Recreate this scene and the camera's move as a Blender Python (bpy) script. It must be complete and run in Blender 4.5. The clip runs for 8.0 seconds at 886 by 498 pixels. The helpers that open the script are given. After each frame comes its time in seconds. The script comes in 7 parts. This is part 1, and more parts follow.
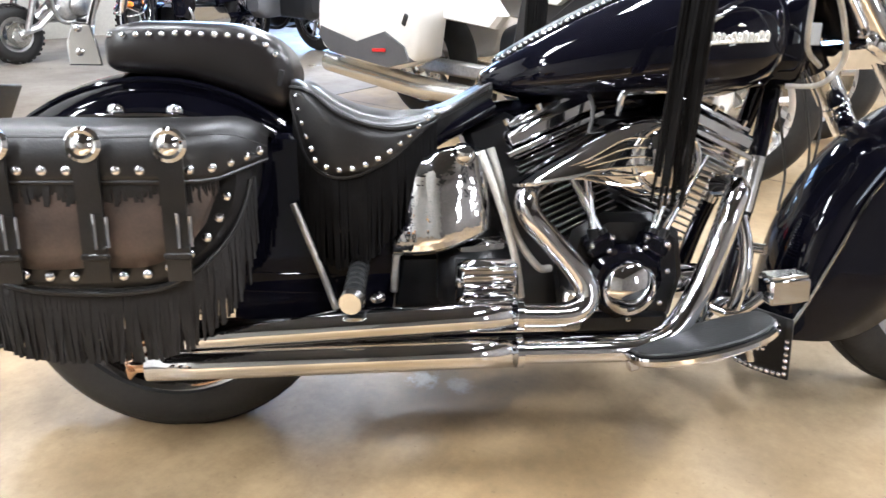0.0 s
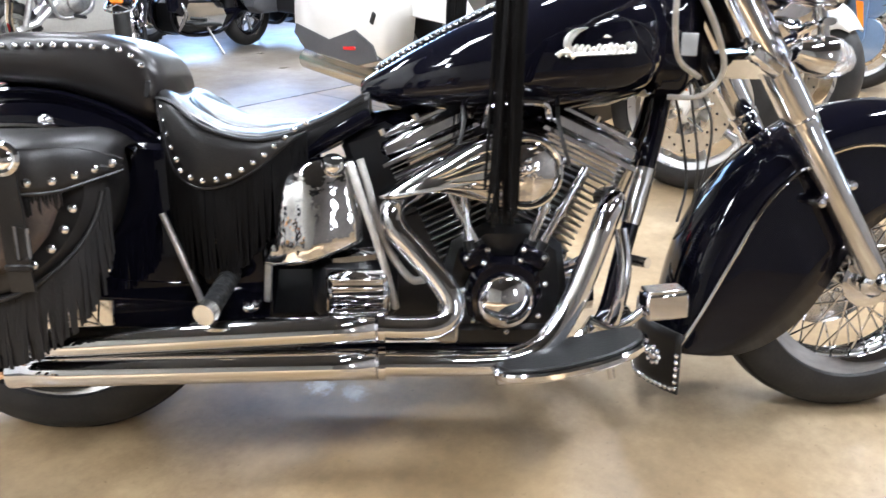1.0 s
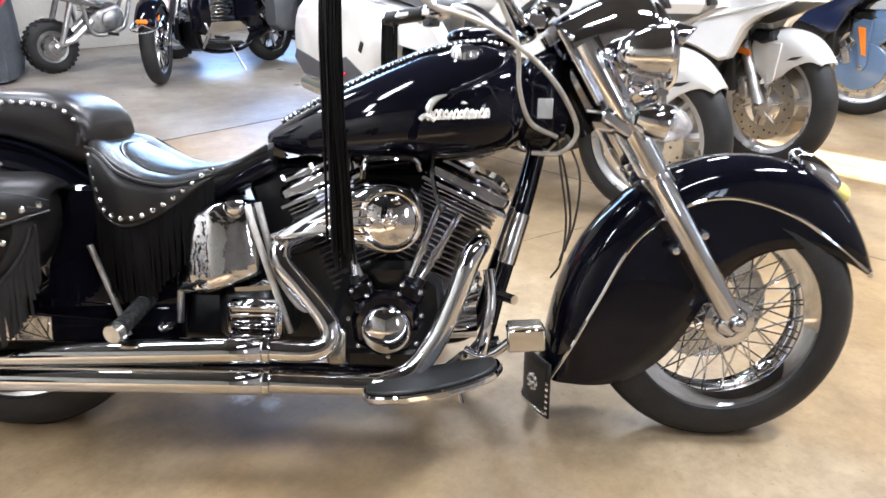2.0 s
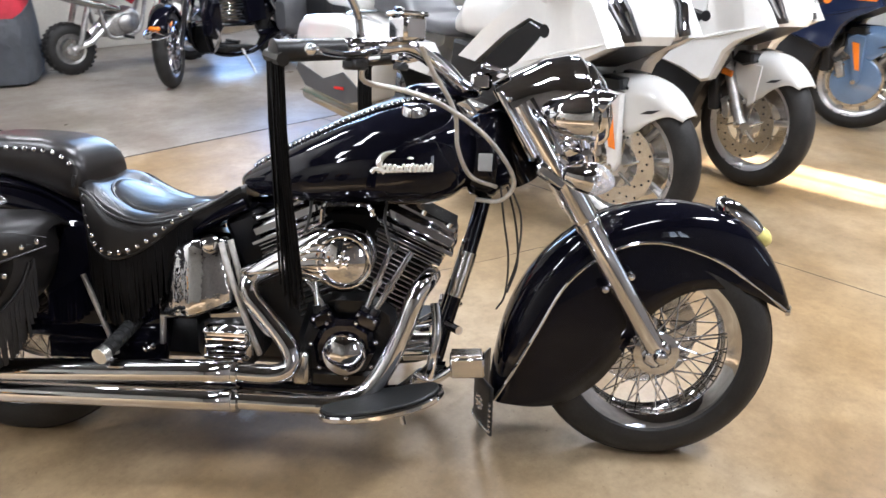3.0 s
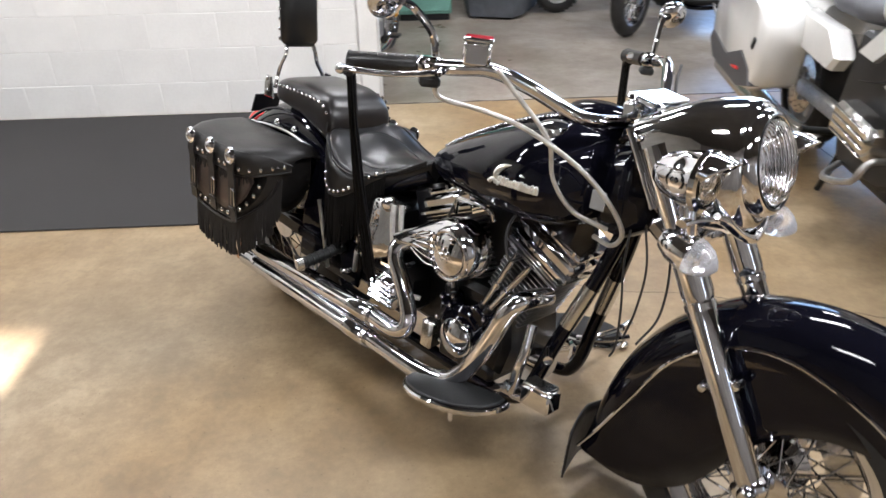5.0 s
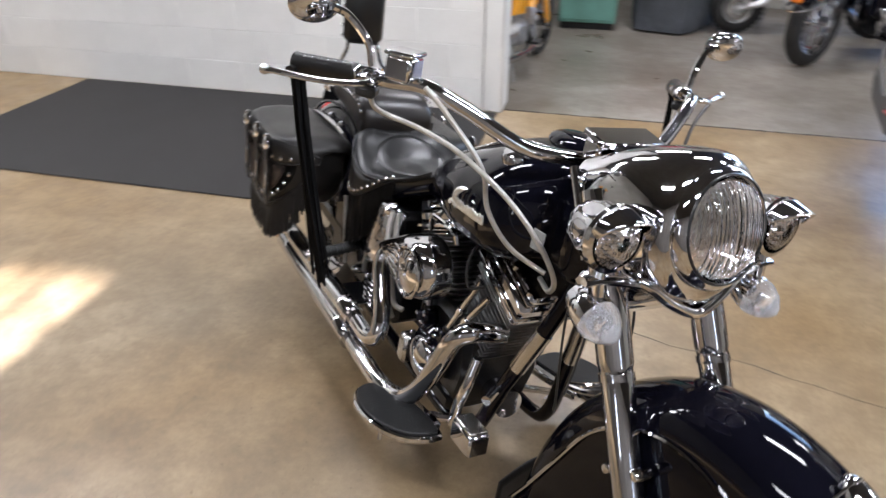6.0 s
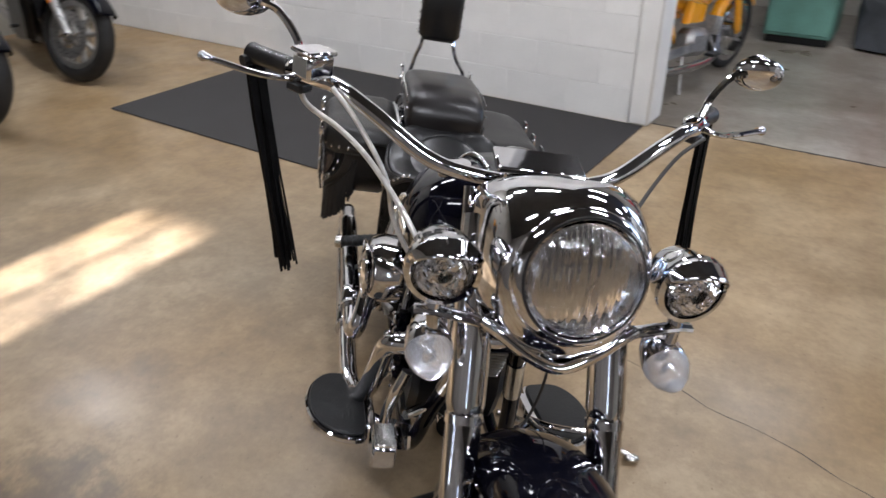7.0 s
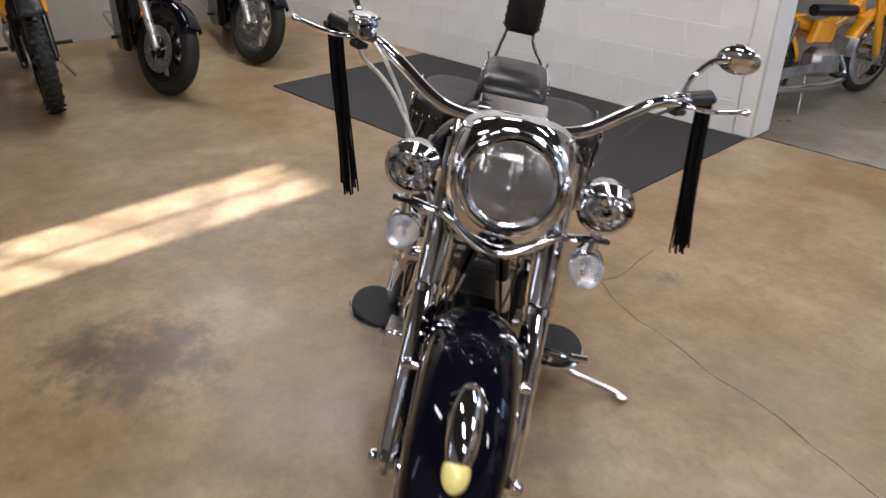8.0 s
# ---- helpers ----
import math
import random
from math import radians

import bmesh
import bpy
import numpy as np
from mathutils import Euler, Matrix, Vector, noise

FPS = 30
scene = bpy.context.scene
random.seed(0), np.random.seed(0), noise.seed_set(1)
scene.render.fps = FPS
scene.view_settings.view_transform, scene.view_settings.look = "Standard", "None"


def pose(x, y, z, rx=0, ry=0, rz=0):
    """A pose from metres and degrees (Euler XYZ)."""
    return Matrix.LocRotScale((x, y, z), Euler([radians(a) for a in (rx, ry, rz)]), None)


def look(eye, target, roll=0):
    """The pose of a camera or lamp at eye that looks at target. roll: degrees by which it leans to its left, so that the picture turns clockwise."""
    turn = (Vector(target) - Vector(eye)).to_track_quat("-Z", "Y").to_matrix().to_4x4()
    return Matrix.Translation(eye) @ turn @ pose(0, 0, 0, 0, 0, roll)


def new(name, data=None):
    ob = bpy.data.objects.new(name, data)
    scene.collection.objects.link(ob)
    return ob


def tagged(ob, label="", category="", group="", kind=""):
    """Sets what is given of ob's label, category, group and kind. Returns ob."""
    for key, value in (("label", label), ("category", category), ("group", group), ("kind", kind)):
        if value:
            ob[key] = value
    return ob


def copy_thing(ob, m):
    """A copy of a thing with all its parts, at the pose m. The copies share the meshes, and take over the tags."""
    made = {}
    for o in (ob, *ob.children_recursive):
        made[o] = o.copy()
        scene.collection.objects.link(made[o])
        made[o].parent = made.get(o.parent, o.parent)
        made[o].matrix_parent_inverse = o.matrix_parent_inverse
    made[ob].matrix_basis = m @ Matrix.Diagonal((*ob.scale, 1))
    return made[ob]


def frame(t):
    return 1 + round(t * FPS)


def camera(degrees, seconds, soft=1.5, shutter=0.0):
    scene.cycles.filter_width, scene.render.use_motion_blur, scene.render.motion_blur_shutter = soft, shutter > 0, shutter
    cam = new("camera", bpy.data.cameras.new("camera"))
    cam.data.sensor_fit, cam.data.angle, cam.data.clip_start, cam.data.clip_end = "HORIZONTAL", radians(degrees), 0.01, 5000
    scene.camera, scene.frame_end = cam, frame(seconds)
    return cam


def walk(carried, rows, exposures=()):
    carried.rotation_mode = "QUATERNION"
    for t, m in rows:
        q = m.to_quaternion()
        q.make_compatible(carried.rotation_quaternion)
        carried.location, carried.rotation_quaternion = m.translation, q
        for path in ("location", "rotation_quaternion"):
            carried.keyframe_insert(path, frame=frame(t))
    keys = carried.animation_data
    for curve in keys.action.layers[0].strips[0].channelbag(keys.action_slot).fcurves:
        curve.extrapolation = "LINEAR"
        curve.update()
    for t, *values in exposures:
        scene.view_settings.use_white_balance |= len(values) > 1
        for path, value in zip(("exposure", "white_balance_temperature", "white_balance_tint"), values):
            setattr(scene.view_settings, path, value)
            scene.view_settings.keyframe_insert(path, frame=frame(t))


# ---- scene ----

# ---- camera ----
cam = camera(65.2, 8.0, shutter=0.5)
PATH = [
    (0, (0.376, -1.232, 0.906), (0.618, 0.585, 0.107), 1.7),
    (0.5, (0.491, -1.242, 0.913), (0.727, 0.577, 0.116), 1.6),
    (1, (0.668, -1.243, 0.945), (0.834, 0.572, 0.123), 1.4),
    (1.5, (0.84, -1.281, 0.99), (0.929, 0.54, 0.168), 1.5),
    (2, (0.992, -1.39, 1.084), (1.029, 0.437, 0.271), 1.4),
    (2.2, (0.982, -1.451, 1.124), (1.049, 0.379, 0.319), 1.8),
    (3.3, (1.249, -1.498, 1.321), (1.104, 0.278, 0.413), 1.6),
    (3.5, (1.321, -1.462, 1.366), (0.989, 0.25, 0.387), 1.4),
    (4, (1.53, -1.441, 1.412), (0.931, 0.192, 0.425), 1.1),
    (4.5, (1.74, -1.346, 1.438), (0.891, 0.159, 0.431), 0.6),
    (4.7, (1.819, -1.258, 1.429), (0.771, 0.116, 0.421), -0.4),
    (5.8, (2.053, -0.771, 1.407), (0.633, 0.204, 0.391), 0.0),
    (6, (2.132, -0.686, 1.416), (0.612, 0.138, 0.412), 0.1),
    (6.5, (2.224, -0.408, 1.397), (0.577, 0.104, 0.385), -0.4),
    (7, (2.265, -0.135, 1.414), (0.557, 0.115, 0.405), -0.7),
    (7.5, (2.433, 0.028, 1.414), (0.702, -0.041, 0.415), -0.7),
    (8, (2.703, 0.17, 1.415), (0.962, -0.006, 0.446), -0.5),
]
EXPOSURES = [(0.0, 4.43, 6200, 10), (1.0, 4.28, 6100, 10), (2.0, 4.08, 6100, 11), (3.5, 3.58, 6360, 12), (4.5, 3.51, 6510, 11), (6.0, 3.12, 6310, 13), (7.0, 2.76, 6310, 13), (8.0, 2.66, 6560, 14)]
walk(cam, [(t, look(eye, target, roll)) for t, eye, target, roll in PATH], EXPOSURES)

# ---- the building's own axes: u along the partition wall, v out into the showroom ----
U = Vector((0.677, 0.736, 0)).normalized()
V = Vector((U.y, -U.x, 0))
ORIGIN = Vector((-1.28, 1.61, 0))
U_DEG = math.degrees(math.atan2(U.y, U.x))
CEIL = 3.5


def uv(u, v, z=0.0):
    """A place in the world from the building's axes."""
    return ORIGIN + U * u + V * v + Vector((0, 0, z))


def uv_pose(u, v, z=0.0, turn=0.0):
    p = uv(u, v, z)
    return pose(p.x, p.y, p.z, 0, 0, U_DEG + turn)


# ---- world, sun and lamps ----
SUN_ELEV = radians(27)
world = bpy.data.worlds.new("sky")
scene.world = world
world.use_nodes = True
wn = world.node_tree
sky = wn.nodes.new("ShaderNodeTexSky")
sky.sky_type, sky.sun_disc = "NISHITA", False
sky.sun_elevation = SUN_ELEV
sky.sun_rotation = math.atan2(V.x, V.y)
wn.links.new(sky.outputs[0], wn.nodes["Background"].inputs[0])
wn.nodes["Background"].inputs[1].default_value = 0.13

sun = new("sun", bpy.data.lights.new("sun", "SUN"))
sun.data.energy, sun.data.angle, sun.data.color = 5.0, radians(1.0), (1.0, 0.965, 0.985)
sun_from = V * math.cos(SUN_ELEV) + Vector((0, 0, math.sin(SUN_ELEV)))
sun.matrix_world = look(uv(0, 30, 20), uv(0, 30, 20) - sun_from)

# daylight standing in the wide hatch of the back wall
hatch = new("hatch_daylight", bpy.data.lights.new("hatch_daylight", "AREA"))
hatch.data.shape, hatch.data.size, hatch.data.size_y = "RECTANGLE", 2.85, 2.65
hatch.data.energy, hatch.data.color = 6.0, (0.16, 0.36, 1.0)
hatch.matrix_world = look(uv(4.95, -3.95, 1.85), uv(4.95, 0, 1.85))

LAMP_WATTS = 6.2
LAMP_COLOR = (0.90, 0.935, 1.0)


# ---- materials ----
def material(name, color, rough=0.5, metal=0.0, vary=0.15, scale=6.0, fine=80.0, bump=0.1, depth=0.002, coat=0.0,
             rough_vary=0.15, second=None, second_amount=0.5, glass=0.0, emit=0.0, spec=0.5, piece=0.0):
    """A painted, metal, leather or plastic surface with variation at two scales and fine relief."""
    m = bpy.data.materials.new(name)
    m.use_nodes = True
    t = m.node_tree
    p = t.nodes["Principled BSDF"]
    coords = t.nodes.new("ShaderNodeTexCoord")
    big = t.nodes.new("ShaderNodeTexNoise")
    big.inputs["Scale"].default_value, big.inputs["Detail"].default_value = scale, 5
    small = t.nodes.new("ShaderNodeTexNoise")
    small.inputs["Scale"].default_value, small.inputs["Detail"].default_value = fine, 3
    for n in (big, small):
        t.links.new(coords.outputs["Object"], n.inputs["Vector"])
    ramp = t.nodes.new("ShaderNodeValToRGB")
    ramp.color_ramp.elements[0].position, ramp.color_ramp.elements[1].position = 0.3, 0.7
    lo = [c * (1 - vary) for c in color]
    hi = [min(1, c * (1 + vary)) for c in color]
    if second:
        hi = [a + (b - a) * second_amount for a, b in zip(color, second)]
    ramp.color_ramp.elements[0].color, ramp.color_ramp.elements[1].color = (*lo, 1), (*hi, 1)
    t.links.new(big.outputs["Fac"], ramp.inputs[0])
    mix = t.nodes.new("ShaderNodeMix")
    mix.data_type, mix.blend_type = "RGBA", "OVERLAY"
    mix.inputs[0].default_value = min(1.0, vary)
    t.links.new(ramp.outputs[0], mix.inputs[6])
    t.links.new(small.outputs["Fac"], mix.inputs[7])
    last = mix.outputs[2]
    if piece:
        info = t.nodes.new("ShaderNodeObjectInfo")
        hsv = t.nodes.new("ShaderNodeHueSaturation")
        span = t.nodes.new("ShaderNodeMapRange")
        span.inputs[3].default_value, span.inputs[4].default_value = 1 - piece, 1 + piece
        t.links.new(info.outputs["Random"], span.inputs[0])
        t.links.new(span.outputs[0], hsv.inputs["Value"])
        t.links.new(last, hsv.inputs["Color"])
        last = hsv.outputs[0]
    t.links.new(last, p.inputs["Base Color"])
    rr = t.nodes.new("ShaderNodeMapRange")
    rr.inputs[3].default_value, rr.inputs[4].default_value = max(0.0, rough * (1 - rough_vary)), min(1.0, rough * (1 + rough_vary))
    t.links.new(big.outputs["Fac"], rr.inputs[0])
    t.links.new(rr.outputs[0], p.inputs["Roughness"])
    p.inputs["Metallic"].default_value = metal
    p.inputs["Coat Weight"].default_value = coat
    p.inputs["Coat Roughness"].default_value = 0.03
    p.inputs["Specular IOR Level"].default_value = spec
    p.inputs["Transmission Weight"].default_value = glass
    if emit:
        p.inputs["Emission Color"].default_value = (*color, 1)
        p.inputs["Emission Strength"].default_value = emit
    if bump:
        b = t.nodes.new("ShaderNodeBump")
        b.inputs["Strength"].default_value, b.inputs["Distance"].default_value = bump, depth
        t.links.new(small.outputs["Fac"], b.inputs["Height"])
        t.links.new(b.outputs[0], p.inputs["Normal"])
    return m


def concrete(name, tones, rough, seed, stains_and_zones=()):
    """A sealed, worn slab: wide blotches, trowel clouds, dark specks and scuffs, uneven shine."""
    m = bpy.data.materials.new(name)
    m.use_nodes = True
    t = m.node_tree
    p = t.nodes["Principled BSDF"]
    coords = t.nodes.new("ShaderNodeTexCoord")
    place = t.nodes.new("ShaderNodeMapping")
    place.inputs["Location"].default_value = (seed, seed * 0.7, 0)
    t.links.new(coords.outputs["Object"], place.inputs[0])

    def cloud(scale, detail, rough_=0.6, warp=0.0):
        n = t.nodes.new("ShaderNodeTexNoise")
        n.inputs["Scale"].default_value, n.inputs["Detail"].default_value = scale, detail
        n.inputs["Roughness"].default_value, n.inputs["Distortion"].default_value = rough_, warp
        t.links.new(place.outputs[0], n.inputs["Vector"])
        return n.outputs["Fac"]

    def ramp(fac, a, b, ca, cb):
        r = t.nodes.new("ShaderNodeValToRGB")
        r.color_ramp.elements[0].position, r.color_ramp.elements[1].position = a, b
        r.color_ramp.elements[0].color, r.color_ramp.elements[1].color = (*ca, 1), (*cb, 1)
        t.links.new(fac, r.inputs[0])
        return r.outputs[0]

    def mix(kind, fac, a, b):
        x = t.nodes.new("ShaderNodeMix")
        x.data_type, x.blend_type = "RGBA", kind
        if isinstance(fac, float):
            x.inputs[0].default_value = fac
        else:
            t.links.new(fac, x.inputs[0])
        t.links.new(a, x.inputs[6])
        t.links.new(b, x.inputs[7])
        return x.outputs[2]

    wide, mid, fine, speck = cloud(0.75, 3, 0.5, 0.0), cloud(2.6, 7, 0.62, 0.0), cloud(38, 5, 0.65), cloud(70, 2, 0.5)
    torn, swirl = cloud(8, 9, 0.72), cloud(1.5, 5, 0.60, 0.3)
    base = ramp(wide, 0.30, 0.70, tones[0], tones[1])
    base = mix("MULTIPLY", 0.75, base, ramp(mid, 0.27, 0.72, (0.62, 0.55, 0.46), (1, 1, 1)))
    base = mix("MULTIPLY", 0.75, base, ramp(swirl, 0.32, 0.62, (0.60, 0.55, 0.48), (1, 1, 1)))
    base = mix("MULTIPLY", 0.75, base, ramp(torn, 0.32, 0.62, (0.58, 0.53, 0.46), (1, 1, 1)))
    base = mix("MULTIPLY", 0.45, base, ramp(fine, 0.32, 0.6, (0.72, 0.70, 0.66), (1, 1, 1)))
    base = mix("MULTIPLY", 0.7, base, ramp(speck, 0.25, 0.32, (0.62, 0.57, 0.50), (1, 1, 1)))
    for x, y, size, amount, tone in stains_and_zones:
        away = t.nodes.new("ShaderNodeVectorMath")
        away.operation = "DISTANCE"
        away.inputs[1].default_value = (x, y, 0)
        t.links.new(coords.outputs["Object"], away.inputs[0])
        ragged = t.nodes.new("ShaderNodeMath")
        ragged.operation, ragged.inputs[1].default_value = "MULTIPLY_ADD", size * 2.2
        t.links.new(fine if size < 0.1 else torn, ragged.inputs[0])
        t.links.new(away.outputs["Value"], ragged.inputs[2])
        edge = t.nodes.new("ShaderNodeMapRange")
        edge.interpolation_type = "SMOOTHSTEP"
        edge.inputs[1].default_value, edge.inputs[2].default_value = size * (1.15 if amount > 0.8 else 0.9), size * (2.0 if amount > 0.8 else 2.4)
        edge.inputs[3].default_value, edge.inputs[4].default_value = amount, 0.0
        t.links.new(ragged.outputs[0], edge.inputs[0])
        colour = t.nodes.new("ShaderNodeRGB")
        colour.outputs[0].default_value = (*tone, 1)
        base = mix("MIX", edge.outputs[0], base, colour.outputs[0])
    t.links.new(base, p.inputs["Base Color"])
    r = t.nodes.new("ShaderNodeMapRange")
    r.inputs[1].default_value, r.inputs[2].default_value = 0.3, 0.7
    r.inputs[3].default_value, r.inputs[4].default_value = rough - 0.09, rough + 0.13
    t.links.new(mid, r.inputs[0])
    t.links.new(r.outputs[0], p.inputs["Roughness"])
    b = t.nodes.new("ShaderNodeBump")
    b.inputs["Strength"].default_value, b.inputs["Distance"].default_value = 0.10, 0.003
    t.links.new(mid, b.inputs["Height"])
    t.links.new(b.outputs[0], p.inputs["Normal"])
    return m


CHROME = material("chrome", (0.64, 0.64, 0.66), 0.045, 1.0, vary=0.03, scale=3, fine=9, bump=0.10, depth=0.004, rough_vary=0.5)
WAVY_CHROME = material("rippled_chrome", (0.60, 0.60, 0.62), 0.05, 1.0, vary=0.05, scale=3, fine=22, bump=0.55, depth=0.006, rough_vary=0.5)
STEEL = material("satin_steel", (0.62, 0.60, 0.56), 0.24, 1.0, vary=0.12, fine=60, bump=0.1)
OLD_STEEL = material("grey_cast_metal", (0.45, 0.44, 0.42), 0.42, 0.9, vary=0.25, scale=20, bump=0.3)
BLUED = material("heat_tinted_chrome", (0.72, 0.50, 0.36), 0.12, 1.0, vary=0.3, scale=25)
BLACK_PAINT = material("black_gloss_paint", (0.003, 0.003, 0.006), 0.04, 0, vary=0.1, coat=0.0, bump=0.012, fine=40, rough_vary=0.4, spec=0.27)
BLACK_METAL = material("black_enamelled_metal", (0.006, 0.006, 0.007), 0.30, 0, vary=0.3, bump=0.25, fine=200, spec=0.4)
FIN_METAL = material("polished_fin_edge", (0.26, 0.26, 0.26), 0.30, 1.0, vary=0.3, bump=0.15)
LEATHER = material("black_leather", (0.0095, 0.0085, 0.008), 0.38, 0, vary=0.35, scale=9, fine=260, bump=0.35, depth=0.0012, rough_vary=0.3, spec=0.36)
SEAT_LEATHER = material("smooth_black_vinyl", (0.008, 0.0078, 0.0078), 0.30, 0, vary=0.3, scale=7, fine=320, bump=0.2, depth=0.001, rough_vary=0.25, spec=0.40)
PILLION_LEATHER = material("brown_black_vinyl", (0.011, 0.009, 0.0085), 0.30, 0, vary=0.3, scale=7, fine=320, bump=0.2, depth=0.001, rough_vary=0.25, spec=0.40)
BROWN_LEATHER = material("worn_brown_black_leather", (0.030, 0.022, 0.018), 0.45, 0, vary=0.3, scale=14, fine=200, bump=0.4,
                         depth=0.0015, second=(0.085, 0.055, 0.042), second_amount=0.8)
FRINGE = material("dry_leather_strips", (0.008, 0.007, 0.0066), 0.62, 0, vary=0.35, scale=30, fine=200, bump=0.3, spec=0.3)
DARK_FRINGE = material("soft_black_leather_strips", (0.0040, 0.0037, 0.0037), 0.55, 0, vary=0.3, scale=30, fine=200, bump=0.3, spec=0.08)
RUBBER = material("tyre_rubber", (0.016, 0.015, 0.0145), 0.60, 0, vary=0.3, scale=12, fine=120, bump=0.3, second=(0.032, 0.030, 0.027), spec=0.35)
BOARD_RUBBER = material("ribbed_black_rubber", (0.012, 0.0125, 0.0125), 0.45, 0, vary=0.25, fine=150, bump=0.3, spec=0.3)
PLASTIC = material("black_plastic", (0.012, 0.012, 0.013), 0.42, 0, vary=0.25, fine=200, bump=0.2)
GREY_PLASTIC = material("charcoal_plastic", (0.075, 0.075, 0.08), 0.45, 0, vary=0.2, fine=150, bump=0.2)
WHITE_PAINT = material("white_bodywork_paint", (0.72, 0.71, 0.68), 0.16, 0, vary=0.05, coat=0.8, bump=0.01)
SILVER_PAINT = material("silver_wheel_paint", (0.62, 0.61, 0.60), 0.28, 0.7, vary=0.08)
BLUE_PAINT = material("blue_metallic_paint", (0.16, 0.25, 0.40), 0.2, 0.4, vary=0.1, coat=0.8)
BLUE_BLACK = material("midnight_blue_paint", (0.012, 0.018, 0.045), 0.08, 0, vary=0.1, coat=0.5)
GREY_PAINT = material("grey_green_paint", (0.17, 0.18, 0.165), 0.25, 0.2, vary=0.1, coat=0.5)
RED_PAINT = material("red_paint", (0.45, 0.012, 0.025), 0.25, 0, vary=0.15, coat=0.5)
YELLOW_PAINT = material("yellow_orange_paint", (0.80, 0.34, 0.012), 0.28, 0, vary=0.12, coat=0.4)
TEAL_PAINT = material("teal_green_enamel", (0.12, 0.27, 0.22), 0.45, 0, vary=0.2, scale=4, bump=0.1)
AMBER = material("amber_lens", (0.85, 0.22, 0.02), 0.15, 0, vary=0.15, coat=0.6, fine=120, bump=0.3)
RED_LENS = material("red_lens", (0.60, 0.02, 0.02), 0.15, 0, vary=0.15, coat=0.6, fine=120, bump=0.3)
YELLOW_LENS = material("pale_yellow_lens", (0.74, 0.66, 0.22), 0.2, 0, vary=0.1, coat=0.6, fine=120, bump=0.2)
CLEAR = material("clear_glass", (0.96, 0.97, 0.98), 0.02, 0, vary=0.0, glass=1.0, bump=0.06, fine=25, depth=0.004)
FROST = material("fluted_clear_lens", (0.95, 0.95, 0.97), 0.08, 0, vary=0.03, glass=0.86, bump=0.5, fine=90, depth=0.004)
HEAD_GLASS = material("pressed_headlight_glass", (0.99, 0.99, 1.0), 0.01, 0, vary=0.0, glass=1.0, bump=0.0)
tree_ = HEAD_GLASS.node_tree
bands = tree_.nodes.new("ShaderNodeTexWave")
bands.bands_direction = "Y"
bands.inputs["Scale"].default_value, bands.inputs["Distortion"].default_value = 42.0, 2.0
where = tree_.nodes.new("ShaderNodeTexCoord")
tree_.links.new(where.outputs["Object"], bands.inputs["Vector"])
relief = tree_.nodes.new("ShaderNodeBump")
relief.inputs["Strength"].default_value, relief.inputs["Distance"].default_value = 0.11, 0.003
tree_.links.new(bands.outputs["Fac"], relief.inputs["Height"])
tree_.links.new(relief.outputs[0], tree_.nodes["Principled BSDF"].inputs["Normal"])
SOFT_REFLECTOR = material("satin_lamp_reflector", (0.96, 0.96, 0.98), 0.09, 1.0, vary=0.02, bump=0.0)
REFLECTOR = material("bright_lamp_reflector", (0.95, 0.95, 0.96), 0.05, 1.0, vary=0.02, bump=0.0)
tree_ = REFLECTOR.node_tree
facets = tree_.nodes.new("ShaderNodeTexVoronoi")
facets.inputs["Scale"].default_value = 34.0
where = tree_.nodes.new("ShaderNodeTexCoord")
tree_.links.new(where.outputs["Object"], facets.inputs["Vector"])
relief = tree_.nodes.new("ShaderNodeBump")
relief.inputs["Strength"].default_value, relief.inputs["Distance"].default_value = 0.45, 0.008
tree_.links.new(facets.outputs["Distance"], relief.inputs["Height"])
tree_.links.new(relief.outputs[0], tree_.nodes["Principled BSDF"].inputs["Normal"])
EMBLEM = material("bright_pale_metal", (0.86, 0.85, 0.80), 0.24, 0.7, vary=0.1, scale=40)
HOSE = material("braided_pale_hose", (0.52, 0.50, 0.46), 0.35, 0.55, vary=0.2, scale=40, fine=400, bump=0.5)
CABLE = material("black_cable", (0.03, 0.028, 0.026), 0.5, 0, vary=0.2)
PAPER = material("white_card_tag", (0.30, 0.30, 0.29), 0.7, 0, vary=0.08)
WALL_PAINT = material("white_painted_block", (0.74, 0.73, 0.70), 0.50, 0, vary=0.07, scale=3, fine=70, bump=0.35, depth=0.004, piece=0.03)
JOINT = material("painted_mortar", (0.71, 0.70, 0.67), 0.6, 0, vary=0.1, fine=90, bump=0.3)
JOINT_DIRT = material("joint_dirt", (0.045, 0.038, 0.030), 0.85, 0, vary=0.3, scale=30)
OLD_WALL = material("cream_painted_wall", (0.42, 0.40, 0.35), 0.55, 0, vary=0.14, scale=1.3, fine=40, bump=0.3)
# for the unseen front wall: kept dark to deepen reflections in chrome and paint
DARK_WALL = material("unseen_dark_wall", (0.15, 0.135, 0.12), 0.55, 0, vary=0.25, scale=1.3, fine=40, bump=0.3)
CEILING_PAINT = material("dark_ceiling_paint", (0.060, 0.058, 0.055), 0.7, 0, vary=0.2, scale=1.5)
MAT_RUBBER = material("dark_grey_rubber_mat", (0.017, 0.0150, 0.0142), 0.72, 0, vary=0.25, scale=2.5, fine=160, bump=0.4, depth=0.003)
RED_CLOTH = material("red_cover_cloth", (0.42, 0.015, 0.03), 0.75, 0, vary=0.25, scale=4, fine=14, bump=0.6, depth=0.03)
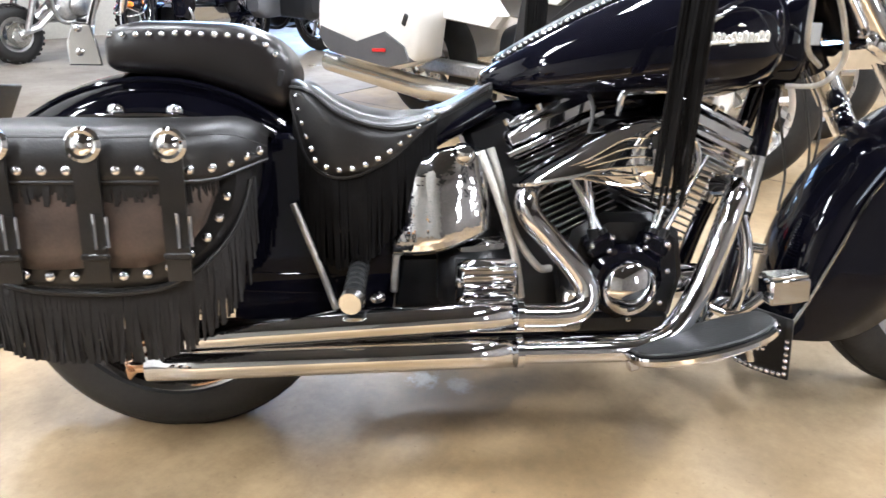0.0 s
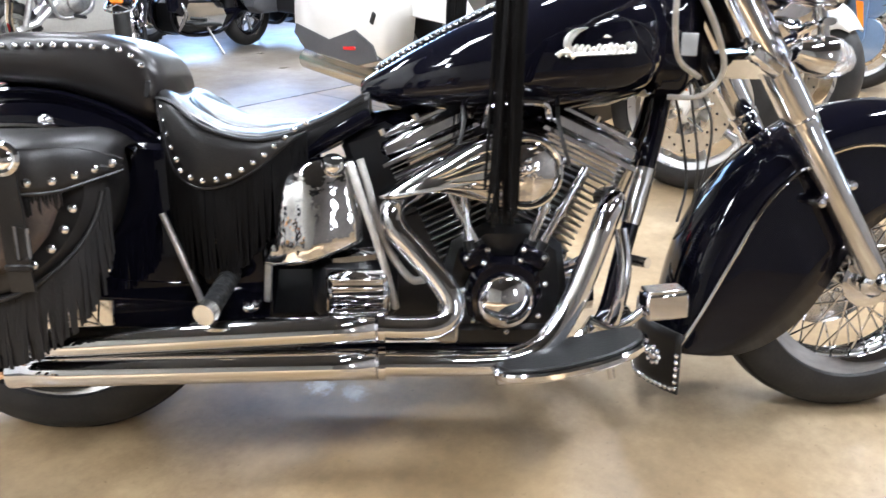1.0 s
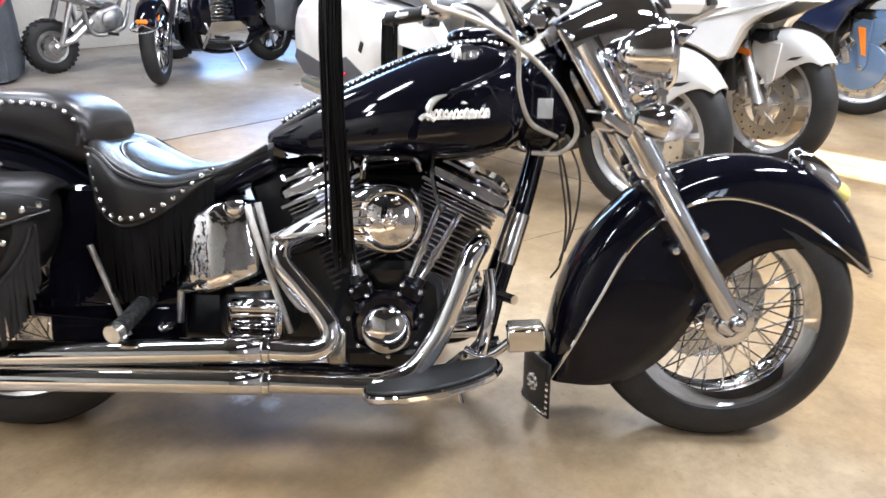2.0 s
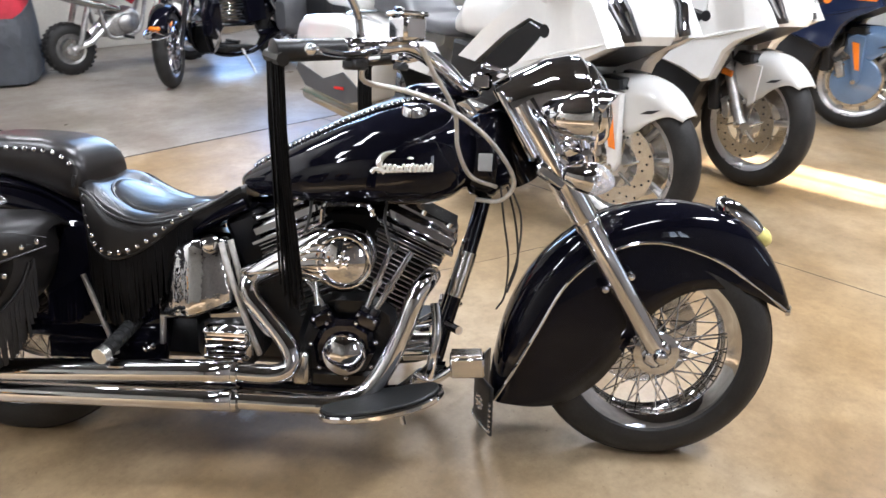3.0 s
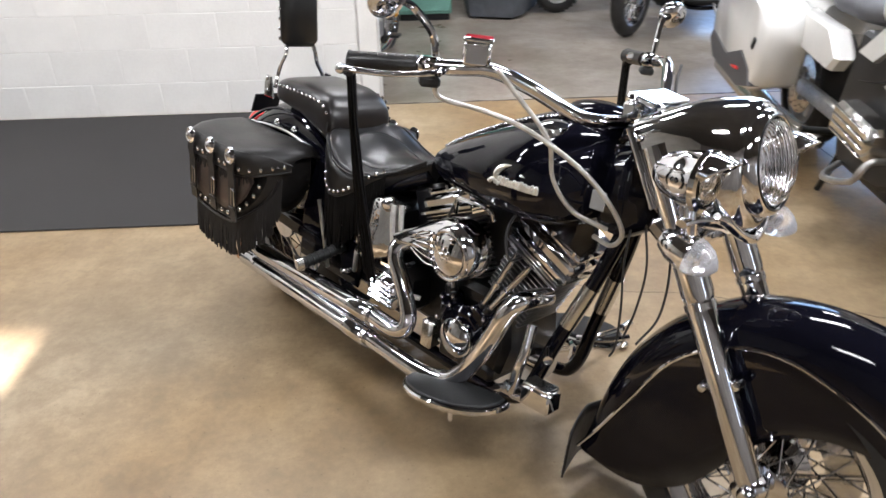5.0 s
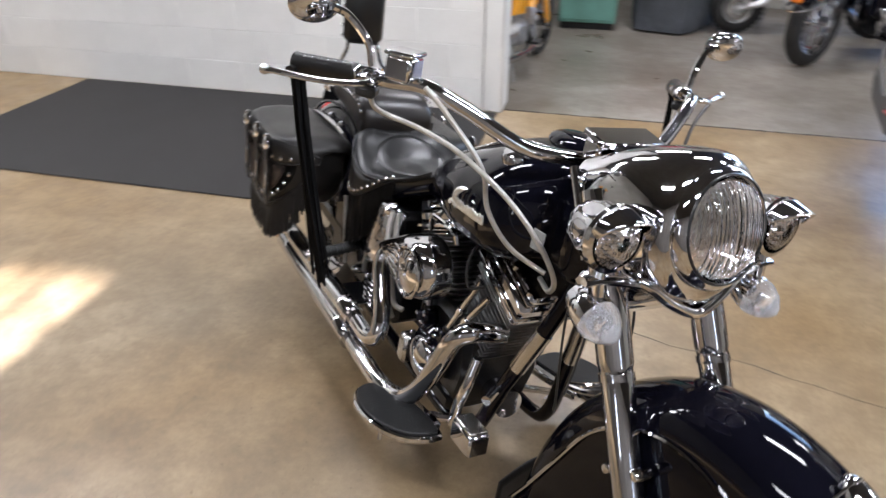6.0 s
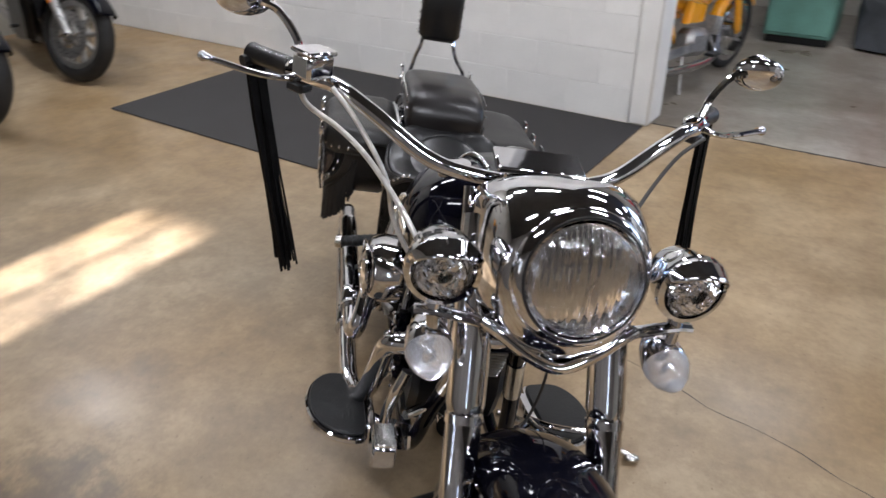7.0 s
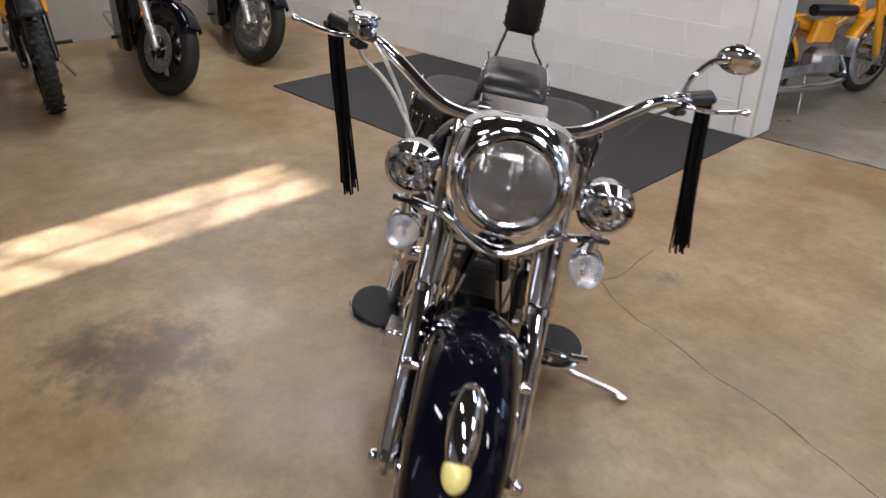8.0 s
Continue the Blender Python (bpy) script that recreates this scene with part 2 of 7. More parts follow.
GREY_CLOTH = material("charcoal_cover_cloth", (0.055, 0.06, 0.068), 0.75, 0, vary=0.25, scale=4, fine=14, bump=0.6, depth=0.03)
TUBE_GLOW = material("lit_tube", (1.0, 0.98, 0.97), 0.4, 0, vary=0.0, bump=0, emit=4.6)
STAINS_AND_ZONES = [(0.10, -2.35, 0.05, 0.9, (0.62, 0.58, 0.52)), (0.13, -2.43, 0.035, 0.8, (0.60, 0.56, 0.50)), (-0.36, -3.42, 0.36, 0.84, (0.090, 0.067, 0.045)), (-0.54, -3.56, 0.24, 0.82, (0.090, 0.067, 0.045)), (-1.30, -2.95, 0.20, 0.82, (0.12, 0.090, 0.058)),
          (0.95, -2.10, 0.30, 0.45, (0.17, 0.13, 0.085)), (0.50, -1.72, 0.07, 0.7, (0.10, 0.085, 0.065)), (1.62, -2.35, 0.45, 0.40, (0.21, 0.155, 0.095)),
          (0.75, -2.75, 0.16, 0.45, (0.16, 0.13, 0.10)), (-0.70, -2.35, 0.30, 0.35, (0.19, 0.15, 0.10)), (-0.25, -1.60, 0.30, 0.30, (0.24, 0.17, 0.09)),
          # last row: four wide, soft zones of darker brown
          (-1.35, -3.05, 0.75, 0.5, (0.18, 0.13, 0.075)), (-0.95, -2.15, 0.60, 0.4, (0.20, 0.145, 0.085)), (-2.40, -2.50, 0.80, 0.45, (0.19, 0.14, 0.08)), (0.10, -3.0, 0.70, 0.35, (0.19, 0.14, 0.085))]
TAN_FLOOR = concrete("tan_sealed_concrete", ((0.395, 0.270, 0.130), (0.425, 0.338, 0.226)), 0.38, 3.0, STAINS_AND_ZONES)
GREY_FLOOR = concrete("grey_worn_concrete", ((0.27, 0.25, 0.22), (0.40, 0.375, 0.345)), 0.34, 11.0)
ASPHALT = concrete("asphalt", ((0.04, 0.04, 0.04), (0.06, 0.06, 0.06)), 0.8, 5.0)


# ---- mesh building ----
def spline(points, n=8):
    """A smooth line through the points."""
    p = [np.array(q, float) for q in points]
    p = [2 * p[0] - p[1]] + p + [2 * p[-1] - p[-2]]
    out = []
    for i in range(1, len(p) - 2):
        for k in range(n):
            s = k / n
            a, b, c, d = p[i - 1 : i + 3]
            out.append(0.5 * (2 * b + (c - a) * s + (2 * a - 5 * b + 4 * c - d) * s * s + (3 * b - a - 3 * c + d) * s**3))
    return out + [p[-2]]


def basis(axis):
    a = np.array(axis, float)
    a = a / np.linalg.norm(a)
    h = np.array((0, 0, 1.0)) if abs(a[2]) < 0.9 else np.array((1.0, 0, 0))
    x = np.cross(h, a)
    x /= np.linalg.norm(x)
    return x, np.cross(a, x), a


class Shape:
    """Collects the vertices and faces of one mesh."""

    def __init__(self):
        self.v, self.f = [], []

    def add(self, verts, faces):
        k = len(self.v)
        self.v += [tuple(map(float, p)) for p in verts]
        self.f += [tuple(i + k for i in f) for f in faces]
        return self

    def loft(self, rings, closed=True, caps=True, wrap=False):
        n, k = len(rings[0]), len(rings)
        faces = []
        for i in range(k if wrap else k - 1):
            a, b = i * n, ((i + 1) % k) * n
            for j in range(n if closed else n - 1):
                j2 = (j + 1) % n
                faces.append((a + j, a + j2, b + j2, b + j))
        if caps and closed and not wrap:
            faces += [tuple(range(n))[::-1], tuple(range((k - 1) * n, k * n))]
        return self.add([p for r in rings for p in r], faces)

    def tube(self, points, r, n=10, caps=True, wrap=False, flat=1.0):
        p = [np.array(q, float) for q in points]
        rs = r if hasattr(r, "__len__") else [r] * len(p)
        rings, x = [], None
        for i, q in enumerate(p):
            d = p[(i + 1) % len(p)] - p[i - 1] if wrap else p[min(i + 1, len(p) - 1)] - p[max(i - 1, 0)]
            d = d / (np.linalg.norm(d) + 1e-12)
            x = basis(d)[0] if x is None else x - d * (x @ d)
            x = x / np.linalg.norm(x)
            y = np.cross(d, x)
            rings.append([q + rs[i] * (x * math.cos(a) + flat * y * math.sin(a)) for a in np.linspace(0, 2 * math.pi, n, endpoint=False)])
        return self.loft(rings, True, caps, wrap)

    def rod(self, a, b, r, r2=None, n=12):
        return self.tube([a, b], [r, r if r2 is None else r2], n)

    def ring(self, center, axis, radius, r, n=40, m=10):
        x, y, _ = basis(axis)
        c = np.array(center, float)
        return self.tube([c + radius * (x * math.cos(a) + y * math.sin(a)) for a in np.linspace(0, 2 * math.pi, n, endpoint=False)], r, m, wrap=True)

    def lathe(self, profile, center, axis, n=32, caps=True, wrap=False):
        """profile: pairs of radius and place along the axis."""
        x, y, a = basis(axis)
        c = np.array(center, float)
        turn = np.linspace(0, 2 * math.pi, n, endpoint=False)
        return self.loft([[c + a * h + max(r, 1e-4) * (x * math.cos(t) + y * math.sin(t)) for t in turn] for r, h in profile], True, caps, wrap)

    def box(self, center, size, turn=None, bevel=0.004):
        s = np.array(size, float) / 2
        b = min(bevel, 0.45 * min(size))
        pts, index = [], {}
        for sx in (-1, 1):
            for sy in (-1, 1):
                for sz in (-1, 1):
                    for ax in range(3):
                        q = np.array((sx, sy, sz)) * (s - b)
                        q[ax] += (sx, sy, sz)[ax] * b
                        index[(sx, sy, sz, ax)] = len(pts)
                        pts.append(q)
        faces = []
        for ax in range(3):
            o = [a for a in range(3) if a != ax]
            for sg in (-1, 1):
                loop = []
                for p, q in ((-1, -1), (1, -1), (1, 1), (-1, 1)):
                    c = [0, 0, 0]
                    c[ax], c[o[0]], c[o[1]] = sg, p, q
                    loop.append(index[(*c, ax)])
                faces.append(tuple(loop))
            for p in (-1, 1):
                for q in (-1, 1):
                    e = []
                    for r in (-1, 1):
                        c = [0, 0, 0]
                        c[ax], c[o[0]], c[o[1]] = r, p, q
                        e.append((index[(*c, o[0])], index[(*c, o[1])]))
                    faces.append((e[0][0], e[0][1], e[1][1], e[1][0]))
        for sx in (-1, 1):
            for sy in (-1, 1):
                for sz in (-1, 1):
                    faces.append(tuple(index[(sx, sy, sz, a)] for a in range(3)))
        m = np.eye(3) if turn is None else np.array(Euler([radians(a) for a in turn]).to_matrix())
        return self.add([np.array(center) + m @ q for q in pts], faces)

    def plate(self, outline, lo, hi, axis=1, bevel=0.004):
        """A flat outline with thickness and a chamfered rim. outline: pairs in the two other axes."""
        c = np.mean(outline, 0)
        o = [a for a in range(3) if a != axis]

        def ring(inset, h):
            out = []
            for q in outline:
                d = np.array(q) - c
                s = max(0.2, 1 - inset / (np.linalg.norm(d) + 1e-9))
                p = [0, 0, 0]
                p[axis], p[o[0]], p[o[1]] = h, *(c + d * s)
                out.append(p)
            return out

        sg = 1 if hi > lo else -1
        b = min(bevel, abs(hi - lo) * 0.45)
        return self.loft([ring(b, lo), ring(0, lo + sg * b), ring(0, hi - sg * b), ring(b, hi)])

    def dome(self, center, axis, r, h, n=10):
        return self.lathe([(r, 0), (r * 0.92, h * 0.45), (r * 0.6, h * 0.85), (r * 0.15, h)], center, axis, n)

    def ball(self, center, radii, n=20, m=12, axis=(0, 0, 1)):
        x, y, a = basis(axis)
        c = np.array(center, float)
        rings = []
        for i in range(m + 1):
            t = -math.pi / 2 + math.pi * i / m
            w = max(math.cos(t), 0.01)
            rings.append([c + a * radii[2] * math.sin(t) + w * (x * radii[0] * math.cos(s) + y * radii[1] * math.sin(s))
                          for s in np.linspace(0, 2 * math.pi, n, endpoint=False)])
        return self.loft(rings)

    def mesh(self, name, mat, smooth=38.0):
        me = bpy.data.meshes.new(name)
        me.from_pydata(self.v, [], self.f)
        bm = bmesh.new()
        bm.from_mesh(me)
        bmesh.ops.recalc_face_normals(bm, faces=bm.faces)
        bm.to_mesh(me)
        bm.free()
        me.polygons.foreach_set("use_smooth", [True] * len(me.polygons))
        me.set_sharp_from_angle(angle=radians(smooth))
        me.materials.append(mat)
        return me


def part(name, shape, mat, parent=None, label="", solid=0.0, smooth=38.0):
    """One mesh object under its thing, built in the thing's own axes."""
    ob = new(name, shape if isinstance(shape, bpy.types.Mesh) else shape.mesh(name, mat, smooth))
    if parent is not None:
        ob.parent = parent
    if label:
        ob["label"] = label
    if solid:
        s = ob.modifiers.new("thickness", "SOLIDIFY")
        s.thickness, s.offset = solid, 0
    return ob


def piece(name, mesh, m, parent):
    """One more object on a shared mesh."""
    ob = new(name, mesh)
    ob.parent = parent
    ob.matrix_local = m
    return ob


def facing(place, normal):
    """A pose at a place whose z axis points along normal."""
    q = Vector(normal).to_track_quat("Z", "Y").to_matrix().to_4x4()
    return Matrix.Translation(place) @ q


def thing(name, m, label, category, group="", kind=""):
    ob = new(name)
    ob.empty_display_size = 0.1
    ob.matrix_world = m
    return tagged(ob, label, category, group, kind)


def structure(name, shape, mat, label, category, m=None):
    ob = new(name, shape.mesh(name, mat))
    if m is not None:
        ob.matrix_world = m
    return tagged(ob, label, category, kind="structure")


# ---- the building ----
HALL = uv_pose(0, 0)  # u is x, v is -y in these axes


def slab(u0, u1, v0, v1, z0, z1, bevel=0.002):
    return ((u0 + u1) / 2, -(v0 + v1) / 2, (z0 + z1) / 2), (u1 - u0, v1 - v0, z1 - z0), bevel


def build_shell():
    g = Shape()
    c, s, b = slab(-300, 300, -300, 300, -0.30, -0.06)
    structure("ground", g.box(c, s, bevel=b), ASPHALT, "dark asphalt ground around the building", "ground", HALL)
    c, s, b = slab(-5.8, 9.2, -0.064, 7.2, -0.05, 0.0)
    structure("floor", Shape().box(c, s, bevel=b), TAN_FLOOR, "tan sealed concrete floor, stained and cracked", "floor", HALL)
    c, s, b = slab(-5.8, 9.2, -4.1, -0.076, -0.05, -0.002)
    structure("floor_back", Shape().box(c, s, bevel=b), GREY_FLOOR, "grey worn concrete floor of the back bay", "floor", HALL)
    # the left wall, the far end wall
    c, s, b = slab(-5.8, -5.55, -4.1, 7.2, 0, CEIL)
    structure("wall_west", Shape().box(c, s, bevel=b), OLD_WALL, "cream painted masonry wall behind parked motorcycles", "wall", HALL)
    c, s, b = slab(9.0, 9.25, -4.1, 7.2, 0, CEIL)
    structure("wall_east", Shape().box(c, s, bevel=b), OLD_WALL, "plain cream painted end wall", "wall", HALL)
    # the back wall with a wide opening to daylight
    w = Shape()
    for u0, u1, z0, z1 in ((-5.55, 3.5, 0, CEIL), (6.4, 9.0, 0, CEIL), (3.5, 6.4, 3.2, CEIL), (3.5, 6.4, 0, 0.50)):
        c, s, b = slab(u0, u1, -4.1, -3.85, z0, z1)
        w.box(c, s, bevel=b)
    structure("wall_north", w, OLD_WALL, "cream painted back wall with a wide open hatch", "wall", HALL)
    # the unseen front wall, with two narrow tall openings that let the sun in
    w = Shape()
    spans = [(-5.55, -1.60), (-1.14, 3.36), (3.80, 9.0)]
    for u0, u1 in spans:
        c, s, b = slab(u0, u1, 6.95, 7.2, 0, CEIL)
        w.box(c, s, bevel=b)
    for u0, u1 in ((-1.60, -1.14), (3.36, 3.80)):
        for z0, z1 in ((0, 1.30), (2.52, CEIL)):
            c, s, b = slab(u0, u1, 6.95, 7.2, z0, z1)
            w.box(c, s, bevel=b)
    for u in (-1.36, 3.58):
        c, s, b = slab(u - 0.016, u + 0.016, 7.04, 7.10, 1.30, 2.52)
        w.box(c, s, bevel=b)
    # unseen tilted bars, added to break the sun patches into dapples
    for u, z, tilt, wide in ((-1.37, 1.52, 24, 0.022), (-1.37, 1.80, -32, 0.022), (-1.37, 2.20, 28, 0.024), (-1.37, 1.67, 50, 0.014), (-1.37, 2.02, -26, 0.014), (-1.37, 2.38, 40, 0.018), (3.58, 1.9, 20, 0.03)):
        w.box((u, -7.07, z), (0.50, 0.03, wide), (0, tilt * 0.6, 0), 0.004)
    structure("wall_south", w, DARK_WALL, "unseen front wall, dark for the chrome reflections, two narrow windows with added bars", "wall", HALL)
    c, s, b = slab(-5.8, 9.25, -4.1, 7.2, CEIL, CEIL + 0.15)
    structure("ceiling", Shape().box(c, s, bevel=b), CEILING_PAINT, "dark painted workshop ceiling", "ceiling", HALL)


def build_partition():
    """The white block wall that ends beside the motorcycle: a core with its blocks proud of the joints."""
    wall = thing("wall_partition", HALL, "white painted concrete block partition wall with a smooth end post", "wall", kind="structure")
    c, s, b = slab(-5.55, -0.09, -0.19, -0.0008, 0, CEIL)
    part("core", Shape().box(c, s, bevel=b), JOINT, wall)
    c, s, b = slab(-0.16, -0.035, -0.215, 0.012, 0, CEIL)
    part("end_post", Shape().box(c, s, bevel=0.012), WALL_PAINT, wall, "smooth white painted end post")
    return wall


def lay_blocks(wall):
    bw, bh = 0.40, 0.20
    full = Shape().box((0, 0, 0), (bw - 0.0035, 0.02, bh - 0.0035), bevel=0.002).mesh("block", WALL_PAINT)
    half = Shape().box((0, 0, 0), (bw / 2 - 0.0035, 0.02, bh - 0.0035), bevel=0.002).mesh("half_block", WALL_PAINT)
    rng = random.Random(4)
    for row in range(11):
        u = -0.165
        if row % 2:
            piece("half_block", half, Matrix.Translation((u - bw / 4, 0.0085, (row + 0.5) * bh)), wall)
            u -= bw / 2
        while u - bw > -5.55:
            piece("block", full, Matrix.Translation((u - bw / 2, 0.0085 + rng.uniform(-0.0010, 0.0010), (row + 0.5) * bh)), wall)
            u -= bw


def build_lamps():
    spots = [(-4.4, 1.5, 1.2), (-2.7, 1.2, 0.55), (-0.8, 1.2, 0.6), (-0.4, 4.4, 0.5), (1.9, 1.3, 1.15), (2.2, 4.4, 1.8), (4.9, 1.3, 1.1), (5.0, 4.4, 1.3), (0.6, -1.6, 0.9), (4.4, -1.6, 0.9)]
    first = None
    for u, v, level in spots:
        m = uv_pose(u, v, CEIL - 0.09)
        if first is None:
            first = thing("ceiling_light", m, "long white fluorescent fixture with lit tubes on the ceiling", "ceiling light", "ceiling lights")
            part("housing", Shape().box((0, 0, 0.05), (1.30, 0.22, 0.07), bevel=0.01), WHITE_PAINT, first)
            for y in (-0.06, 0.06):
                part("tube", Shape().rod((-0.61, y, 0), (0.61, y, 0), 0.018), TUBE_GLOW, first, "lit fluorescent tube")
        else:
            copy_thing(first, m)
        lamp = new("lamp", bpy.data.lights.new("lamp", "AREA"))
        lamp.data.shape, lamp.data.size, lamp.data.size_y = "RECTANGLE", 1.2, 0.2
        lamp.data.energy, lamp.data.color = LAMP_WATTS * level, LAMP_COLOR
        lamp.matrix_world = uv_pose(u, v, CEIL - 0.13)


def floor_line(name, points, width, label, seed, jitter=0.0):
    """A thin dark line let into the slab: a joint or a crack, in the hall's axes."""
    rng = random.Random(seed)
    pts = [np.array((*p, 0.0)) for p in points]
    fine = []
    for a, b in zip(pts, pts[1:]):
        n = max(2, int(np.linalg.norm(b - a) / 0.05))
        fine += [a + (b - a) * k / n + np.array((rng.uniform(-1, 1), rng.uniform(-1, 1), 0)) * jitter * (k > 0) for k in range(n)]
    fine.append(pts[-1])
    rings = []
    for k, p in enumerate(fine):
        d = fine[min(k + 1, len(fine) - 1)] - fine[max(k - 1, 0)]
        n = np.array((-d[1], d[0], 0)) / (np.linalg.norm(d) + 1e-9) * width / 2 * (rng.uniform(0.3, 1.2) if jitter else 1)
        rings.append([p - n + (0, 0, 0.0004), p + n + (0, 0, 0.0004), p + n - (0, 0, 0.004), p - n - (0, 0, 0.004)])
    return structure(name, Shape().loft(rings), JOINT_DIRT, label, "floor joint", HALL)


build_shell()
floor_line("joint_1", [(2.28, 0.06), (2.27, -7.0)], 0.006, "dark saw-cut joint in the concrete floor", 1)
floor_line("joint_2", [(-0.03, 0.07), (9.0, 0.07)], 0.022, "dirty joint between two concrete slabs", 2, 0.003)
floor_line("crack_1", [(0.36, -1.86), (0.33, -1.93), (0.47, -2.01), (0.58, -2.05), (0.76, -2.08), (0.90, -2.13), (1.16, -2.17), (1.37, -2.24), (1.75, -2.36)], 0.0032, "fine wandering crack in the concrete", 3, 0.008)
floor_line("crack_2", [(0.33, -1.93), (0.36, -1.84), (0.34, -1.70), (0.33, -1.56)], 0.0028, "fine wandering crack in the concrete", 4, 0.006)
partition = build_partition()
build_lamps()

rubber_mat = new("floor_mat", Shape().box((-1.515, -0.75, 0.004), (2.91, 1.46, 0.008), bevel=0.003).mesh("floor_mat", MAT_RUBBER))
rubber_mat.matrix_world = HALL
tagged(rubber_mat, "dark grey rubber floor mat lying along the white wall", "floor mat")


# ---- the black cruiser: x forward, y to its left, z up in its own upright axes ----
CRUISER = pose(0, 0.055, 0, -10.5, 0, -1.6)
UPRIGHT = CRUISER.inverted()


def from_world(x, y, z):
    return np.array(UPRIGHT @ Vector((x, y, z)))


def both(name, make, mat, parent, label="", **kw):
    """A part on each side; make takes the side, -1 the right and 1 the left."""
    return [part(name, make(s), mat, parent, label, **kw) for s in (-1, 1)]


def studs(points, normal, parent, r=0.0058, h=0.004, mesh=None):
    mesh = mesh or Shape().dome((0, 0, 0), (0, 0, 1), r, h, 8).mesh("stud", CHROME, 60)
    for p in points:
        piece("stud", mesh, facing(p, normal), parent)
    return mesh


def along(points, step, start=0.0):
    """Evenly spaced places on a line, with its directions."""
    p = [np.array(q, float) for q in points]
    out, left = [], start
    for a, b in zip(p, p[1:]):
        n = np.linalg.norm(b - a)
        d = (b - a) / (n + 1e-12)
        while left <= n:
            out.append((a + d * left, d))
            left += step
        left -= n
    return out


def strips(tops, drops, width=0.005, thick=0.0016, seed=1, lean=(0, 0, 0), wave=0.006):
    """Hanging leather strips, each a thin bent ribbon."""
    rng = random.Random(seed)
    s = Shape()
    for (p, d), drop in zip(tops, drops):
        side = np.array(d) * width / 2 * rng.uniform(0.7, 1.1)
        n = np.cross(d, (0, 0, 1.0))
        n = n / (np.linalg.norm(n) + 1e-9)
        off = np.array((rng.uniform(-1, 1), rng.uniform(-1, 1), 0)) * wave
        rings = []
        for k in range(5):
            f = k / 4
            q = np.array(p) + np.array((0, 0, -drop * rng.uniform(0.97, 1.0) * f)) + off * f * f + np.array(lean) * f
            q = q + n * wave * 0.5 * math.sin(3 * f + rng.uniform(0, 1))
            t = n * thick
            rings.append([q - side - t, q + side - t, q + side + t, q - side + t])
        s.loft(rings)
    return s


def wheel(parent, x, y0, z, radius, rim, half, spokes, name, hub=0.045):
    w = part(name, Shape().lathe([(hub * 0.75, -0.075), (hub * 1.25, -0.070), (hub * 1.25, -0.058), (hub * 0.8, -0.045), (hub * 0.75, 0.045),
                                  (hub * 1.25, 0.058), (hub * 1.25, 0.070), (hub * 0.75, 0.075)], (x, y0, z), (0, 1, 0), 32), CHROME, parent,
             "chrome spoked wheel with a black tyre")
    prof = []
    for k in range(17):
        a = math.pi * (k / 16 * 1.34 - 0.17)
        prof.append((radius - half + half * 1.06 * math.sin(a), -half * math.cos(a)))
    inner = rim - 0.006
    prof = [(inner, -half * 0.60)] + [p for p in prof if p[0] > inner] + [(inner, half * 0.60)]
    part("tyre", Shape().lathe(prof, (x, y0, z), (0, 1, 0), 72, caps=False, wrap=True), RUBBER, w, "black road tyre")
    grooves = Shape()
    for y in (-0.026, 0.0, 0.026):
        rr = radius + half * 0.06 - 0.0005 - abs(y) * 0.18
        grooves.ring((x, y0 + y, z), (0, 1, 0), rr - 0.0005, 0.0022, 60, 5)
    part("tread_groove", grooves, BLACK_METAL, w)
    lip = [(rim - 0.020, -0.020), (rim - 0.030, -0.035), (rim - 0.012, -0.048), (rim + 0.001, -0.052), (rim + 0.004, -0.048), (rim - 0.004, -0.040),
           (rim - 0.004, 0.040), (rim + 0.004, 0.048), (rim + 0.001, 0.052), (rim - 0.012, 0.048), (rim - 0.030, 0.035), (rim - 0.020, 0.020)]
    part("rim", Shape().lathe(lip, (x, y0, z), (0, 1, 0), 64, caps=False, wrap=True), CHROME, w, "polished chrome rim")
    spoke = None
    for k in range(spokes):
        a = 2 * math.pi * k / spokes
        sg = 1 if k % 2 else -1
        off = (0.55 if (k // 2) % 2 else -0.55)
        p = (x + hub * 1.2 * math.cos(a + off), y0 + sg * 0.062, z + hub * 1.2 * math.sin(a + off))
        q = (x + (rim - 0.022) * math.cos(a), y0 + sg * 0.012, z + (rim - 0.022) * math.sin(a))
        part("spoke", Shape().rod(p, q, 0.0021, n=6), CHROME, w)
    part("brake_disc", Shape().lathe([(0.075, 0.080), (0.145, 0.080), (0.145, 0.085), (0.075, 0.085)], (x, y0, z), (0, 1, 0), 48, caps=False, wrap=True), STEEL, w)
    return w


def fender_skin(outer, lower, half, steps=11, crown=0.55):
    """A deep skirted fender: crown line and lower edge in the middle plane, skinned round to both sides."""
    s = Shape()
    rings = []
    for (xo, zo), (xl, zl), hw in zip(outer, lower, half):
        o, l = np.array((xo, zo)), np.array((xl, zl))
        ring = []
        length = np.linalg.norm(l - o)
        d = (l - o) / (length + 1e-9)
        round_ = min(length * 0.6, 0.075)
        prof = [(-hw, length)] + [(-hw, round_ + (length - round_) * k / 4) for k in (3, 2, 1)]
        for k in range(steps):
            a = math.pi * k / (steps - 1)
            prof.append((-hw * math.cos(a), round_ * (1 - math.sin(a) ** 0.8)))
        prof += [(hw, round_ + (length - round_) * k / 4) for k in (1, 2, 3)] + [(hw, length)]
        for y, dn in prof:
            q = o + d * dn
            ring.append((q[0], y, q[1]))
        rings.append(ring)
    return s.loft(rings, closed=False)


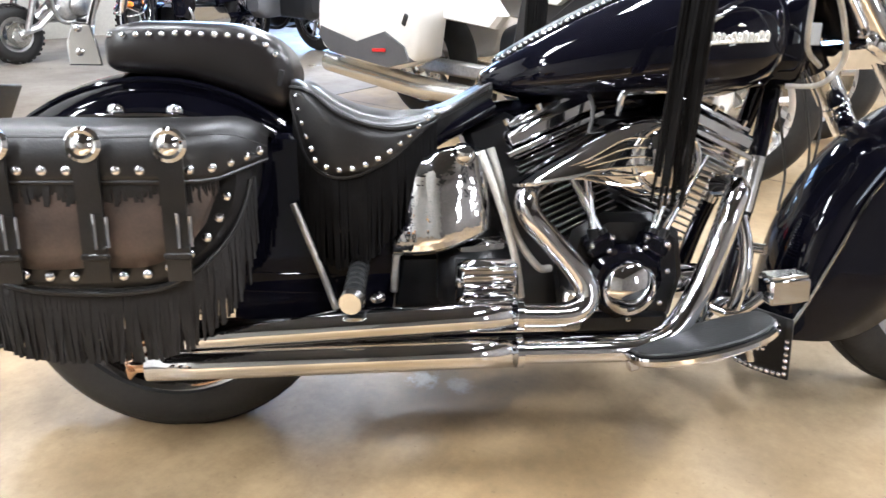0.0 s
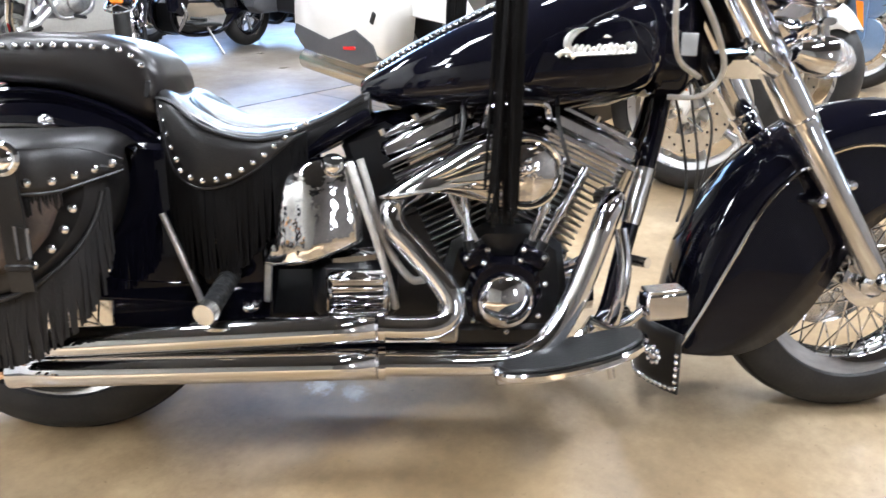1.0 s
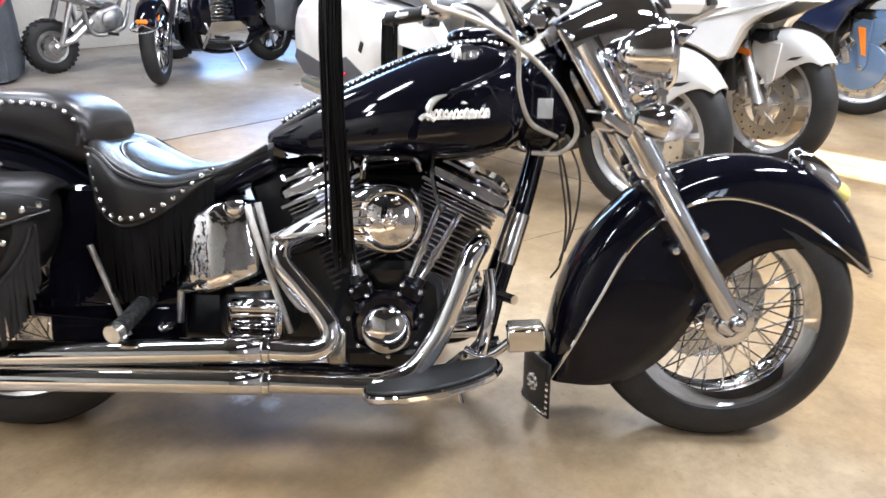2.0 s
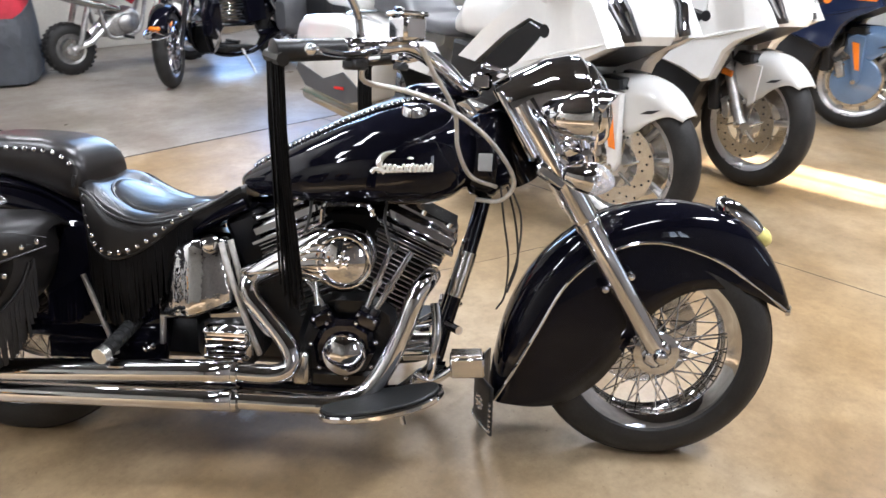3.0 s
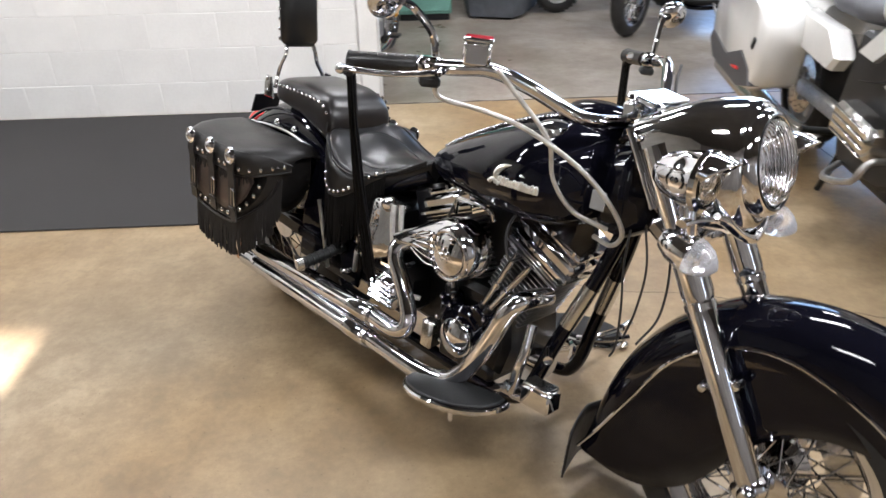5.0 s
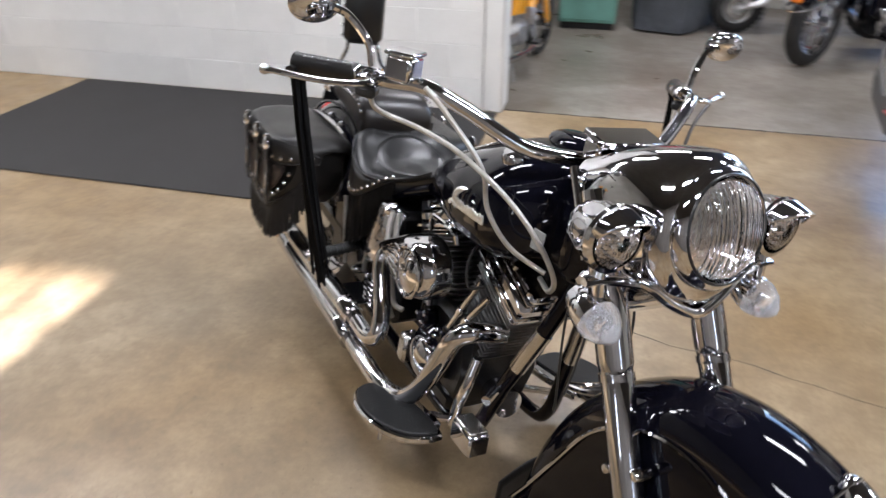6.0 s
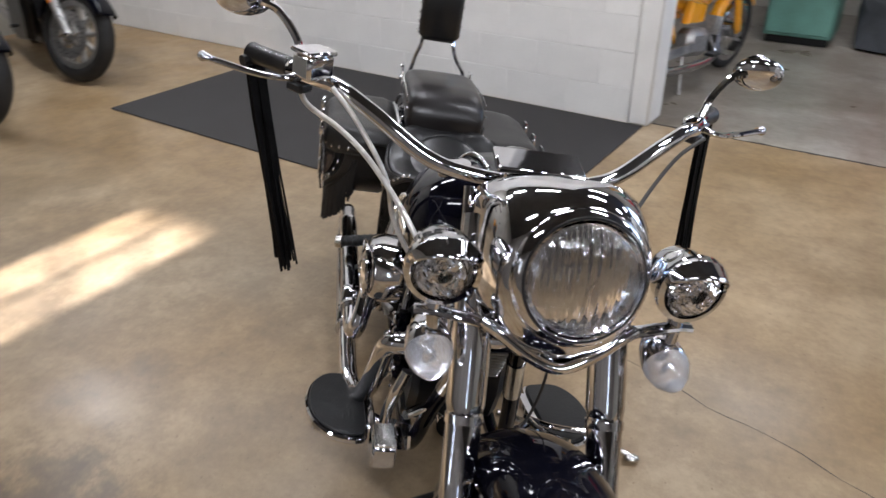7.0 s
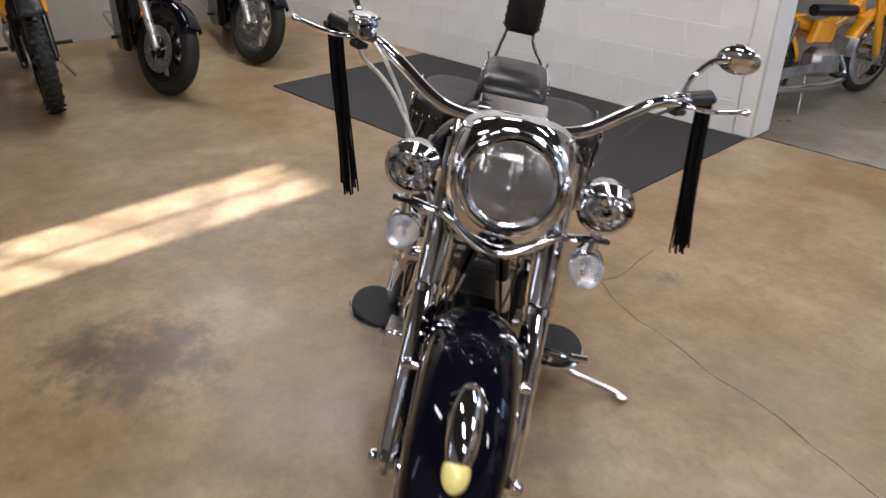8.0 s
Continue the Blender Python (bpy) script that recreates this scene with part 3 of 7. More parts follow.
def resample(points, n):
    p = np.array(points, float)
    s = np.r_[0, np.cumsum(np.linalg.norm(np.diff(p, axis=0), axis=1))]
    t = np.linspace(0, s[-1], n)
    return np.stack([np.interp(t, s, p[:, k]) for k in range(p.shape[1])], 1)


def round_box(sections, n=24, power=0.5):
    """A lofted body from rows of x, half width, bottom and top."""
    rings = []
    for x, hw, z0, z1 in resample(sections, 18):
        ring = []
        for a in np.linspace(0, 2 * math.pi, n, endpoint=False):
            c, s_ = math.cos(a), math.sin(a)
            ring.append((x, hw * math.copysign(abs(c) ** power, c), (z0 + z1) / 2 + (z1 - z0) / 2 * math.copysign(abs(s_) ** power, s_)))
        rings.append(ring)
    return Shape().loft(rings)


def build_cruiser():
    bike = thing("motorcycle", CRUISER, "black vintage cruiser with chrome and fringed leather on its stand", "motorcycle")

    # wheels
    wheel(bike, 1.672, -0.028, 0.298, 0.300, 0.216, 0.063, 60, "front_wheel")
    wheel(bike, 0.028, -0.052, 0.290, 0.308, 0.228, 0.066, 40, "rear_wheel")

    # front fender with its bright side strips, lamp and flap
    outer = spline([(1.268, 0.145), (1.278, 0.25), (1.306, 0.375), (1.366, 0.492), (1.450, 0.582), (1.548, 0.642), (1.680, 0.668), (1.815, 0.650), (1.910, 0.590), (1.972, 0.500), (2.006, 0.418)], 5)
    lower = spline([(1.30, 0.138), (1.365, 0.133), (1.425, 0.140), (1.482, 0.165), (1.540, 0.215), (1.585, 0.285), (1.640, 0.385), (1.730, 0.455), (1.835, 0.470), (1.925, 0.440), (1.992, 0.405)], 5)
    outer, lower = resample(outer, 44), resample(lower, 44)
    half = [0.093 - 0.008 * max(0, (k - 18) / 25) - 0.031 * max(0, (k - 34) / 9) ** 2 for k in range(44)]
    fender = part("front_fender", fender_skin(outer, lower, half), BLACK_PAINT, bike, "deep skirted gloss black front fender with bright side strips", solid=0.004)
    for sd in (-1, 1):
        line = spline([(1.276, sd * 0.098, 0.148), (1.318, sd * 0.099, 0.225), (1.372, sd * 0.099, 0.338), (1.440, sd * 0.099, 0.472), (1.540, sd * 0.098, 0.556),
                       (1.650, sd * 0.095, 0.580), (1.785, sd * 0.091, 0.545), (1.890, sd * 0.083, 0.482), (1.990, sd * 0.060, 0.412)], 6)
        part("side_strip", Shape().tube(line, 0.0042, 6), CHROME, fender, "thin chrome strip")
    part("edge_bead", Shape().tube([(1.99, -0.066, 0.407), (2.008, -0.035, 0.412), (2.012, 0, 0.415), (2.008, 0.035, 0.412), (1.99, 0.066, 0.407)], 0.006, 8), CHROME, fender)
    lamp = part("fender_lamp", Shape().ball((1.868, 0, 0.628), (0.030, 0.030, 0.082), 20, 14, (0.80, 0, -0.60)), CHROME, fender, "chrome teardrop fender lamp")
    part("lens", Shape().ball((1.921, 0, 0.588), (0.024, 0.024, 0.034), 16, 10, (0.80, 0, -0.60)), YELLOW_LENS, lamp, "pale yellow lens")
    for k in range(7):
        part("crest_rib", Shape().tube(spline([(1.815 + 0.012 * k, -0.030, 0.650 - 0.010 * k), (1.822 + 0.012 * k, 0, 0.684 - 0.010 * k), (1.815 + 0.012 * k, 0.030, 0.650 - 0.010 * k)], 4), 0.0028, 6), CHROME, lamp)
    flap_x = lambda y, z: 1.228 + 0.042 * (abs(y) / 0.133) ** 1.3 + 0.12 * (0.19 - z) * 0.15
    grid = []
    for y in np.linspace(-0.133, 0.133, 17):
        z0 = 0.064 - 0.010 * (1 - (y / 0.133) ** 2) + 0.0
        grid.append([(flap_x(y, z), y, z) for z in np.linspace(0.196, z0, 6)])
    flap = part("mud_flap", Shape().loft(grid, closed=False), LEATHER, fender, "black leather mud flap with chrome studs", solid=0.005, smooth=60)
    rim_line = [(r[k][0] - 0.004, r[k][1] * 0.95, r[k][2] + 0.008) for r, k in [(grid[0], k) for k in range(2, 6)] + [(r, 5) for r in grid] + [(grid[-1], k) for k in (4, 3, 2)]]
    mesh = None
    for p, d in along(rim_line, 0.0145, 0.004):
        mesh = studs([p], (-1, 0.35 * np.sign(p[1]), 0), flap, 0.006, 0.005, mesh)
    for yc in (-0.062, 0.062):
        xc = flap_x(yc, 0.125) - 0.003
        nrm = (-1, 0.45 * np.sign(yc), 0)
        part("concho", Shape().dome((xc, yc, 0.125), nrm, 0.011, 0.007, 14), CHROME, flap, "flower-shaped chrome concho")
        for k in range(8):
            a_ = k * math.pi / 4
            studs([(xc + 0.45 * 0.017 * math.cos(a_) * np.sign(yc) * 0.9, yc + 0.017 * math.cos(a_), 0.125 + 0.017 * math.sin(a_))], nrm, flap, mesh=mesh)

    # fork, its covers, and the bolts that carry the fender
    def fork_leg(sd):
        y = sd * 0.126
        top, low = np.array((1.300, sd * 0.112, 0.895)), np.array((1.668, y, 0.310))
        at = lambda f: top + (low - top) * f
        leg = part("fork_leg", Shape().tube([at(0.42), at(0.44), at(0.96), at(1.0)], [0.026, 0.029, 0.026, 0.020], 20), CHROME, bike, "chrome fork slider")
        part("fork_cover", Shape().tube([at(0.0), at(0.43), at(0.455)], [0.032, 0.032, 0.028], 22), CHROME, leg, "chrome upper fork cover")
        part("seal_ring", Shape().tube([at(0.455), at(0.475)], 0.0315, 20), CHROME, leg)
        part("axle_clamp", Shape().box(tuple(low + np.array((-0.004, 0, 0.0))), (0.050, 0.040, 0.072), (0, 33, 0), 0.012), CHROME, leg)
        part("axle_nut", Shape().lathe([(0.018, 0), (0.018, 0.012), (0.012, 0.020), (0.004, 0.022)], tuple(low + np.array((0, sd * 0.018, 0))), (0, sd, 0), 18), CHROME, leg)
        for px, pz in ((1.524, 0.468), (1.582, 0.503)):
            part("fender_bolt", Shape().lathe([(0.011, -0.022), (0.011, 0.006), (0.008, 0.012), (0.002, 0.014)], (px, sd * 0.124, pz), (0, sd, 0), 14), CHROME, leg, "domed chrome bolt")
        part("fender_bracket", Shape().rod((1.524, sd * 0.122, 0.468), (1.582, sd * 0.122, 0.503), 0.007, n=8), CHROME, leg)
        part("lower_cap", Shape().rod(tuple(at(0.985)), tuple(at(1.045)), 0.014, 0.009), CHROME, leg)
        return leg
    fork_leg(-1), fork_leg(1)
    part("brake_caliper", Shape().box((1.615, 0.098, 0.415), (0.07, 0.05, 0.09), (0, 30, 0), 0.012), CHROME, bike)
    part("steering_stem", Shape().rod((1.225, 0, 0.88), (1.330, 0, 0.70), 0.032, n=18), BLACK_PAINT, bike)
    part("lower_yoke", Shape().box((1.375, 0, 0.735), (0.085, 0.30, 0.035), (0, 32, 0), 0.010), CHROME, bike)

    # headlight nacelle, headlight, spot lamps, turn signals
    rings = []
    stations = [(1.232, 0.935, 1.345, 0.752, 0.128, 0.42), (1.290, 0.968, 1.380, 0.750, 0.130, 0.48), (1.350, 0.996, 1.418, 0.750, 0.128, 0.58), (1.402, 1.008, 1.456, 0.752, 0.121, 0.78),
                (1.430, 1.009, 1.484, 0.760, 0.115, 0.95), (1.446, 0.999, 1.492, 0.780, 0.106, 1.0), (1.450, 0.990, 1.490, 0.795, 0.097, 1.0)]
    for xt, zt, xb, zb, hw, pw in stations:
        ring = []
        for a in np.linspace(0, 2 * math.pi, 48, endpoint=False):
            c, s_ = math.cos(a), math.sin(a)
            h = 0.5 + 0.5 * math.copysign(abs(s_) ** pw, s_)
            ring.append((xb + (xt - xb) * h, hw * math.copysign(abs(c) ** pw, c), zb + (zt - zb) * h))
        rings.append(ring)
    nacelle = part("headlight_nacelle", Shape().loft(rings), CHROME, bike, "wide chrome headlight nacelle with a rolled brow", smooth=45)
    for sd in (-1, 1):
        part("side_rib", Shape().tube([(1.244, sd * 0.130, 0.918), (1.334, sd * 0.130, 0.778)], 0.009, 10), CHROME, nacelle, "raised chrome edge along the fork")
        for f in (0.12, 0.88):
            part("screw", Shape().dome((1.240 + 0.098 * f + 0.018, sd * 0.1285, 0.920 - 0.143 * f), (0, sd, 0), 0.007, 0.005, 10), CHROME, nacelle)
    aim = (0.958, 0, 0.287)
    eye_ = (1.462, 0, 0.893)
    head = part("headlight", Shape().lathe([(0.101, -0.020), (0.103, 0.004), (0.102, 0.016), (0.096, 0.026), (0.088, 0.030), (0.083, 0.024)], eye_, aim, 56, caps=False), CHROME, bike, "large round headlight with a fluted lens", solid=0.002)
    part("retaining_ring", Shape().ring(tuple(np.array(eye_) + np.array(aim) * 0.029), aim, 0.0895, 0.0028, 56, 6), BLACK_METAL, head, "dark seam round the lens")
    bx, by, ba = basis(aim)
    bowl = []
    for r, h in ((0.004, -0.0665), (0.016, -0.065), (0.030, -0.060), (0.044, -0.051), (0.058, -0.038), (0.069, -0.021), (0.078, 0.002), (0.0825, 0.022)):
        ring = []
        for k in range(96):
            a = 2 * math.pi * k / 96
            flute = 0.0035 * (r / 0.08) * abs(math.sin(a * 13)) + 0.004 * (r / 0.08) * max(0.0, -math.cos(2 * a))
            ring.append(np.array(eye_) + ba * (h + flute) + (bx * math.cos(a) + by * math.sin(a)) * r)
        bowl.append(ring)
    part("reflector", Shape().loft(bowl, caps=False), SOFT_REFLECTOR, head, "bright fluted reflector", smooth=20)
    part("reflector_back", Shape().lathe([(0.001, -0.0668), (0.006, -0.0666)], eye_, aim, 16), REFLECTOR, head)
    part("bulb_shield", Shape().ball(tuple(np.array(eye_) - np.array(aim) * 0.030), (0.010, 0.010, 0.018), 16, 10, aim), SILVER_PAINT, head, "silvered bulb")
    dome_ = [(0.0835, 0.026), (0.075, 0.038), (0.055, 0.049), (0.028, 0.055), (0.002, 0.057)]
    pressed = []
    for r, h, ribbed in [(r, h, 0) for r, h in dome_] + [(r, h - 0.004, 1) for r, h in spline(dome_[::-1], 4)] + [(*dome_[0], 0)]:
        ring = []
        for k in range(72):
            a = 2 * math.pi * k / 72
            q = np.array(eye_) + (bx * math.cos(a) + by * math.sin(a)) * r
            ring.append(q + ba * (h - ribbed * 0.0011 * (1 + math.sin(q[1] * 2 * math.pi / 0.014))))
        pressed.append(ring)
    ob = part("lens", Shape().loft(pressed, caps=False), HEAD_GLASS, head, "clear fluted glass", smooth=40)
    ob.visible_shadow = False
    trim_line = spline([(1.455, -0.122, 0.800), (1.466, -0.098, 0.790), (1.480, -0.052, 0.762), (1.490, 0, 0.746), (1.480, 0.052, 0.762), (1.466, 0.098, 0.790), (1.455, 0.122, 0.800)], 5)
    part("lower_trim", Shape().tube(trim_line, 0.010, 10), CHROME, nacelle, "curved chrome trim below the headlight")
    apron = []
    for p in trim_line:
        apron.append([(p[0], p[1], p[2]), (p[0] - 0.035, p[1], p[2] - 0.004), (p[0] - 0.09, p[1], p[2] + 0.02)])
    part("apron", Shape().loft(apron, closed=False), CHROME, nacelle, solid=0.004)

    def side_lamps(sd):
        bar = part("lamp_bar", Shape().tube(spline([(1.455, sd * 0.105, 0.792), (1.450, sd * 0.15, 0.800), (1.440, sd * 0.195, 0.802), (1.436, sd * 0.222, 0.800)], 5), 0.012, 10, flat=0.6), CHROME, bike, "chrome lamp bar")
        c = (1.432, sd * 0.192, 0.876)
        ax = (0.99, sd * 0.03, 0.05)
        spot = part("spot_lamp", Shape().lathe([(0.004, -0.082), (0.022, -0.078), (0.040, -0.055), (0.050, -0.020), (0.054, 0.006), (0.057, 0.010), (0.056, 0.020), (0.048, 0.023)], c, ax, 32, caps=False), CHROME, bike, "chrome spot lamp with a small peak")
        part("reflector", Shape().lathe([(0.006, -0.030), (0.026, -0.022), (0.042, 0.0), (0.047, 0.018)], c, ax, 32, caps=False), REFLECTOR, spot)
        part("bulb", Shape().ball((1.425, sd * 0.192, 0.876), (0.010, 0.010, 0.016), 12, 8, ax), CHROME, spot)
        part("lens", Shape().lathe([(0.0475, 0.019), (0.036, 0.027), (0.018, 0.032), (0.002, 0.033)], c, ax, 32, caps=False), HEAD_GLASS, spot, "clear glass", solid=0.002).visible_shadow = False
        visor = Shape()
        rr = []
        for f in np.linspace(0, 1, 6):
            w = [np.array(c) + np.array((0.016 + 0.050 * f * math.sin(t) ** 1.5, 0.058 * math.cos(t) * (1 - 0.12 * f), 0.058 * math.sin(t) - 0.010 * f)) for t in np.linspace(0.35, math.pi - 0.35, 12)]
            rr.append(w)
        part("peak", visor.loft(rr, closed=False), CHROME, spot, "chrome peak", solid=0.002)
        part("mount", Shape().rod((1.438, sd * 0.195, 0.800), (1.430, sd * 0.192, 0.830), 0.012), CHROME, spot)
        sig = part("turn_signal", Shape().lathe([(0.006, -0.062), (0.020, -0.056), (0.033, -0.030), (0.037, 0.0), (0.036, 0.006)], (1.452, sd * 0.192, 0.742), (0.98, 0, -0.2), 24), CHROME, bike, "chrome turn signal with a clear pointed lens")
        part("lens", Shape().lathe([(0.0365, 0.006), (0.036, 0.016), (0.028, 0.036), (0.014, 0.052), (0.003, 0.058)], (1.452, sd * 0.192, 0.742), (0.98, 0, -0.2), 24), FROST, sig, "clear fluted lens").visible_shadow = False
        part("bulb", Shape().ball((1.468, sd * 0.192, 0.739), (0.007, 0.007, 0.011), 10, 8), CHROME, sig)
        part("stem", Shape().rod((1.442, sd * 0.194, 0.798), (1.446, sd * 0.192, 0.775), 0.010), CHROME, sig)
    side_lamps(-1), side_lamps(1)

    # handlebar with grips, levers, mirrors and hanging strips
    hb_mid = -0.02
    path = [(0.853, -0.515, 0.982), (0.905, -0.468, 0.988), (1.010, -0.405, 0.996), (1.060, -0.355, 1.000), (1.105, -0.290, 0.975), (1.160, -0.190, 0.925), (1.190, -0.100, 0.914), (1.195, 0, 0.912)]
    bar = path + [(x, -y + 2 * hb_mid, z) for x, y, z in path[-2::-1]]
    bars = part("handlebar", Shape().tube(spline(bar, 6), 0.0145, 14), CHROME, bike, "wide chrome pull-back handlebar")
    part("riser_cover", Shape().box((1.205, hb_mid, 0.938), (0.050, 0.100, 0.040), (0, 0, 0), 0.008), CHROME, bars, "chrome clamp cover")
    part("riser_top", Shape().box((1.235, hb_mid, 0.968), (0.066, 0.150, 0.012), (0, 10, 0), 0.003), CHROME, bars)
    for sd in (-1, 1):
        Y = lambda y: y if sd < 0 else -y + 2 * hb_mid
        a, b_ = np.array((0.853, Y(-0.517), 0.982)), np.array((0.950, Y(-0.440), 0.991))
        d = (b_ - a) / np.linalg.norm(b_ - a)
        grip = part("grip", Shape().tube([a - d * 0.012, a - d * 0.008, a, b_, b_ + d * 0.004], [0.012, 0.021, 0.0195, 0.0195, 0.016], 18), LEATHER, bars, "leather-wrapped grip with studs")
        for k in range(7):
            p = a + d * (0.006 + k * 0.017) + np.array((0.012, 0, 0.0155))
            studs([p], (0.5, 0, 0.85), grip, 0.004, 0.003)
        c = a + d * 0.150
        part("switch_box", Shape().box(tuple(c), (0.042, 0.056, 0.036), (0, 0, -38 * sd * -1), 0.010), CHROME, bars, "chrome switch housing")
        part("switch_block", Shape().box(tuple(c + np.array((0.0, 0, -0.028))), (0.036, 0.040, 0.020), (0, 0, -38 * sd * -1), 0.005), PLASTIC, bars)
        lev = spline([c + np.array((0.035, 0, 0.0)), c + np.array((0.045, sd * 0.035, -0.004)), (0.968, Y(-0.520), 0.980), (0.930, Y(-0.602), 0.985)], 6)
        part("lever", Shape().tube(lev, [0.010] * 4 + [0.008] * (len(lev) - 5) + [0.011], 10, flat=0.7), CHROME, bars, "chrome hand lever")
        part("lever_tip", Shape().ball((0.930, Y(-0.604), 0.985), (0.010, 0.010, 0.010), 12, 8), CHROME, bars)
        st = spline([c + np.array((0.01, 0, 0.02)), c + np.array((0.005, sd * 0.01, 0.06)), c + np.array((-0.01, sd * 0.045, 0.10)), (0.960, Y(-0.500), 1.105)], 5)
        mir = part("mirror", Shape().ball((0.952, Y(-0.530), 1.108), (0.052, 0.036, 0.017), 24, 10, (-0.95, sd * 0.22, 0.20)), CHROME, bars, "oval chrome mirror")
        part("stem", Shape().tube(st, 0.0075, 8), CHROME, mir)
        part("glass", Shape().lathe([(0.034, 0), (0.033, 0.002)], (0.938, Y(-0.528), 1.111), (-0.95, sd * 0.22, 0.20), 24), CHROME, mir)
        # master cylinder
        if sd < 0:
            box = part("fluid_reservoir", Shape().box((1.062, -0.400, 1.032), (0.050, 0.058, 0.044), (0, 0, 40), 0.006), CHROME, bars, "chrome fluid reservoir")
            part("lid", Shape().box((1.062, -0.400, 1.057), (0.055, 0.063, 0.008), (0, 0, 40), 0.003), CHROME, box)
        # long strips hanging straight down from the grip end
        top = np.array(CRUISER @ Vector(tuple(a - d * 0.004)))
        drop = 0.50 if sd < 0 else 0.46
        rows = []
        spread = 0.042 if sd < 0 else 0.062
        for k in range(26):
            f = k / 25 - 0.5
            rows.append((top + np.array((0.6 * spread * f, -0.78 * spread * f, -0.012)) + np.array((0.78, 0.6, 0)) * 0.012 * (((k * 7) % 13) / 12 - 0.5), np.array((0.6, -0.78, 0))))
        sh = strips(rows, [drop * (0.90 + 0.10 * ((k * 7) % 9) / 8) for k in range(26)], 0.0056, 0.0015, 5 + sd, wave=0.011)
        sh.v = [tuple(from_world(*p)) for p in sh.v]
        part("grip_fringe", sh, DARK_FRINGE, bars, "long black leather strips hanging from the grip")
        band = Shape().tube([top + np.array((-0.018, 0.023, -0.010)), top + np.array((0.018, -0.023, -0.010))], 0.012, 8)
        band.v = [tuple(from_world(*p)) for p in band.v]
        part("fringe_band", band, LEATHER, bars)

    # hoses and cables
    for r, mat, pts in (
        (0.0052, HOSE, [(0.985, -0.425, 0.970), (0.985, -0.405, 0.935), (1.050, -0.345, 0.920), (1.120, -0.290, 0.895), (1.205, -0.225, 0.838), (1.262, -0.180, 0.775), (1.290, -0.150, 0.715), (1.262, -0.130, 0.672), (1.205, -0.110, 0.668)]),
        (0.0048, HOSE, [(1.085, -0.365, 1.005), (1.105, -0.320, 0.960), (1.150, -0.260, 0.880), (1.160, -0.235, 0.800), (1.190, -0.190, 0.735), (1.250, -0.140, 0.705)]),
        (0.0040, CABLE, [(1.085, 0.345, 1.000), (1.110, 0.290, 0.965), (1.150, 0.235, 0.905), (1.215, 0.170, 0.830), (1.235, 0.130, 0.740)]),
        (0.0026, CABLE, [(1.260, -0.060, 0.720), (1.275, -0.080, 0.620), (1.292, -0.080, 0.520), (1.290, -0.060, 0.420), (1.272, -0.040, 0.375)]),
        (0.0026, CABLE, [(1.285, -0.040, 0.700), (1.318, -0.060, 0.620), (1.316, -0.060, 0.520), (1.298, -0.050, 0.440)]),
        (0.0030, CABLE, [(1.270, 0.060, 0.720), (1.310, 0.070, 0.600), (1.325, 0.050, 0.480), (1.300, 0.02, 0.400)]),
    ):
        part("hose" if mat is HOSE else "cable", Shape().tube(spline(pts, 6), r, 8), mat, bike, "pale braided hose" if mat is HOSE else "thin black cable")

    # tank
    sections = [(0.622, 0.030, 0.662, 0.690, 0.672), (0.660, 0.070, 0.646, 0.716, 0.675), (0.720, 0.112, 0.637, 0.752, 0.690), (0.800, 0.148, 0.633, 0.794, 0.705), (0.880, 0.176, 0.634, 0.832, 0.720),
                (0.960, 0.196, 0.637, 0.866, 0.733), (1.040, 0.205, 0.640, 0.890, 0.745), (1.100, 0.200, 0.646, 0.896, 0.752), (1.150, 0.180, 0.662, 0.884, 0.760), (1.185, 0.138, 0.690, 0.856, 0.768), (1.205, 0.070, 0.730, 0.815, 0.772)]
    sec = resample(sections, 30)
    rings = []
    for x, hw, z0, z1, zm in sec:
        ring = []
        for a in np.linspace(0, 2 * math.pi, 36, endpoint=False):
            c, s_ = math.cos(a), math.sin(a)
            y = hw * math.copysign(abs(c) ** 0.85, c)
            z = zm + ((z1 - zm) * s_ ** 0.9 if s_ > 0 else -(zm - z0) * abs(s_) ** 0.6)
            ring.append((x, y, z))
        rings.append(ring)
    tank = part("fuel_tank", Shape().loft(rings), BLACK_PAINT, bike, "gloss black teardrop fuel tank with a chrome emblem", smooth=60)
    bib = [[(x, w * hw * 0.34, z1 + 0.009 - 0.010 * w * w) for w in np.linspace(-1, 1, 7)] for x, hw, z0, z1, zm in sec[2:24]]
    strap = part("tank_strap", Shape().loft(bib, closed=False), LEATHER, tank, "black leather tank strap with laced edges", solid=0.004)
    mesh = None
    for w in (-1, 1):
        for p, d in along([(x, w * hw * 0.34, z1 + 0.001) for x, hw, z0, z1, zm in sec[2:24]], 0.0125):
            mesh = studs([p], (0, w * 0.6, 1), strap, 0.0052, 0.0048, mesh)
    for sd in (-1, 1):
        cap = part("filler_cap", Shape().lathe([(0.034, -0.012), (0.034, 0.004), (0.030, 0.012), (0.016, 0.016), (0.003, 0.017)], (1.060, sd * 0.118, 0.868), (0.05, sd * 0.22, 1), 28), CHROME, tank, "round chrome filler cap")
        # the emblem: a raised swash over a run of small strokes
        em = Shape()
        em.tube(spline([(0.990, sd * 0.2035, 0.748), (0.987, sd * 0.2030, 0.758), (0.993, sd * 0.2010, 0.770), (1.005, sd * 0.1990, 0.779), (1.022, sd * 0.1985, 0.785)], 4), [0.005, 0.006, 0.0068, 0.0072] + [0.0074] * 6 + [0.0066, 0.006, 0.0052, 0.0042, 0.003, 0.0018, 0.001], 8)
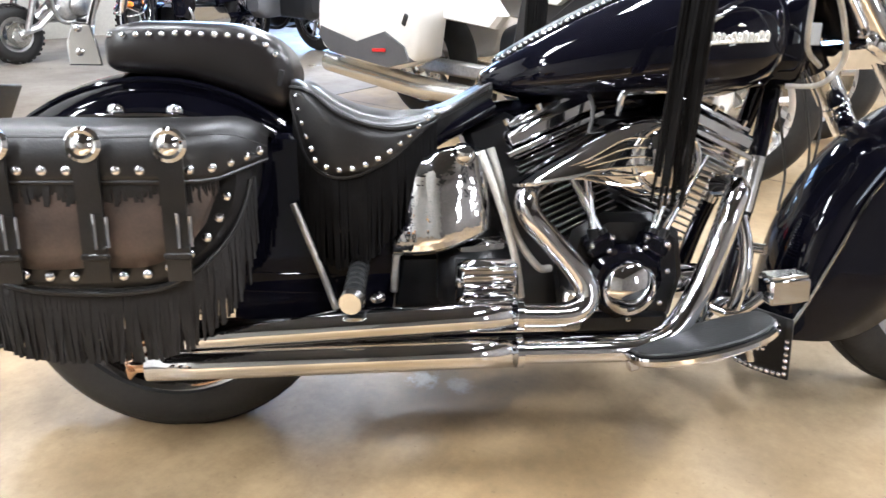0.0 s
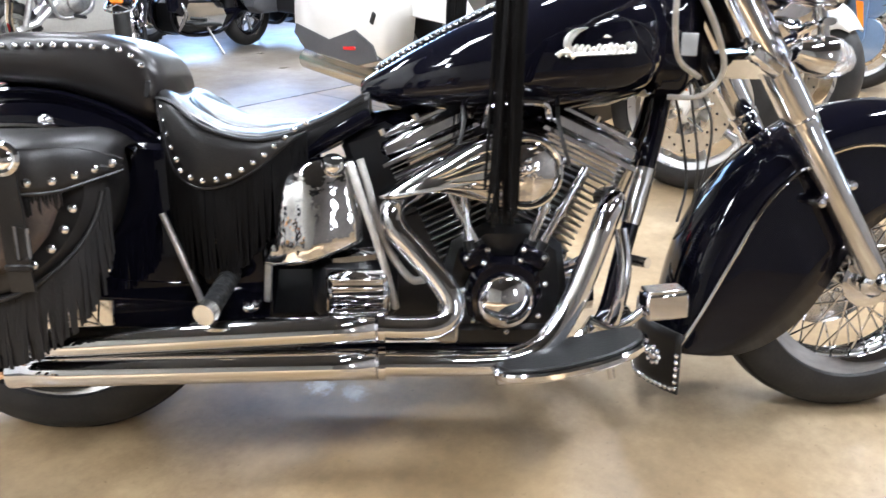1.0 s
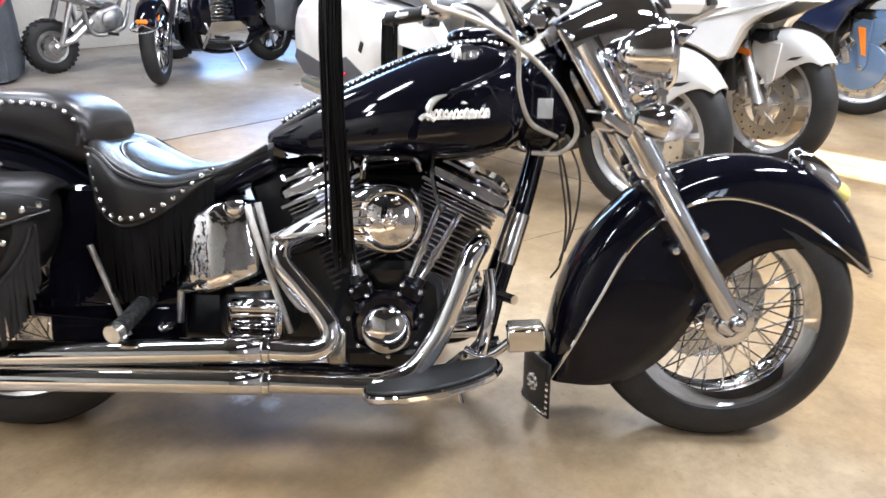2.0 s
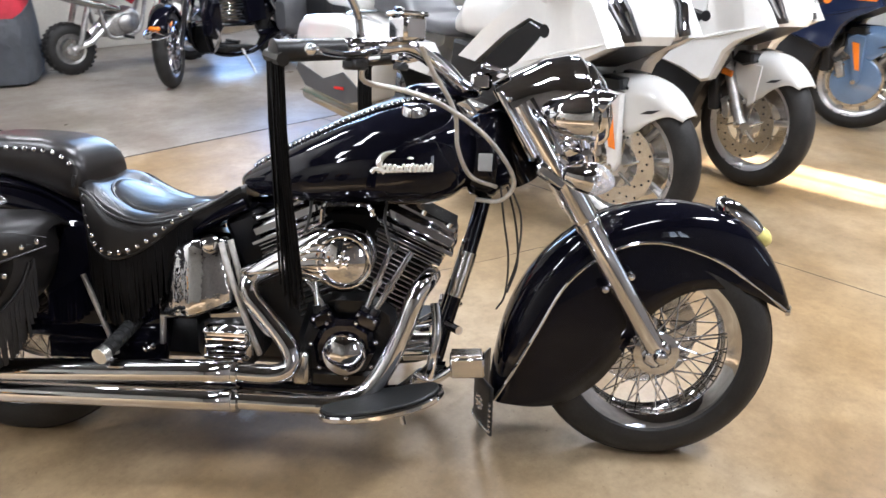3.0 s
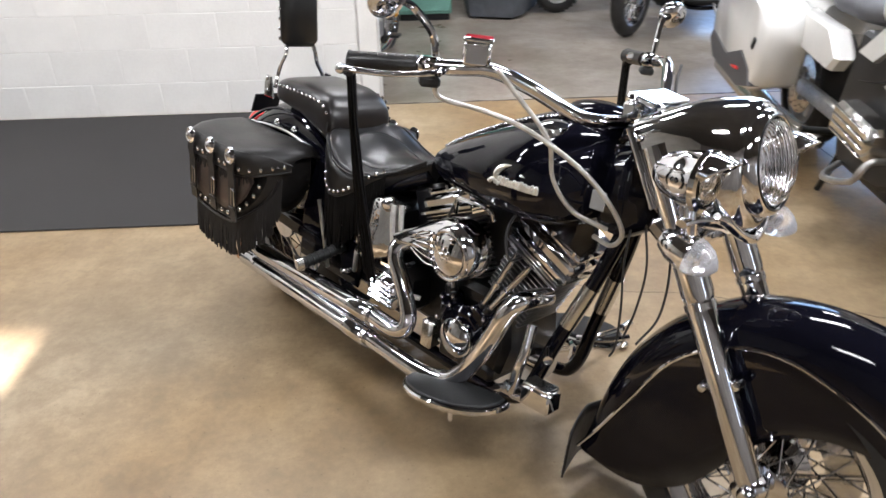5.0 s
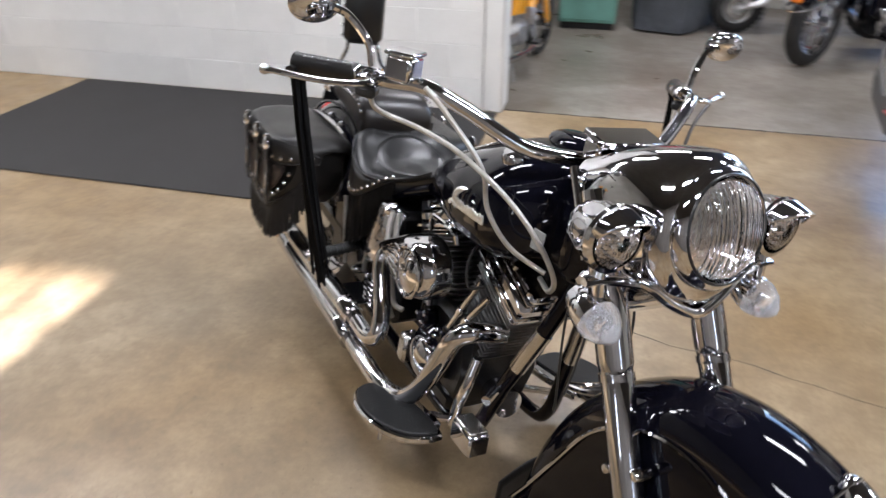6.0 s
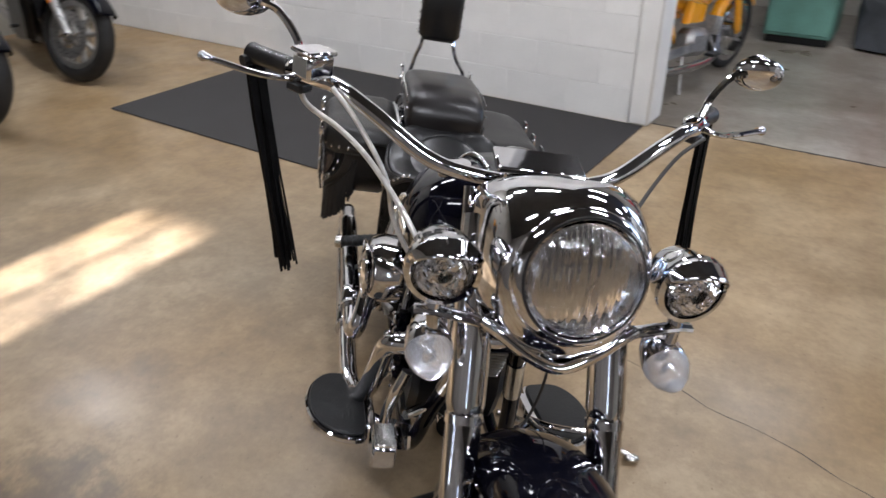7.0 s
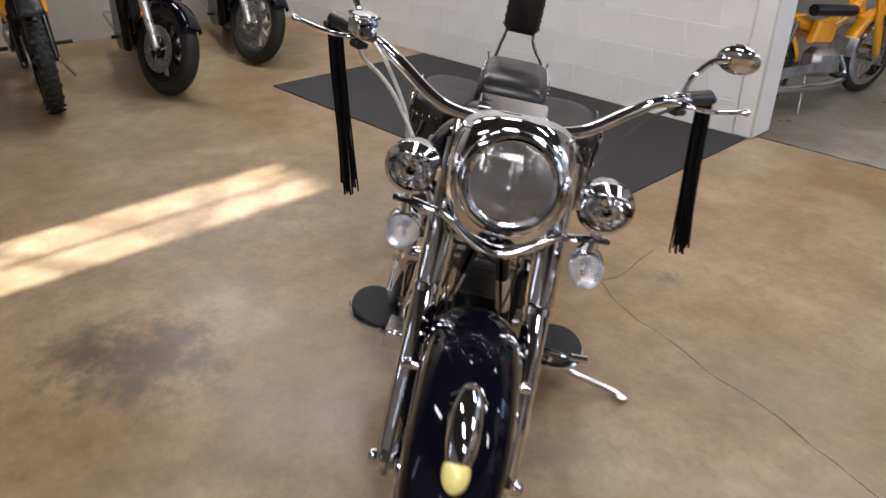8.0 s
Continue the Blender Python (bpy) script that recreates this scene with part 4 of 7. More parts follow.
        em.tube(spline([(0.970, sd * 0.2040, 0.736), (0.978, sd * 0.2040, 0.743), (0.990, sd * 0.2040, 0.742), (1.000, sd * 0.2042, 0.735)], 4), 0.0052, 8)
        rng = random.Random(17)
        for k in range(12):
            x = 0.990 + 0.0100 * k
            z = 0.7425 + 0.0006 * k
            tall = rng.uniform(0.006, 0.012)
            em.tube(spline([(x - 0.004, sd * 0.2040, z - 0.007), (x + 0.001, sd * 0.2046, z + tall), (x + 0.005, sd * 0.2046, z + tall * 0.5), (x + 0.004, sd * 0.2040, z - 0.006)], 4), rng.uniform(0.0024, 0.0036), 6)
        em.tube([(0.986, sd * 0.2036, 0.739), (1.106, sd * 0.2038, 0.746)], [0.0036, 0.0028], 8)
        em.tube([(1.044, sd * 0.2000, 0.768), (1.054, sd * 0.2000, 0.771), (1.066, sd * 0.1998, 0.769)], [0.001, 0.0036, 0.001], 6)
        part("tank_emblem", em, EMBLEM, tank, "raised chrome emblem")
    part("dash", Shape().ball((1.10, 0, 0.905), (0.055, 0.085, 0.026), 24, 10), BLACK_PAINT, tank)
    tag = part("price_tag", Shape().box((1.222, -0.152, 0.762), (0.032, 0.003, 0.040), (0, 0, 8), 0.001), PAPER, bike, "small pale card tag")

    # seats
    def saddle():
        secs = [(0.262, 0.120, 0.676), (0.285, 0.148, 0.672), (0.330, 0.168, 0.640), (0.385, 0.175, 0.612), (0.440, 0.168, 0.603), (0.500, 0.135, 0.612), (0.560, 0.090, 0.634), (0.640, 0.055, 0.676)]
        ss = resample(secs, 22)
        rr = []
        for x, hw, zt in ss:
            ring = []
            for a in np.linspace(0, 2 * math.pi, 28, endpoint=False):
                c, s_ = math.cos(a), math.sin(a)
                dip = -0.012 * max(0, 1 - (c * 1.6) ** 2) if s_ > 0 else 0
                ring.append((x, hw * math.copysign(abs(c) ** 0.7, c), zt - 0.020 + (0.020 * s_ ** 0.7 + dip if s_ > 0 else 0.060 * s_)))
            rr.append(ring)
        return Shape().loft(rr)
    seat = part("rider_seat", saddle(), SEAT_LEATHER, bike, "black saddle with studded skirts and fringe", smooth=60)
    pad = []
    for f in (1.0, 0.97, 0.86, 0.62, 0.30, 0.05):
        ring = []
        for a in np.linspace(0, 2 * math.pi, 36, endpoint=False):
            x = 0.410 + 0.118 * f * math.cos(a)
            zt = np.interp(x, [0.285, 0.33, 0.385, 0.44, 0.5, 0.56], [0.672, 0.640, 0.612, 0.603, 0.612, 0.634])
            ring.append((x, 0.108 * f * math.sin(a) * (1 - 0.25 * math.cos(a)), zt - 0.010 + 0.020 * (1 - f * f) ** 0.5))
        pad.append(ring)
    cushion = part("cushion", Shape().loft(pad), SEAT_LEATHER, seat, "smooth oval seat cushion", smooth=70)
    part("piping", Shape().tube(pad[0], 0.0042, 6, wrap=True), SEAT_LEATHER, cushion)
    for sd in (-1, 1):
        low_line = spline([(0.262, 0.640), (0.272, 0.590), (0.289, 0.535), (0.318, 0.507), (0.355, 0.500), (0.400, 0.512), (0.449, 0.541), (0.511, 0.592), (0.570, 0.622), (0.630, 0.655)], 4)
        up_line = resample(spline([(0.262, 0.656), (0.300, 0.648), (0.350, 0.610), (0.420, 0.588), (0.480, 0.590), (0.550, 0.616), (0.630, 0.664)], 4), len(low_line))
        hw_at = lambda x: np.interp(x, [0.26, 0.29, 0.34, 0.39, 0.44, 0.5, 0.56, 0.64], [0.124, 0.150, 0.172, 0.178, 0.172, 0.140, 0.095, 0.060])
        grid = []
        for (xl, zl), (xu, zu) in zip(low_line, up_line):
            row = []
            for f in np.linspace(0, 1, 5):
                x, z = xu + (xl - xu) * f, zu + (zl - zu) * f
                row.append((x, sd * (hw_at(x) + 0.004 * math.sin(math.pi * f)), z))
            grid.append(row)
        skirt = part("seat_skirt", Shape().loft(grid, closed=False), LEATHER, seat, "studded black leather skirt", solid=0.005, smooth=70)
        part("piping", Shape().tube([(x, sd * (hw_at(x) + 0.003), z + 0.001) for x, z in up_line], 0.004, 6), LEATHER, skirt)
        part("hem", Shape().tube([(x, sd * (hw_at(x) + 0.001), z) for x, z in low_line], 0.0035, 6), LEATHER, skirt)
        mesh = None
        edge = [(x + 0.010 * (1 if x < 0.3 else 0), sd * (hw_at(x) + (0.0105 if x < 0.3 else 0.0045)), z + 0.014) for x, z in low_line]
        for p, d in along(edge[1:-7], 0.0245):
            mesh = studs([p], (0, sd, 0.1), skirt, 0.0062, 0.0045, mesh)
        tops = along([(x, sd * (hw_at(x) - 0.004), z + 0.004) for x, z in low_line[2:30]], 0.0048)
        part("seat_fringe", strips(tops, [0.175 - 0.05 * max(0, (p[0] - 0.40) / 0.12) for p, d in tops], 0.0055, 0.0012, 9), DARK_FRINGE, skirt, "black leather fringe")
    pil = []
    for x, hw, zb, zt in resample([(-0.060, 0.100, 0.686, 0.744), (-0.050, 0.112, 0.680, 0.761), (0.00, 0.118, 0.676, 0.771), (0.08, 0.120, 0.668, 0.772), (0.16, 0.121, 0.642, 0.770), (0.208, 0.122, 0.620, 0.760), (0.240, 0.120, 0.610, 0.742), (0.258, 0.112, 0.616, 0.718), (0.266, 0.098, 0.635, 0.695)], 22):
        ring = []
        for a in np.linspace(0, 2 * math.pi, 28, endpoint=False):
            c, s_ = math.cos(a), math.sin(a)
            ring.append((x, hw * math.copysign(abs(c) ** 0.42, c), (zb + zt) / 2 + (zt - zb) / 2 * math.copysign(abs(s_) ** 0.5, s_)))
        pil.append(ring)
    pillion = part("passenger_seat", Shape().loft(pil), PILLION_LEATHER, bike, "black passenger pad with a row of chrome studs", smooth=55)
    mesh = None
    for sd in (-1, 1):
        row = spline([(-0.045, sd * 0.116, 0.741), (0.08, sd * 0.1235, 0.745), (0.19, sd * 0.124, 0.741), (0.228, sd * 0.1225, 0.724), (0.242, sd * 0.1205, 0.704)], 5)
        for p, d in along(row, 0.0225):
            mesh = studs([p], (0, sd, 0.15), pillion, 0.0058, 0.004, mesh)
        part("maker_patch", Shape().box((0.245, sd * 0.1215, 0.672), (0.010, 0.003, 0.030), (0, 12, 0), 0.002), PLASTIC, pillion)

    # backrest
    back = part("backrest", Shape().box((-0.085, -0.016, 0.985), (0.050, 0.138, 0.262), (0, -6, 0), 0.020), SEAT_LEATHER, bike, "black padded backrest on chrome stays", smooth=60)
    mesh = None
    for sd in (-1, 1):
        for k in range(8):
            mesh = studs([(-0.083 - 0.0018 * k, -0.016 + sd * 0.0695, 0.880 + 0.030 * k)], (0, sd, 0), back, 0.006, 0.004, mesh)
        part("stay", Shape().tube(spline([(-0.078, -0.016 + sd * 0.050, 0.872), (-0.062, -0.016 + sd * 0.056, 0.838), (-0.075, -0.012 + sd * 0.070, 0.800), (-0.085, sd * 0.088, 0.760), (-0.085, sd * 0.098, 0.720)], 5), 0.0065, 8), CHROME, back, "twisted chrome stay")
        plate_ = part("side_plate", Shape().plate([(-0.115, 0.690), (-0.116, 0.730), (-0.104, 0.762), (-0.075, 0.760), (-0.066, 0.730), (-0.060, 0.690)], sd * 0.114, sd * 0.120), CHROME, back, "chrome side plate")
        for z in (0.712, 0.752):
            part("bolt", Shape().dome((-0.095, sd * 0.120, z), (0, sd, 0), 0.007, 0.005), CHROME, plate_)

    # rear fender
    arc_o = [(0.018 + 0.392 * math.cos(radians(a)) * (1.0 if a < 90 else 1.02), 0.300 + 0.386 * math.sin(radians(a))) for a in np.linspace(-6, 190, 44)]
    arc_l = [(0.018 + 0.170 * math.cos(radians(a)), 0.320 + 0.150 * math.sin(radians(a))) for a in np.linspace(-14, 188, 44)]
    rear = part("rear_fender", fender_skin(arc_o, arc_l, [0.104] * 44), BLACK_PAINT, bike, "gloss black rear fender", solid=0.004)
    for sd in (-1, 1):
        bead = [(0.018 + 0.372 * math.cos(radians(a)), sd * 0.108, 0.296 + 0.372 * math.sin(radians(a))) for a in np.linspace(20, 150, 26)]
        part("fender_bead", Shape().tube(bead, 0.0055, 6), BLACK_PAINT, rear)
        for x in (-0.049, 0.053):
            part("fender_bolt", Shape().lathe([(0.014, 0), (0.014, 0.004), (0.009, 0.010), (0.003, 0.012)], (x, sd * 0.106, 0.612), (0, sd, 0), 12), CHROME, rear, "domed chrome bolt")
        part("fender_rail", Shape().tube(spline([(-0.19, sd * 0.118, 0.585), (-0.08, sd * 0.120, 0.600), (0.06, sd * 0.120, 0.602), (0.18, sd * 0.116, 0.570), (0.25, sd * 0.112, 0.50), (0.285, sd * 0.110, 0.44)], 5), 0.0075, 8), CHROME, rear, "chrome fender rail")
    tail = part("tail_lamp", Shape().lathe([(0.034, -0.02), (0.037, 0.006), (0.032, 0.016), (0.022, 0.026), (0.004, 0.030)], (-0.345, 0, 0.545), (-0.95, 0, 0.25), 24), RED_LENS, rear, "round red tail lamp")
    part("plate_bracket", Shape().box((-0.295, 0, 0.622), (0.006, 0.110, 0.075), (0, 24, 0), 0.003), BLACK_METAL, rear, "black plate bracket")

    # saddlebags
    def saddlebag(sd):
        def y_out(x, extra=0.0):
            f = max(0.0, (x - 0.10) / 0.135)
            g = max(0.0, (-0.14 - x) / 0.09)
            return sd * (0.348 + extra - 0.135 * f**2.2 - 0.07 * g**2)
        prof = spline([(-0.210, 0.560), (-0.225, 0.470), (-0.205, 0.395), (-0.150, 0.358), (-0.050, 0.343), (0.075, 0.348), (0.145, 0.385), (0.190, 0.440), (0.210, 0.510), (0.205, 0.575)], 3)
        rr = []
        for k, f in enumerate((0, 0.12, 0.5, 0.85, 0.95, 1.0)):
            ins = (0.02, 0.0, 0.0, 0.0, 0.006, 0.020)[k]
            ring = []
            for x, z in prof:
                cx, cz = -0.01, 0.47
                dx, dz = x - cx, z - cz
                s_ = 1 - ins / math.hypot(dx, dz)
                xx, zz = cx + dx * s_, cz + dz * s_
                ring.append((xx, sd * 0.135 + (y_out(xx) - sd * 0.135) * f, zz))
            rr.append(ring)
        bag = part("saddlebag", Shape().loft(rr), LEATHER, bike, "worn black leather saddlebag with chrome conchos, three straps and fringe", smooth=50)
        # the lid: over the top and down the outer face
        xs = np.linspace(-0.228, 0.230, 24)
        grid = []
        for x in xs:
            e = max(0.0, (x - 0.165) / 0.065)
            g = max(0.0, (-0.18 - x) / 0.048)
            sag = 0.006 * math.sin((x + 0.3) * 9)
            zt = 0.598 + sag * 0.4 - 0.030 * e**2 - 0.030 * g**2 + 0.012 * max(0, (x + 0.0) / 0.24)
            zl = 0.518 + 0.022 * e + 0.020 * g
            yo = y_out(x, 0.010)
            row = [(x, sd * 0.125, zt - 0.012), (x, sd * 0.16, zt), (x, sd * 0.16 + (yo - sd * 0.16) * 0.5, zt + 0.002), (x, sd * 0.16 + (yo - sd * 0.16) * 0.82, zt - 0.005),
                   (x, sd * 0.16 + (yo - sd * 0.16) * 0.96, zt - 0.018), (x, yo, zt - 0.038), (x, yo + sd * 0.002, (zt + zl) / 2 - 0.012), (x, yo, zl + 0.01), (x, yo - sd * 0.001, zl)]
            grid.append(row)
        lid = part("lid", Shape().loft(grid, closed=False), LEATHER, bag, "black leather lid edged with studs", solid=0.006, smooth=60)
        hem = [r[-1] for r in grid]
        part("hem", Shape().tube(hem, 0.0045, 6), LEATHER, lid)
        part("lid_piping", Shape().tube([r[4] for r in grid], 0.0035, 6), LEATHER, lid)
        mesh = None
        for p, d in along([(q[0], q[1] + sd * 0.003, q[2] + 0.017) for q in hem], 0.0345, 0.012):
            mesh = studs([p], (0, sd, 0.05), lid, 0.0085, 0.005, mesh)
        rim_ = [(x, z) for x, z in prof if z < 0.53]
        edge = []
        for x, z in rim_:
            dx, dz = x + 0.01, z - 0.47
            s_ = 1 - 0.030 / math.hypot(dx, dz)
            xx, zz = -0.01 + dx * s_, 0.47 + dz * s_
            edge.append((xx, y_out(xx) + sd * 0.001, zz))
        for p, d in along(edge, 0.036, 0.01):
            mesh = studs([p], (0, sd, 0), bag, 0.0085, 0.005, mesh)
        inset = []
        for x, z in rim_:
            dx, dz = x + 0.01, z - 0.47
            s_ = 1 - 0.044 / math.hypot(dx, dz)
            inset.append((-0.01 + dx * s_, 0.47 + dz * s_))
        inset = sorted(inset)
        face = []
        for x in np.linspace(inset[0][0], inset[-1][0], 20):
            z0 = np.interp(x, [p[0] for p in inset], [p[1] for p in inset])
            face.append([(x, y_out(x) + sd * (0.001 + 0.004 * math.sin(math.pi * f)), z0 + (0.535 - z0) * f) for f in np.linspace(0, 1, 5)])
        part("front_panel", Shape().loft(face, closed=False), BROWN_LEATHER, bag, "worn brown leather front panel", solid=0.004, smooth=60)
        part("front_panel_edge", Shape().tube([(x * 0.985, y_out(x) + sd * 0.001, z * 0.99 + 0.004) for x, z in rim_], 0.004, 6), LEATHER, bag)
        # straps, buckles, conchos
        for k, x in enumerate((-0.135, -0.008, 0.112)):
            yo = y_out(x, 0.012)
            st = part("strap", Shape().loft([[(x - 0.018, yo + sd * o, z), (x + 0.018, yo + sd * o, z), (x + 0.018, yo + sd * (o + 0.005), z), (x - 0.018, yo + sd * (o + 0.005), z)]
                                             for z, o in ((0.556, 0.004), (0.530, 0.007), (0.500, 0.002), (0.450, 0.002), (0.400, 0.0), (0.365, -0.004))]), LEATHER, bag, "black leather strap")
            part("buckle", Shape().tube([(x + 0.004, yo + sd * 0.008, 0.418), (x + 0.023, yo + sd * 0.010, 0.422), (x + 0.023, yo + sd * 0.010, 0.468), (x + 0.004, yo + sd * 0.008, 0.472)], 0.003, 6, wrap=True), CHROME, st, "steel buckle")
            part("keeper", Shape().box((x, yo + sd * 0.004, 0.405), (0.042, 0.008, 0.012), None, 0.003), LEATHER, st)
            con = part("concho", Shape().lathe([(0.026, 0), (0.026, 0.003), (0.021, 0.008), (0.016, 0.006), (0.009, 0.011), (0.002, 0.012)], (x, yo + sd * 0.008, 0.573), (0, sd, 0.1), 22), CHROME, bag, "domed chrome concho")
        # fringe under the bag and a short one under the lid
        tops = along([(x, y_out(x) - sd * 0.010, z + 0.006) for x, z in rim_], 0.0034)
        drops = [max(0.035, min(0.125, (p[2] - 0.222) * 0.98)) if p[2] < 0.46 else 0.10 for p, d in tops]
        flat = [(p, np.array((d[0], d[1], 0)) / (math.hypot(d[0], d[1]) + 1e-6) if math.hypot(d[0], d[1]) > 0.2 else np.array((1.0, 0, 0))) for p, d in tops]
        part("bag_fringe", strips(flat, drops, 0.0062, 0.0012, 21, wave=0.008), FRINGE, bag, "dense black leather fringe")
        tops = [(np.array(p), np.array((1.0, 0, 0))) for p, d in along([(q[0], q[1] - sd * 0.004, q[2] + 0.004) for q in hem[2:-3]], 0.0048)]
        part("lid_fringe", strips(tops, [0.030 + 0.012 * ((k * 5) % 7) / 6 for k in range(len(tops))], 0.006, 0.0012, 22, wave=0.005), FRINGE, lid)
        return bag
    saddlebag(-1), saddlebag(1)

    # frame
    for sd in (-1, 1):
        part("frame_rail", Shape().tube(spline([(1.235, sd * 0.020, 0.700), (1.205, sd * 0.045, 0.560), (1.150, sd * 0.085, 0.360), (1.110, sd * 0.105, 0.215), (1.040, sd * 0.110, 0.165), (0.80, sd * 0.110, 0.158), (0.45, sd * 0.110, 0.165), (0.36, sd * 0.115, 0.21)], 6), 0.018, 12), BLACK_PAINT, bike, "black tubular frame rail")
        part("frame_sleeve", Shape().rod((1.196, sd * 0.052, 0.525), (1.165, sd * 0.074, 0.415), 0.0205, n=14), STEEL, bike, "bright steel frame sleeve")
        part("upper_rail", Shape().tube(spline([(0.64, sd * 0.060, 0.625), (0.52, sd * 0.085, 0.560), (0.40, sd * 0.100, 0.480), (0.32, sd * 0.110, 0.400), (0.29, sd * 0.115, 0.310)], 6), 0.017, 12), BLACK_PAINT, bike)
        part("swing_arm", Shape().box((0.165, sd * 0.120, 0.300), (0.36, 0.032, 0.055), (0, 3, 0), 0.010), BLACK_PAINT, bike)
        part("strut", Shape().tube(spline([(0.262, sd * 0.150, 0.450), (0.300, sd * 0.155, 0.350), (0.335, sd * 0.158, 0.250)], 5), 0.0065, 8), OLD_STEEL, bike, "thin grey metal strut")
    shield = [(0.140, 0.215), (0.150, 0.40), (0.215, 0.575), (0.320, 0.575), (0.430, 0.490), (0.475, 0.420), (0.460, 0.300), (0.445, 0.215)]
    part("side_cover", Shape().plate(shield, -0.108, -0.134, bevel=0.012), BLACK_PAINT, bike, "gloss black side cover")
    part("side_cover", Shape().plate(shield, 0.108, 0.134, bevel=0.012), BLACK_PAINT, bike)
    part("cover_bolt", Shape().dome((0.352, -0.132, 0.398), (0, -1, 0), 0.011, 0.009), CHROME, bike)
    part("neck_cover", round_box([(1.165, 0.060, 0.70, 0.80), (1.190, 0.095, 0.665, 0.860), (1.245, 0.100, 0.660, 0.880), (1.285, 0.060, 0.690, 0.860)], power=0.6), BLACK_PAINT, bike, "black cover round the steering head", smooth=60)
    part("backbone", Shape().tube([(0.64, 0, 0.60), (0.95, 0, 0.645), (1.24, 0, 0.72)], 0.03, 12), BLACK_PAINT, bike)
    part("primary_cover", Shape().plate([(0.52, 0.20), (0.50, 0.30), (0.56, 0.365), (0.90, 0.385), (0.985, 0.30), (0.94, 0.205), (0.80, 0.180)], 0.115, 0.175, bevel=0.02), CHROME, bike, "chrome primary drive cover")

    # two black boxes added to fill see-through gaps with darkness
    part("rear_cylinder_filler", Shape().box((0.665, 0.0, 0.505), (0.11, 0.13, 0.20), (0, -20, 0), 0.015), BLACK_METAL, bike)
    part("lower_filler", Shape().box((0.50, -0.03, 0.285), (0.20, 0.15, 0.13), None, 0.02), BLACK_METAL, bike)
    # oil tank cover, gearbox
    wrap_ = []
    for f in np.linspace(0, 1, 28):
        x = 0.440 + 0.186 * f
        z1 = 0.484 + 0.062 * math.sin(f * math.pi * 0.72) ** 0.8
        z0 = 0.350 + 0.048 * f * f
        y = -0.122 - 0.042 * math.sin(math.pi * (0.08 + 0.80 * f)) - 0.0012 * math.sin(f * 15) - 0.0006 * math.sin(f * 29 + 1)
        dent = 0.003 * math.sin(f * 11 + 2)
        wrap_.append([(x, y + 0.030, z1 + 0.006), (x, y + 0.017, z1), (x, y + 0.012, z1 - 0.010), (x, y + 0.003 + dent, z0 + (z1 - z0) * 0.62), (x, y - 0.004 - dent * 0.5, z0 + (z1 - z0) * 0.30), (x, y - 0.010, z0 + 0.008), (x, y - 0.006, z0)])
    oil = part("oil_tank", Shape().loft(wrap_, closed=False), WAVY_CHROME, bike, "polished chrome oil tank cover", solid=0.005, smooth=50)
    part("oil_tank_core", Shape().box((0.52, -0.06, 0.445), (0.165, 0.12, 0.15), (0, -8, 0), 0.02), BLACK_METAL, oil)
    part("oil_cap", Shape().lathe([(0.020, -0.02), (0.021, 0.0), (0.023, 0.004), (0.023, 0.016), (0.018, 0.024), (0.004, 0.027)], (0.574, -0.135, 0.530), (0.1, -0.55, 1), 22), CHROME, oil, "round chrome filler cap")
    part("oil_bracket", Shape().box((0.448, -0.140, 0.335), (0.014, 0.012, 0.12), (0, 4, 0), 0.003), OLD_STEEL, oil)
    # three more added black fillers, darkening the gaps behind gearbox and cylinders
    part("transmission_filler", Shape().box((0.690, 0.02, 0.330), (0.30, 0.16, 0.28), None, 0.03), BLACK_METAL, bike, "black filler box behind the gearbox")
    part("inlet_filler", Shape().box((0.905, 0.03, 0.500), (0.20, 0.10, 0.26), None, 0.03), BLACK_METAL, bike)
    part("rear_filler", Shape().box((0.520, 0.04, 0.36), (0.22, 0.12, 0.34), None, 0.03), BLACK_METAL, bike)
    gear = part("gearbox", Shape().box((0.612, -0.075, 0.300), (0.165, 0.17, 0.150), None, 0.03), BLACK_METAL, bike, "gearbox with a ribbed chrome end cover")
    part("top_cover", Shape().box((0.612, -0.100, 0.362), (0.105, 0.100, 0.035), (0, -6, 0), 0.012), CHROME, gear)
    cover = part("end_cover", Shape().box((0.620, -0.170, 0.300), (0.120, 0.034, 0.092), None, 0.014), CHROME, gear, "chrome end cover with ribs")
    for k in range(5):
        part("rib", Shape().box((0.620, -0.189, 0.268 + 0.016 * k), (0.098, 0.010, 0.007), None, 0.002), CHROME, cover)
    for x in (0.572, 0.668):
        for z in (0.268, 0.334):
            part("screw", Shape().dome((x, -0.186, z), (0, -1, 0), 0.008, 0.006), CHROME, cover)
    for k, pts in enumerate(([(0.606, -0.150, 0.545), (0.622, -0.165, 0.500), (0.650, -0.175, 0.420), (0.676, -0.170, 0.330), (0.690, -0.150, 0.265)], [(0.625, -0.140, 0.550), (0.640, -0.150, 0.500), (0.668, -0.160, 0.400), (0.715, -0.165, 0.330), (0.745, -0.150, 0.320)])):
        part("oil_line", Shape().tube(spline(pts, 6), 0.0075, 10), HOSE, bike, "pale oil hose")

    # engine
    case = part("crankcase", Shape().plate([(0.790, 0.200), (0.775, 0.300), (0.800, 0.385), (0.860, 0.420), (0.960, 0.420), (1.020, 0.380), (1.035, 0.290), (1.015, 0.205), (0.960, 0.172), (0.850, 0.172)], 0.110, -0.115, bevel=0.018), BLACK_METAL, bike, "black V-twin engine with chrome covers")
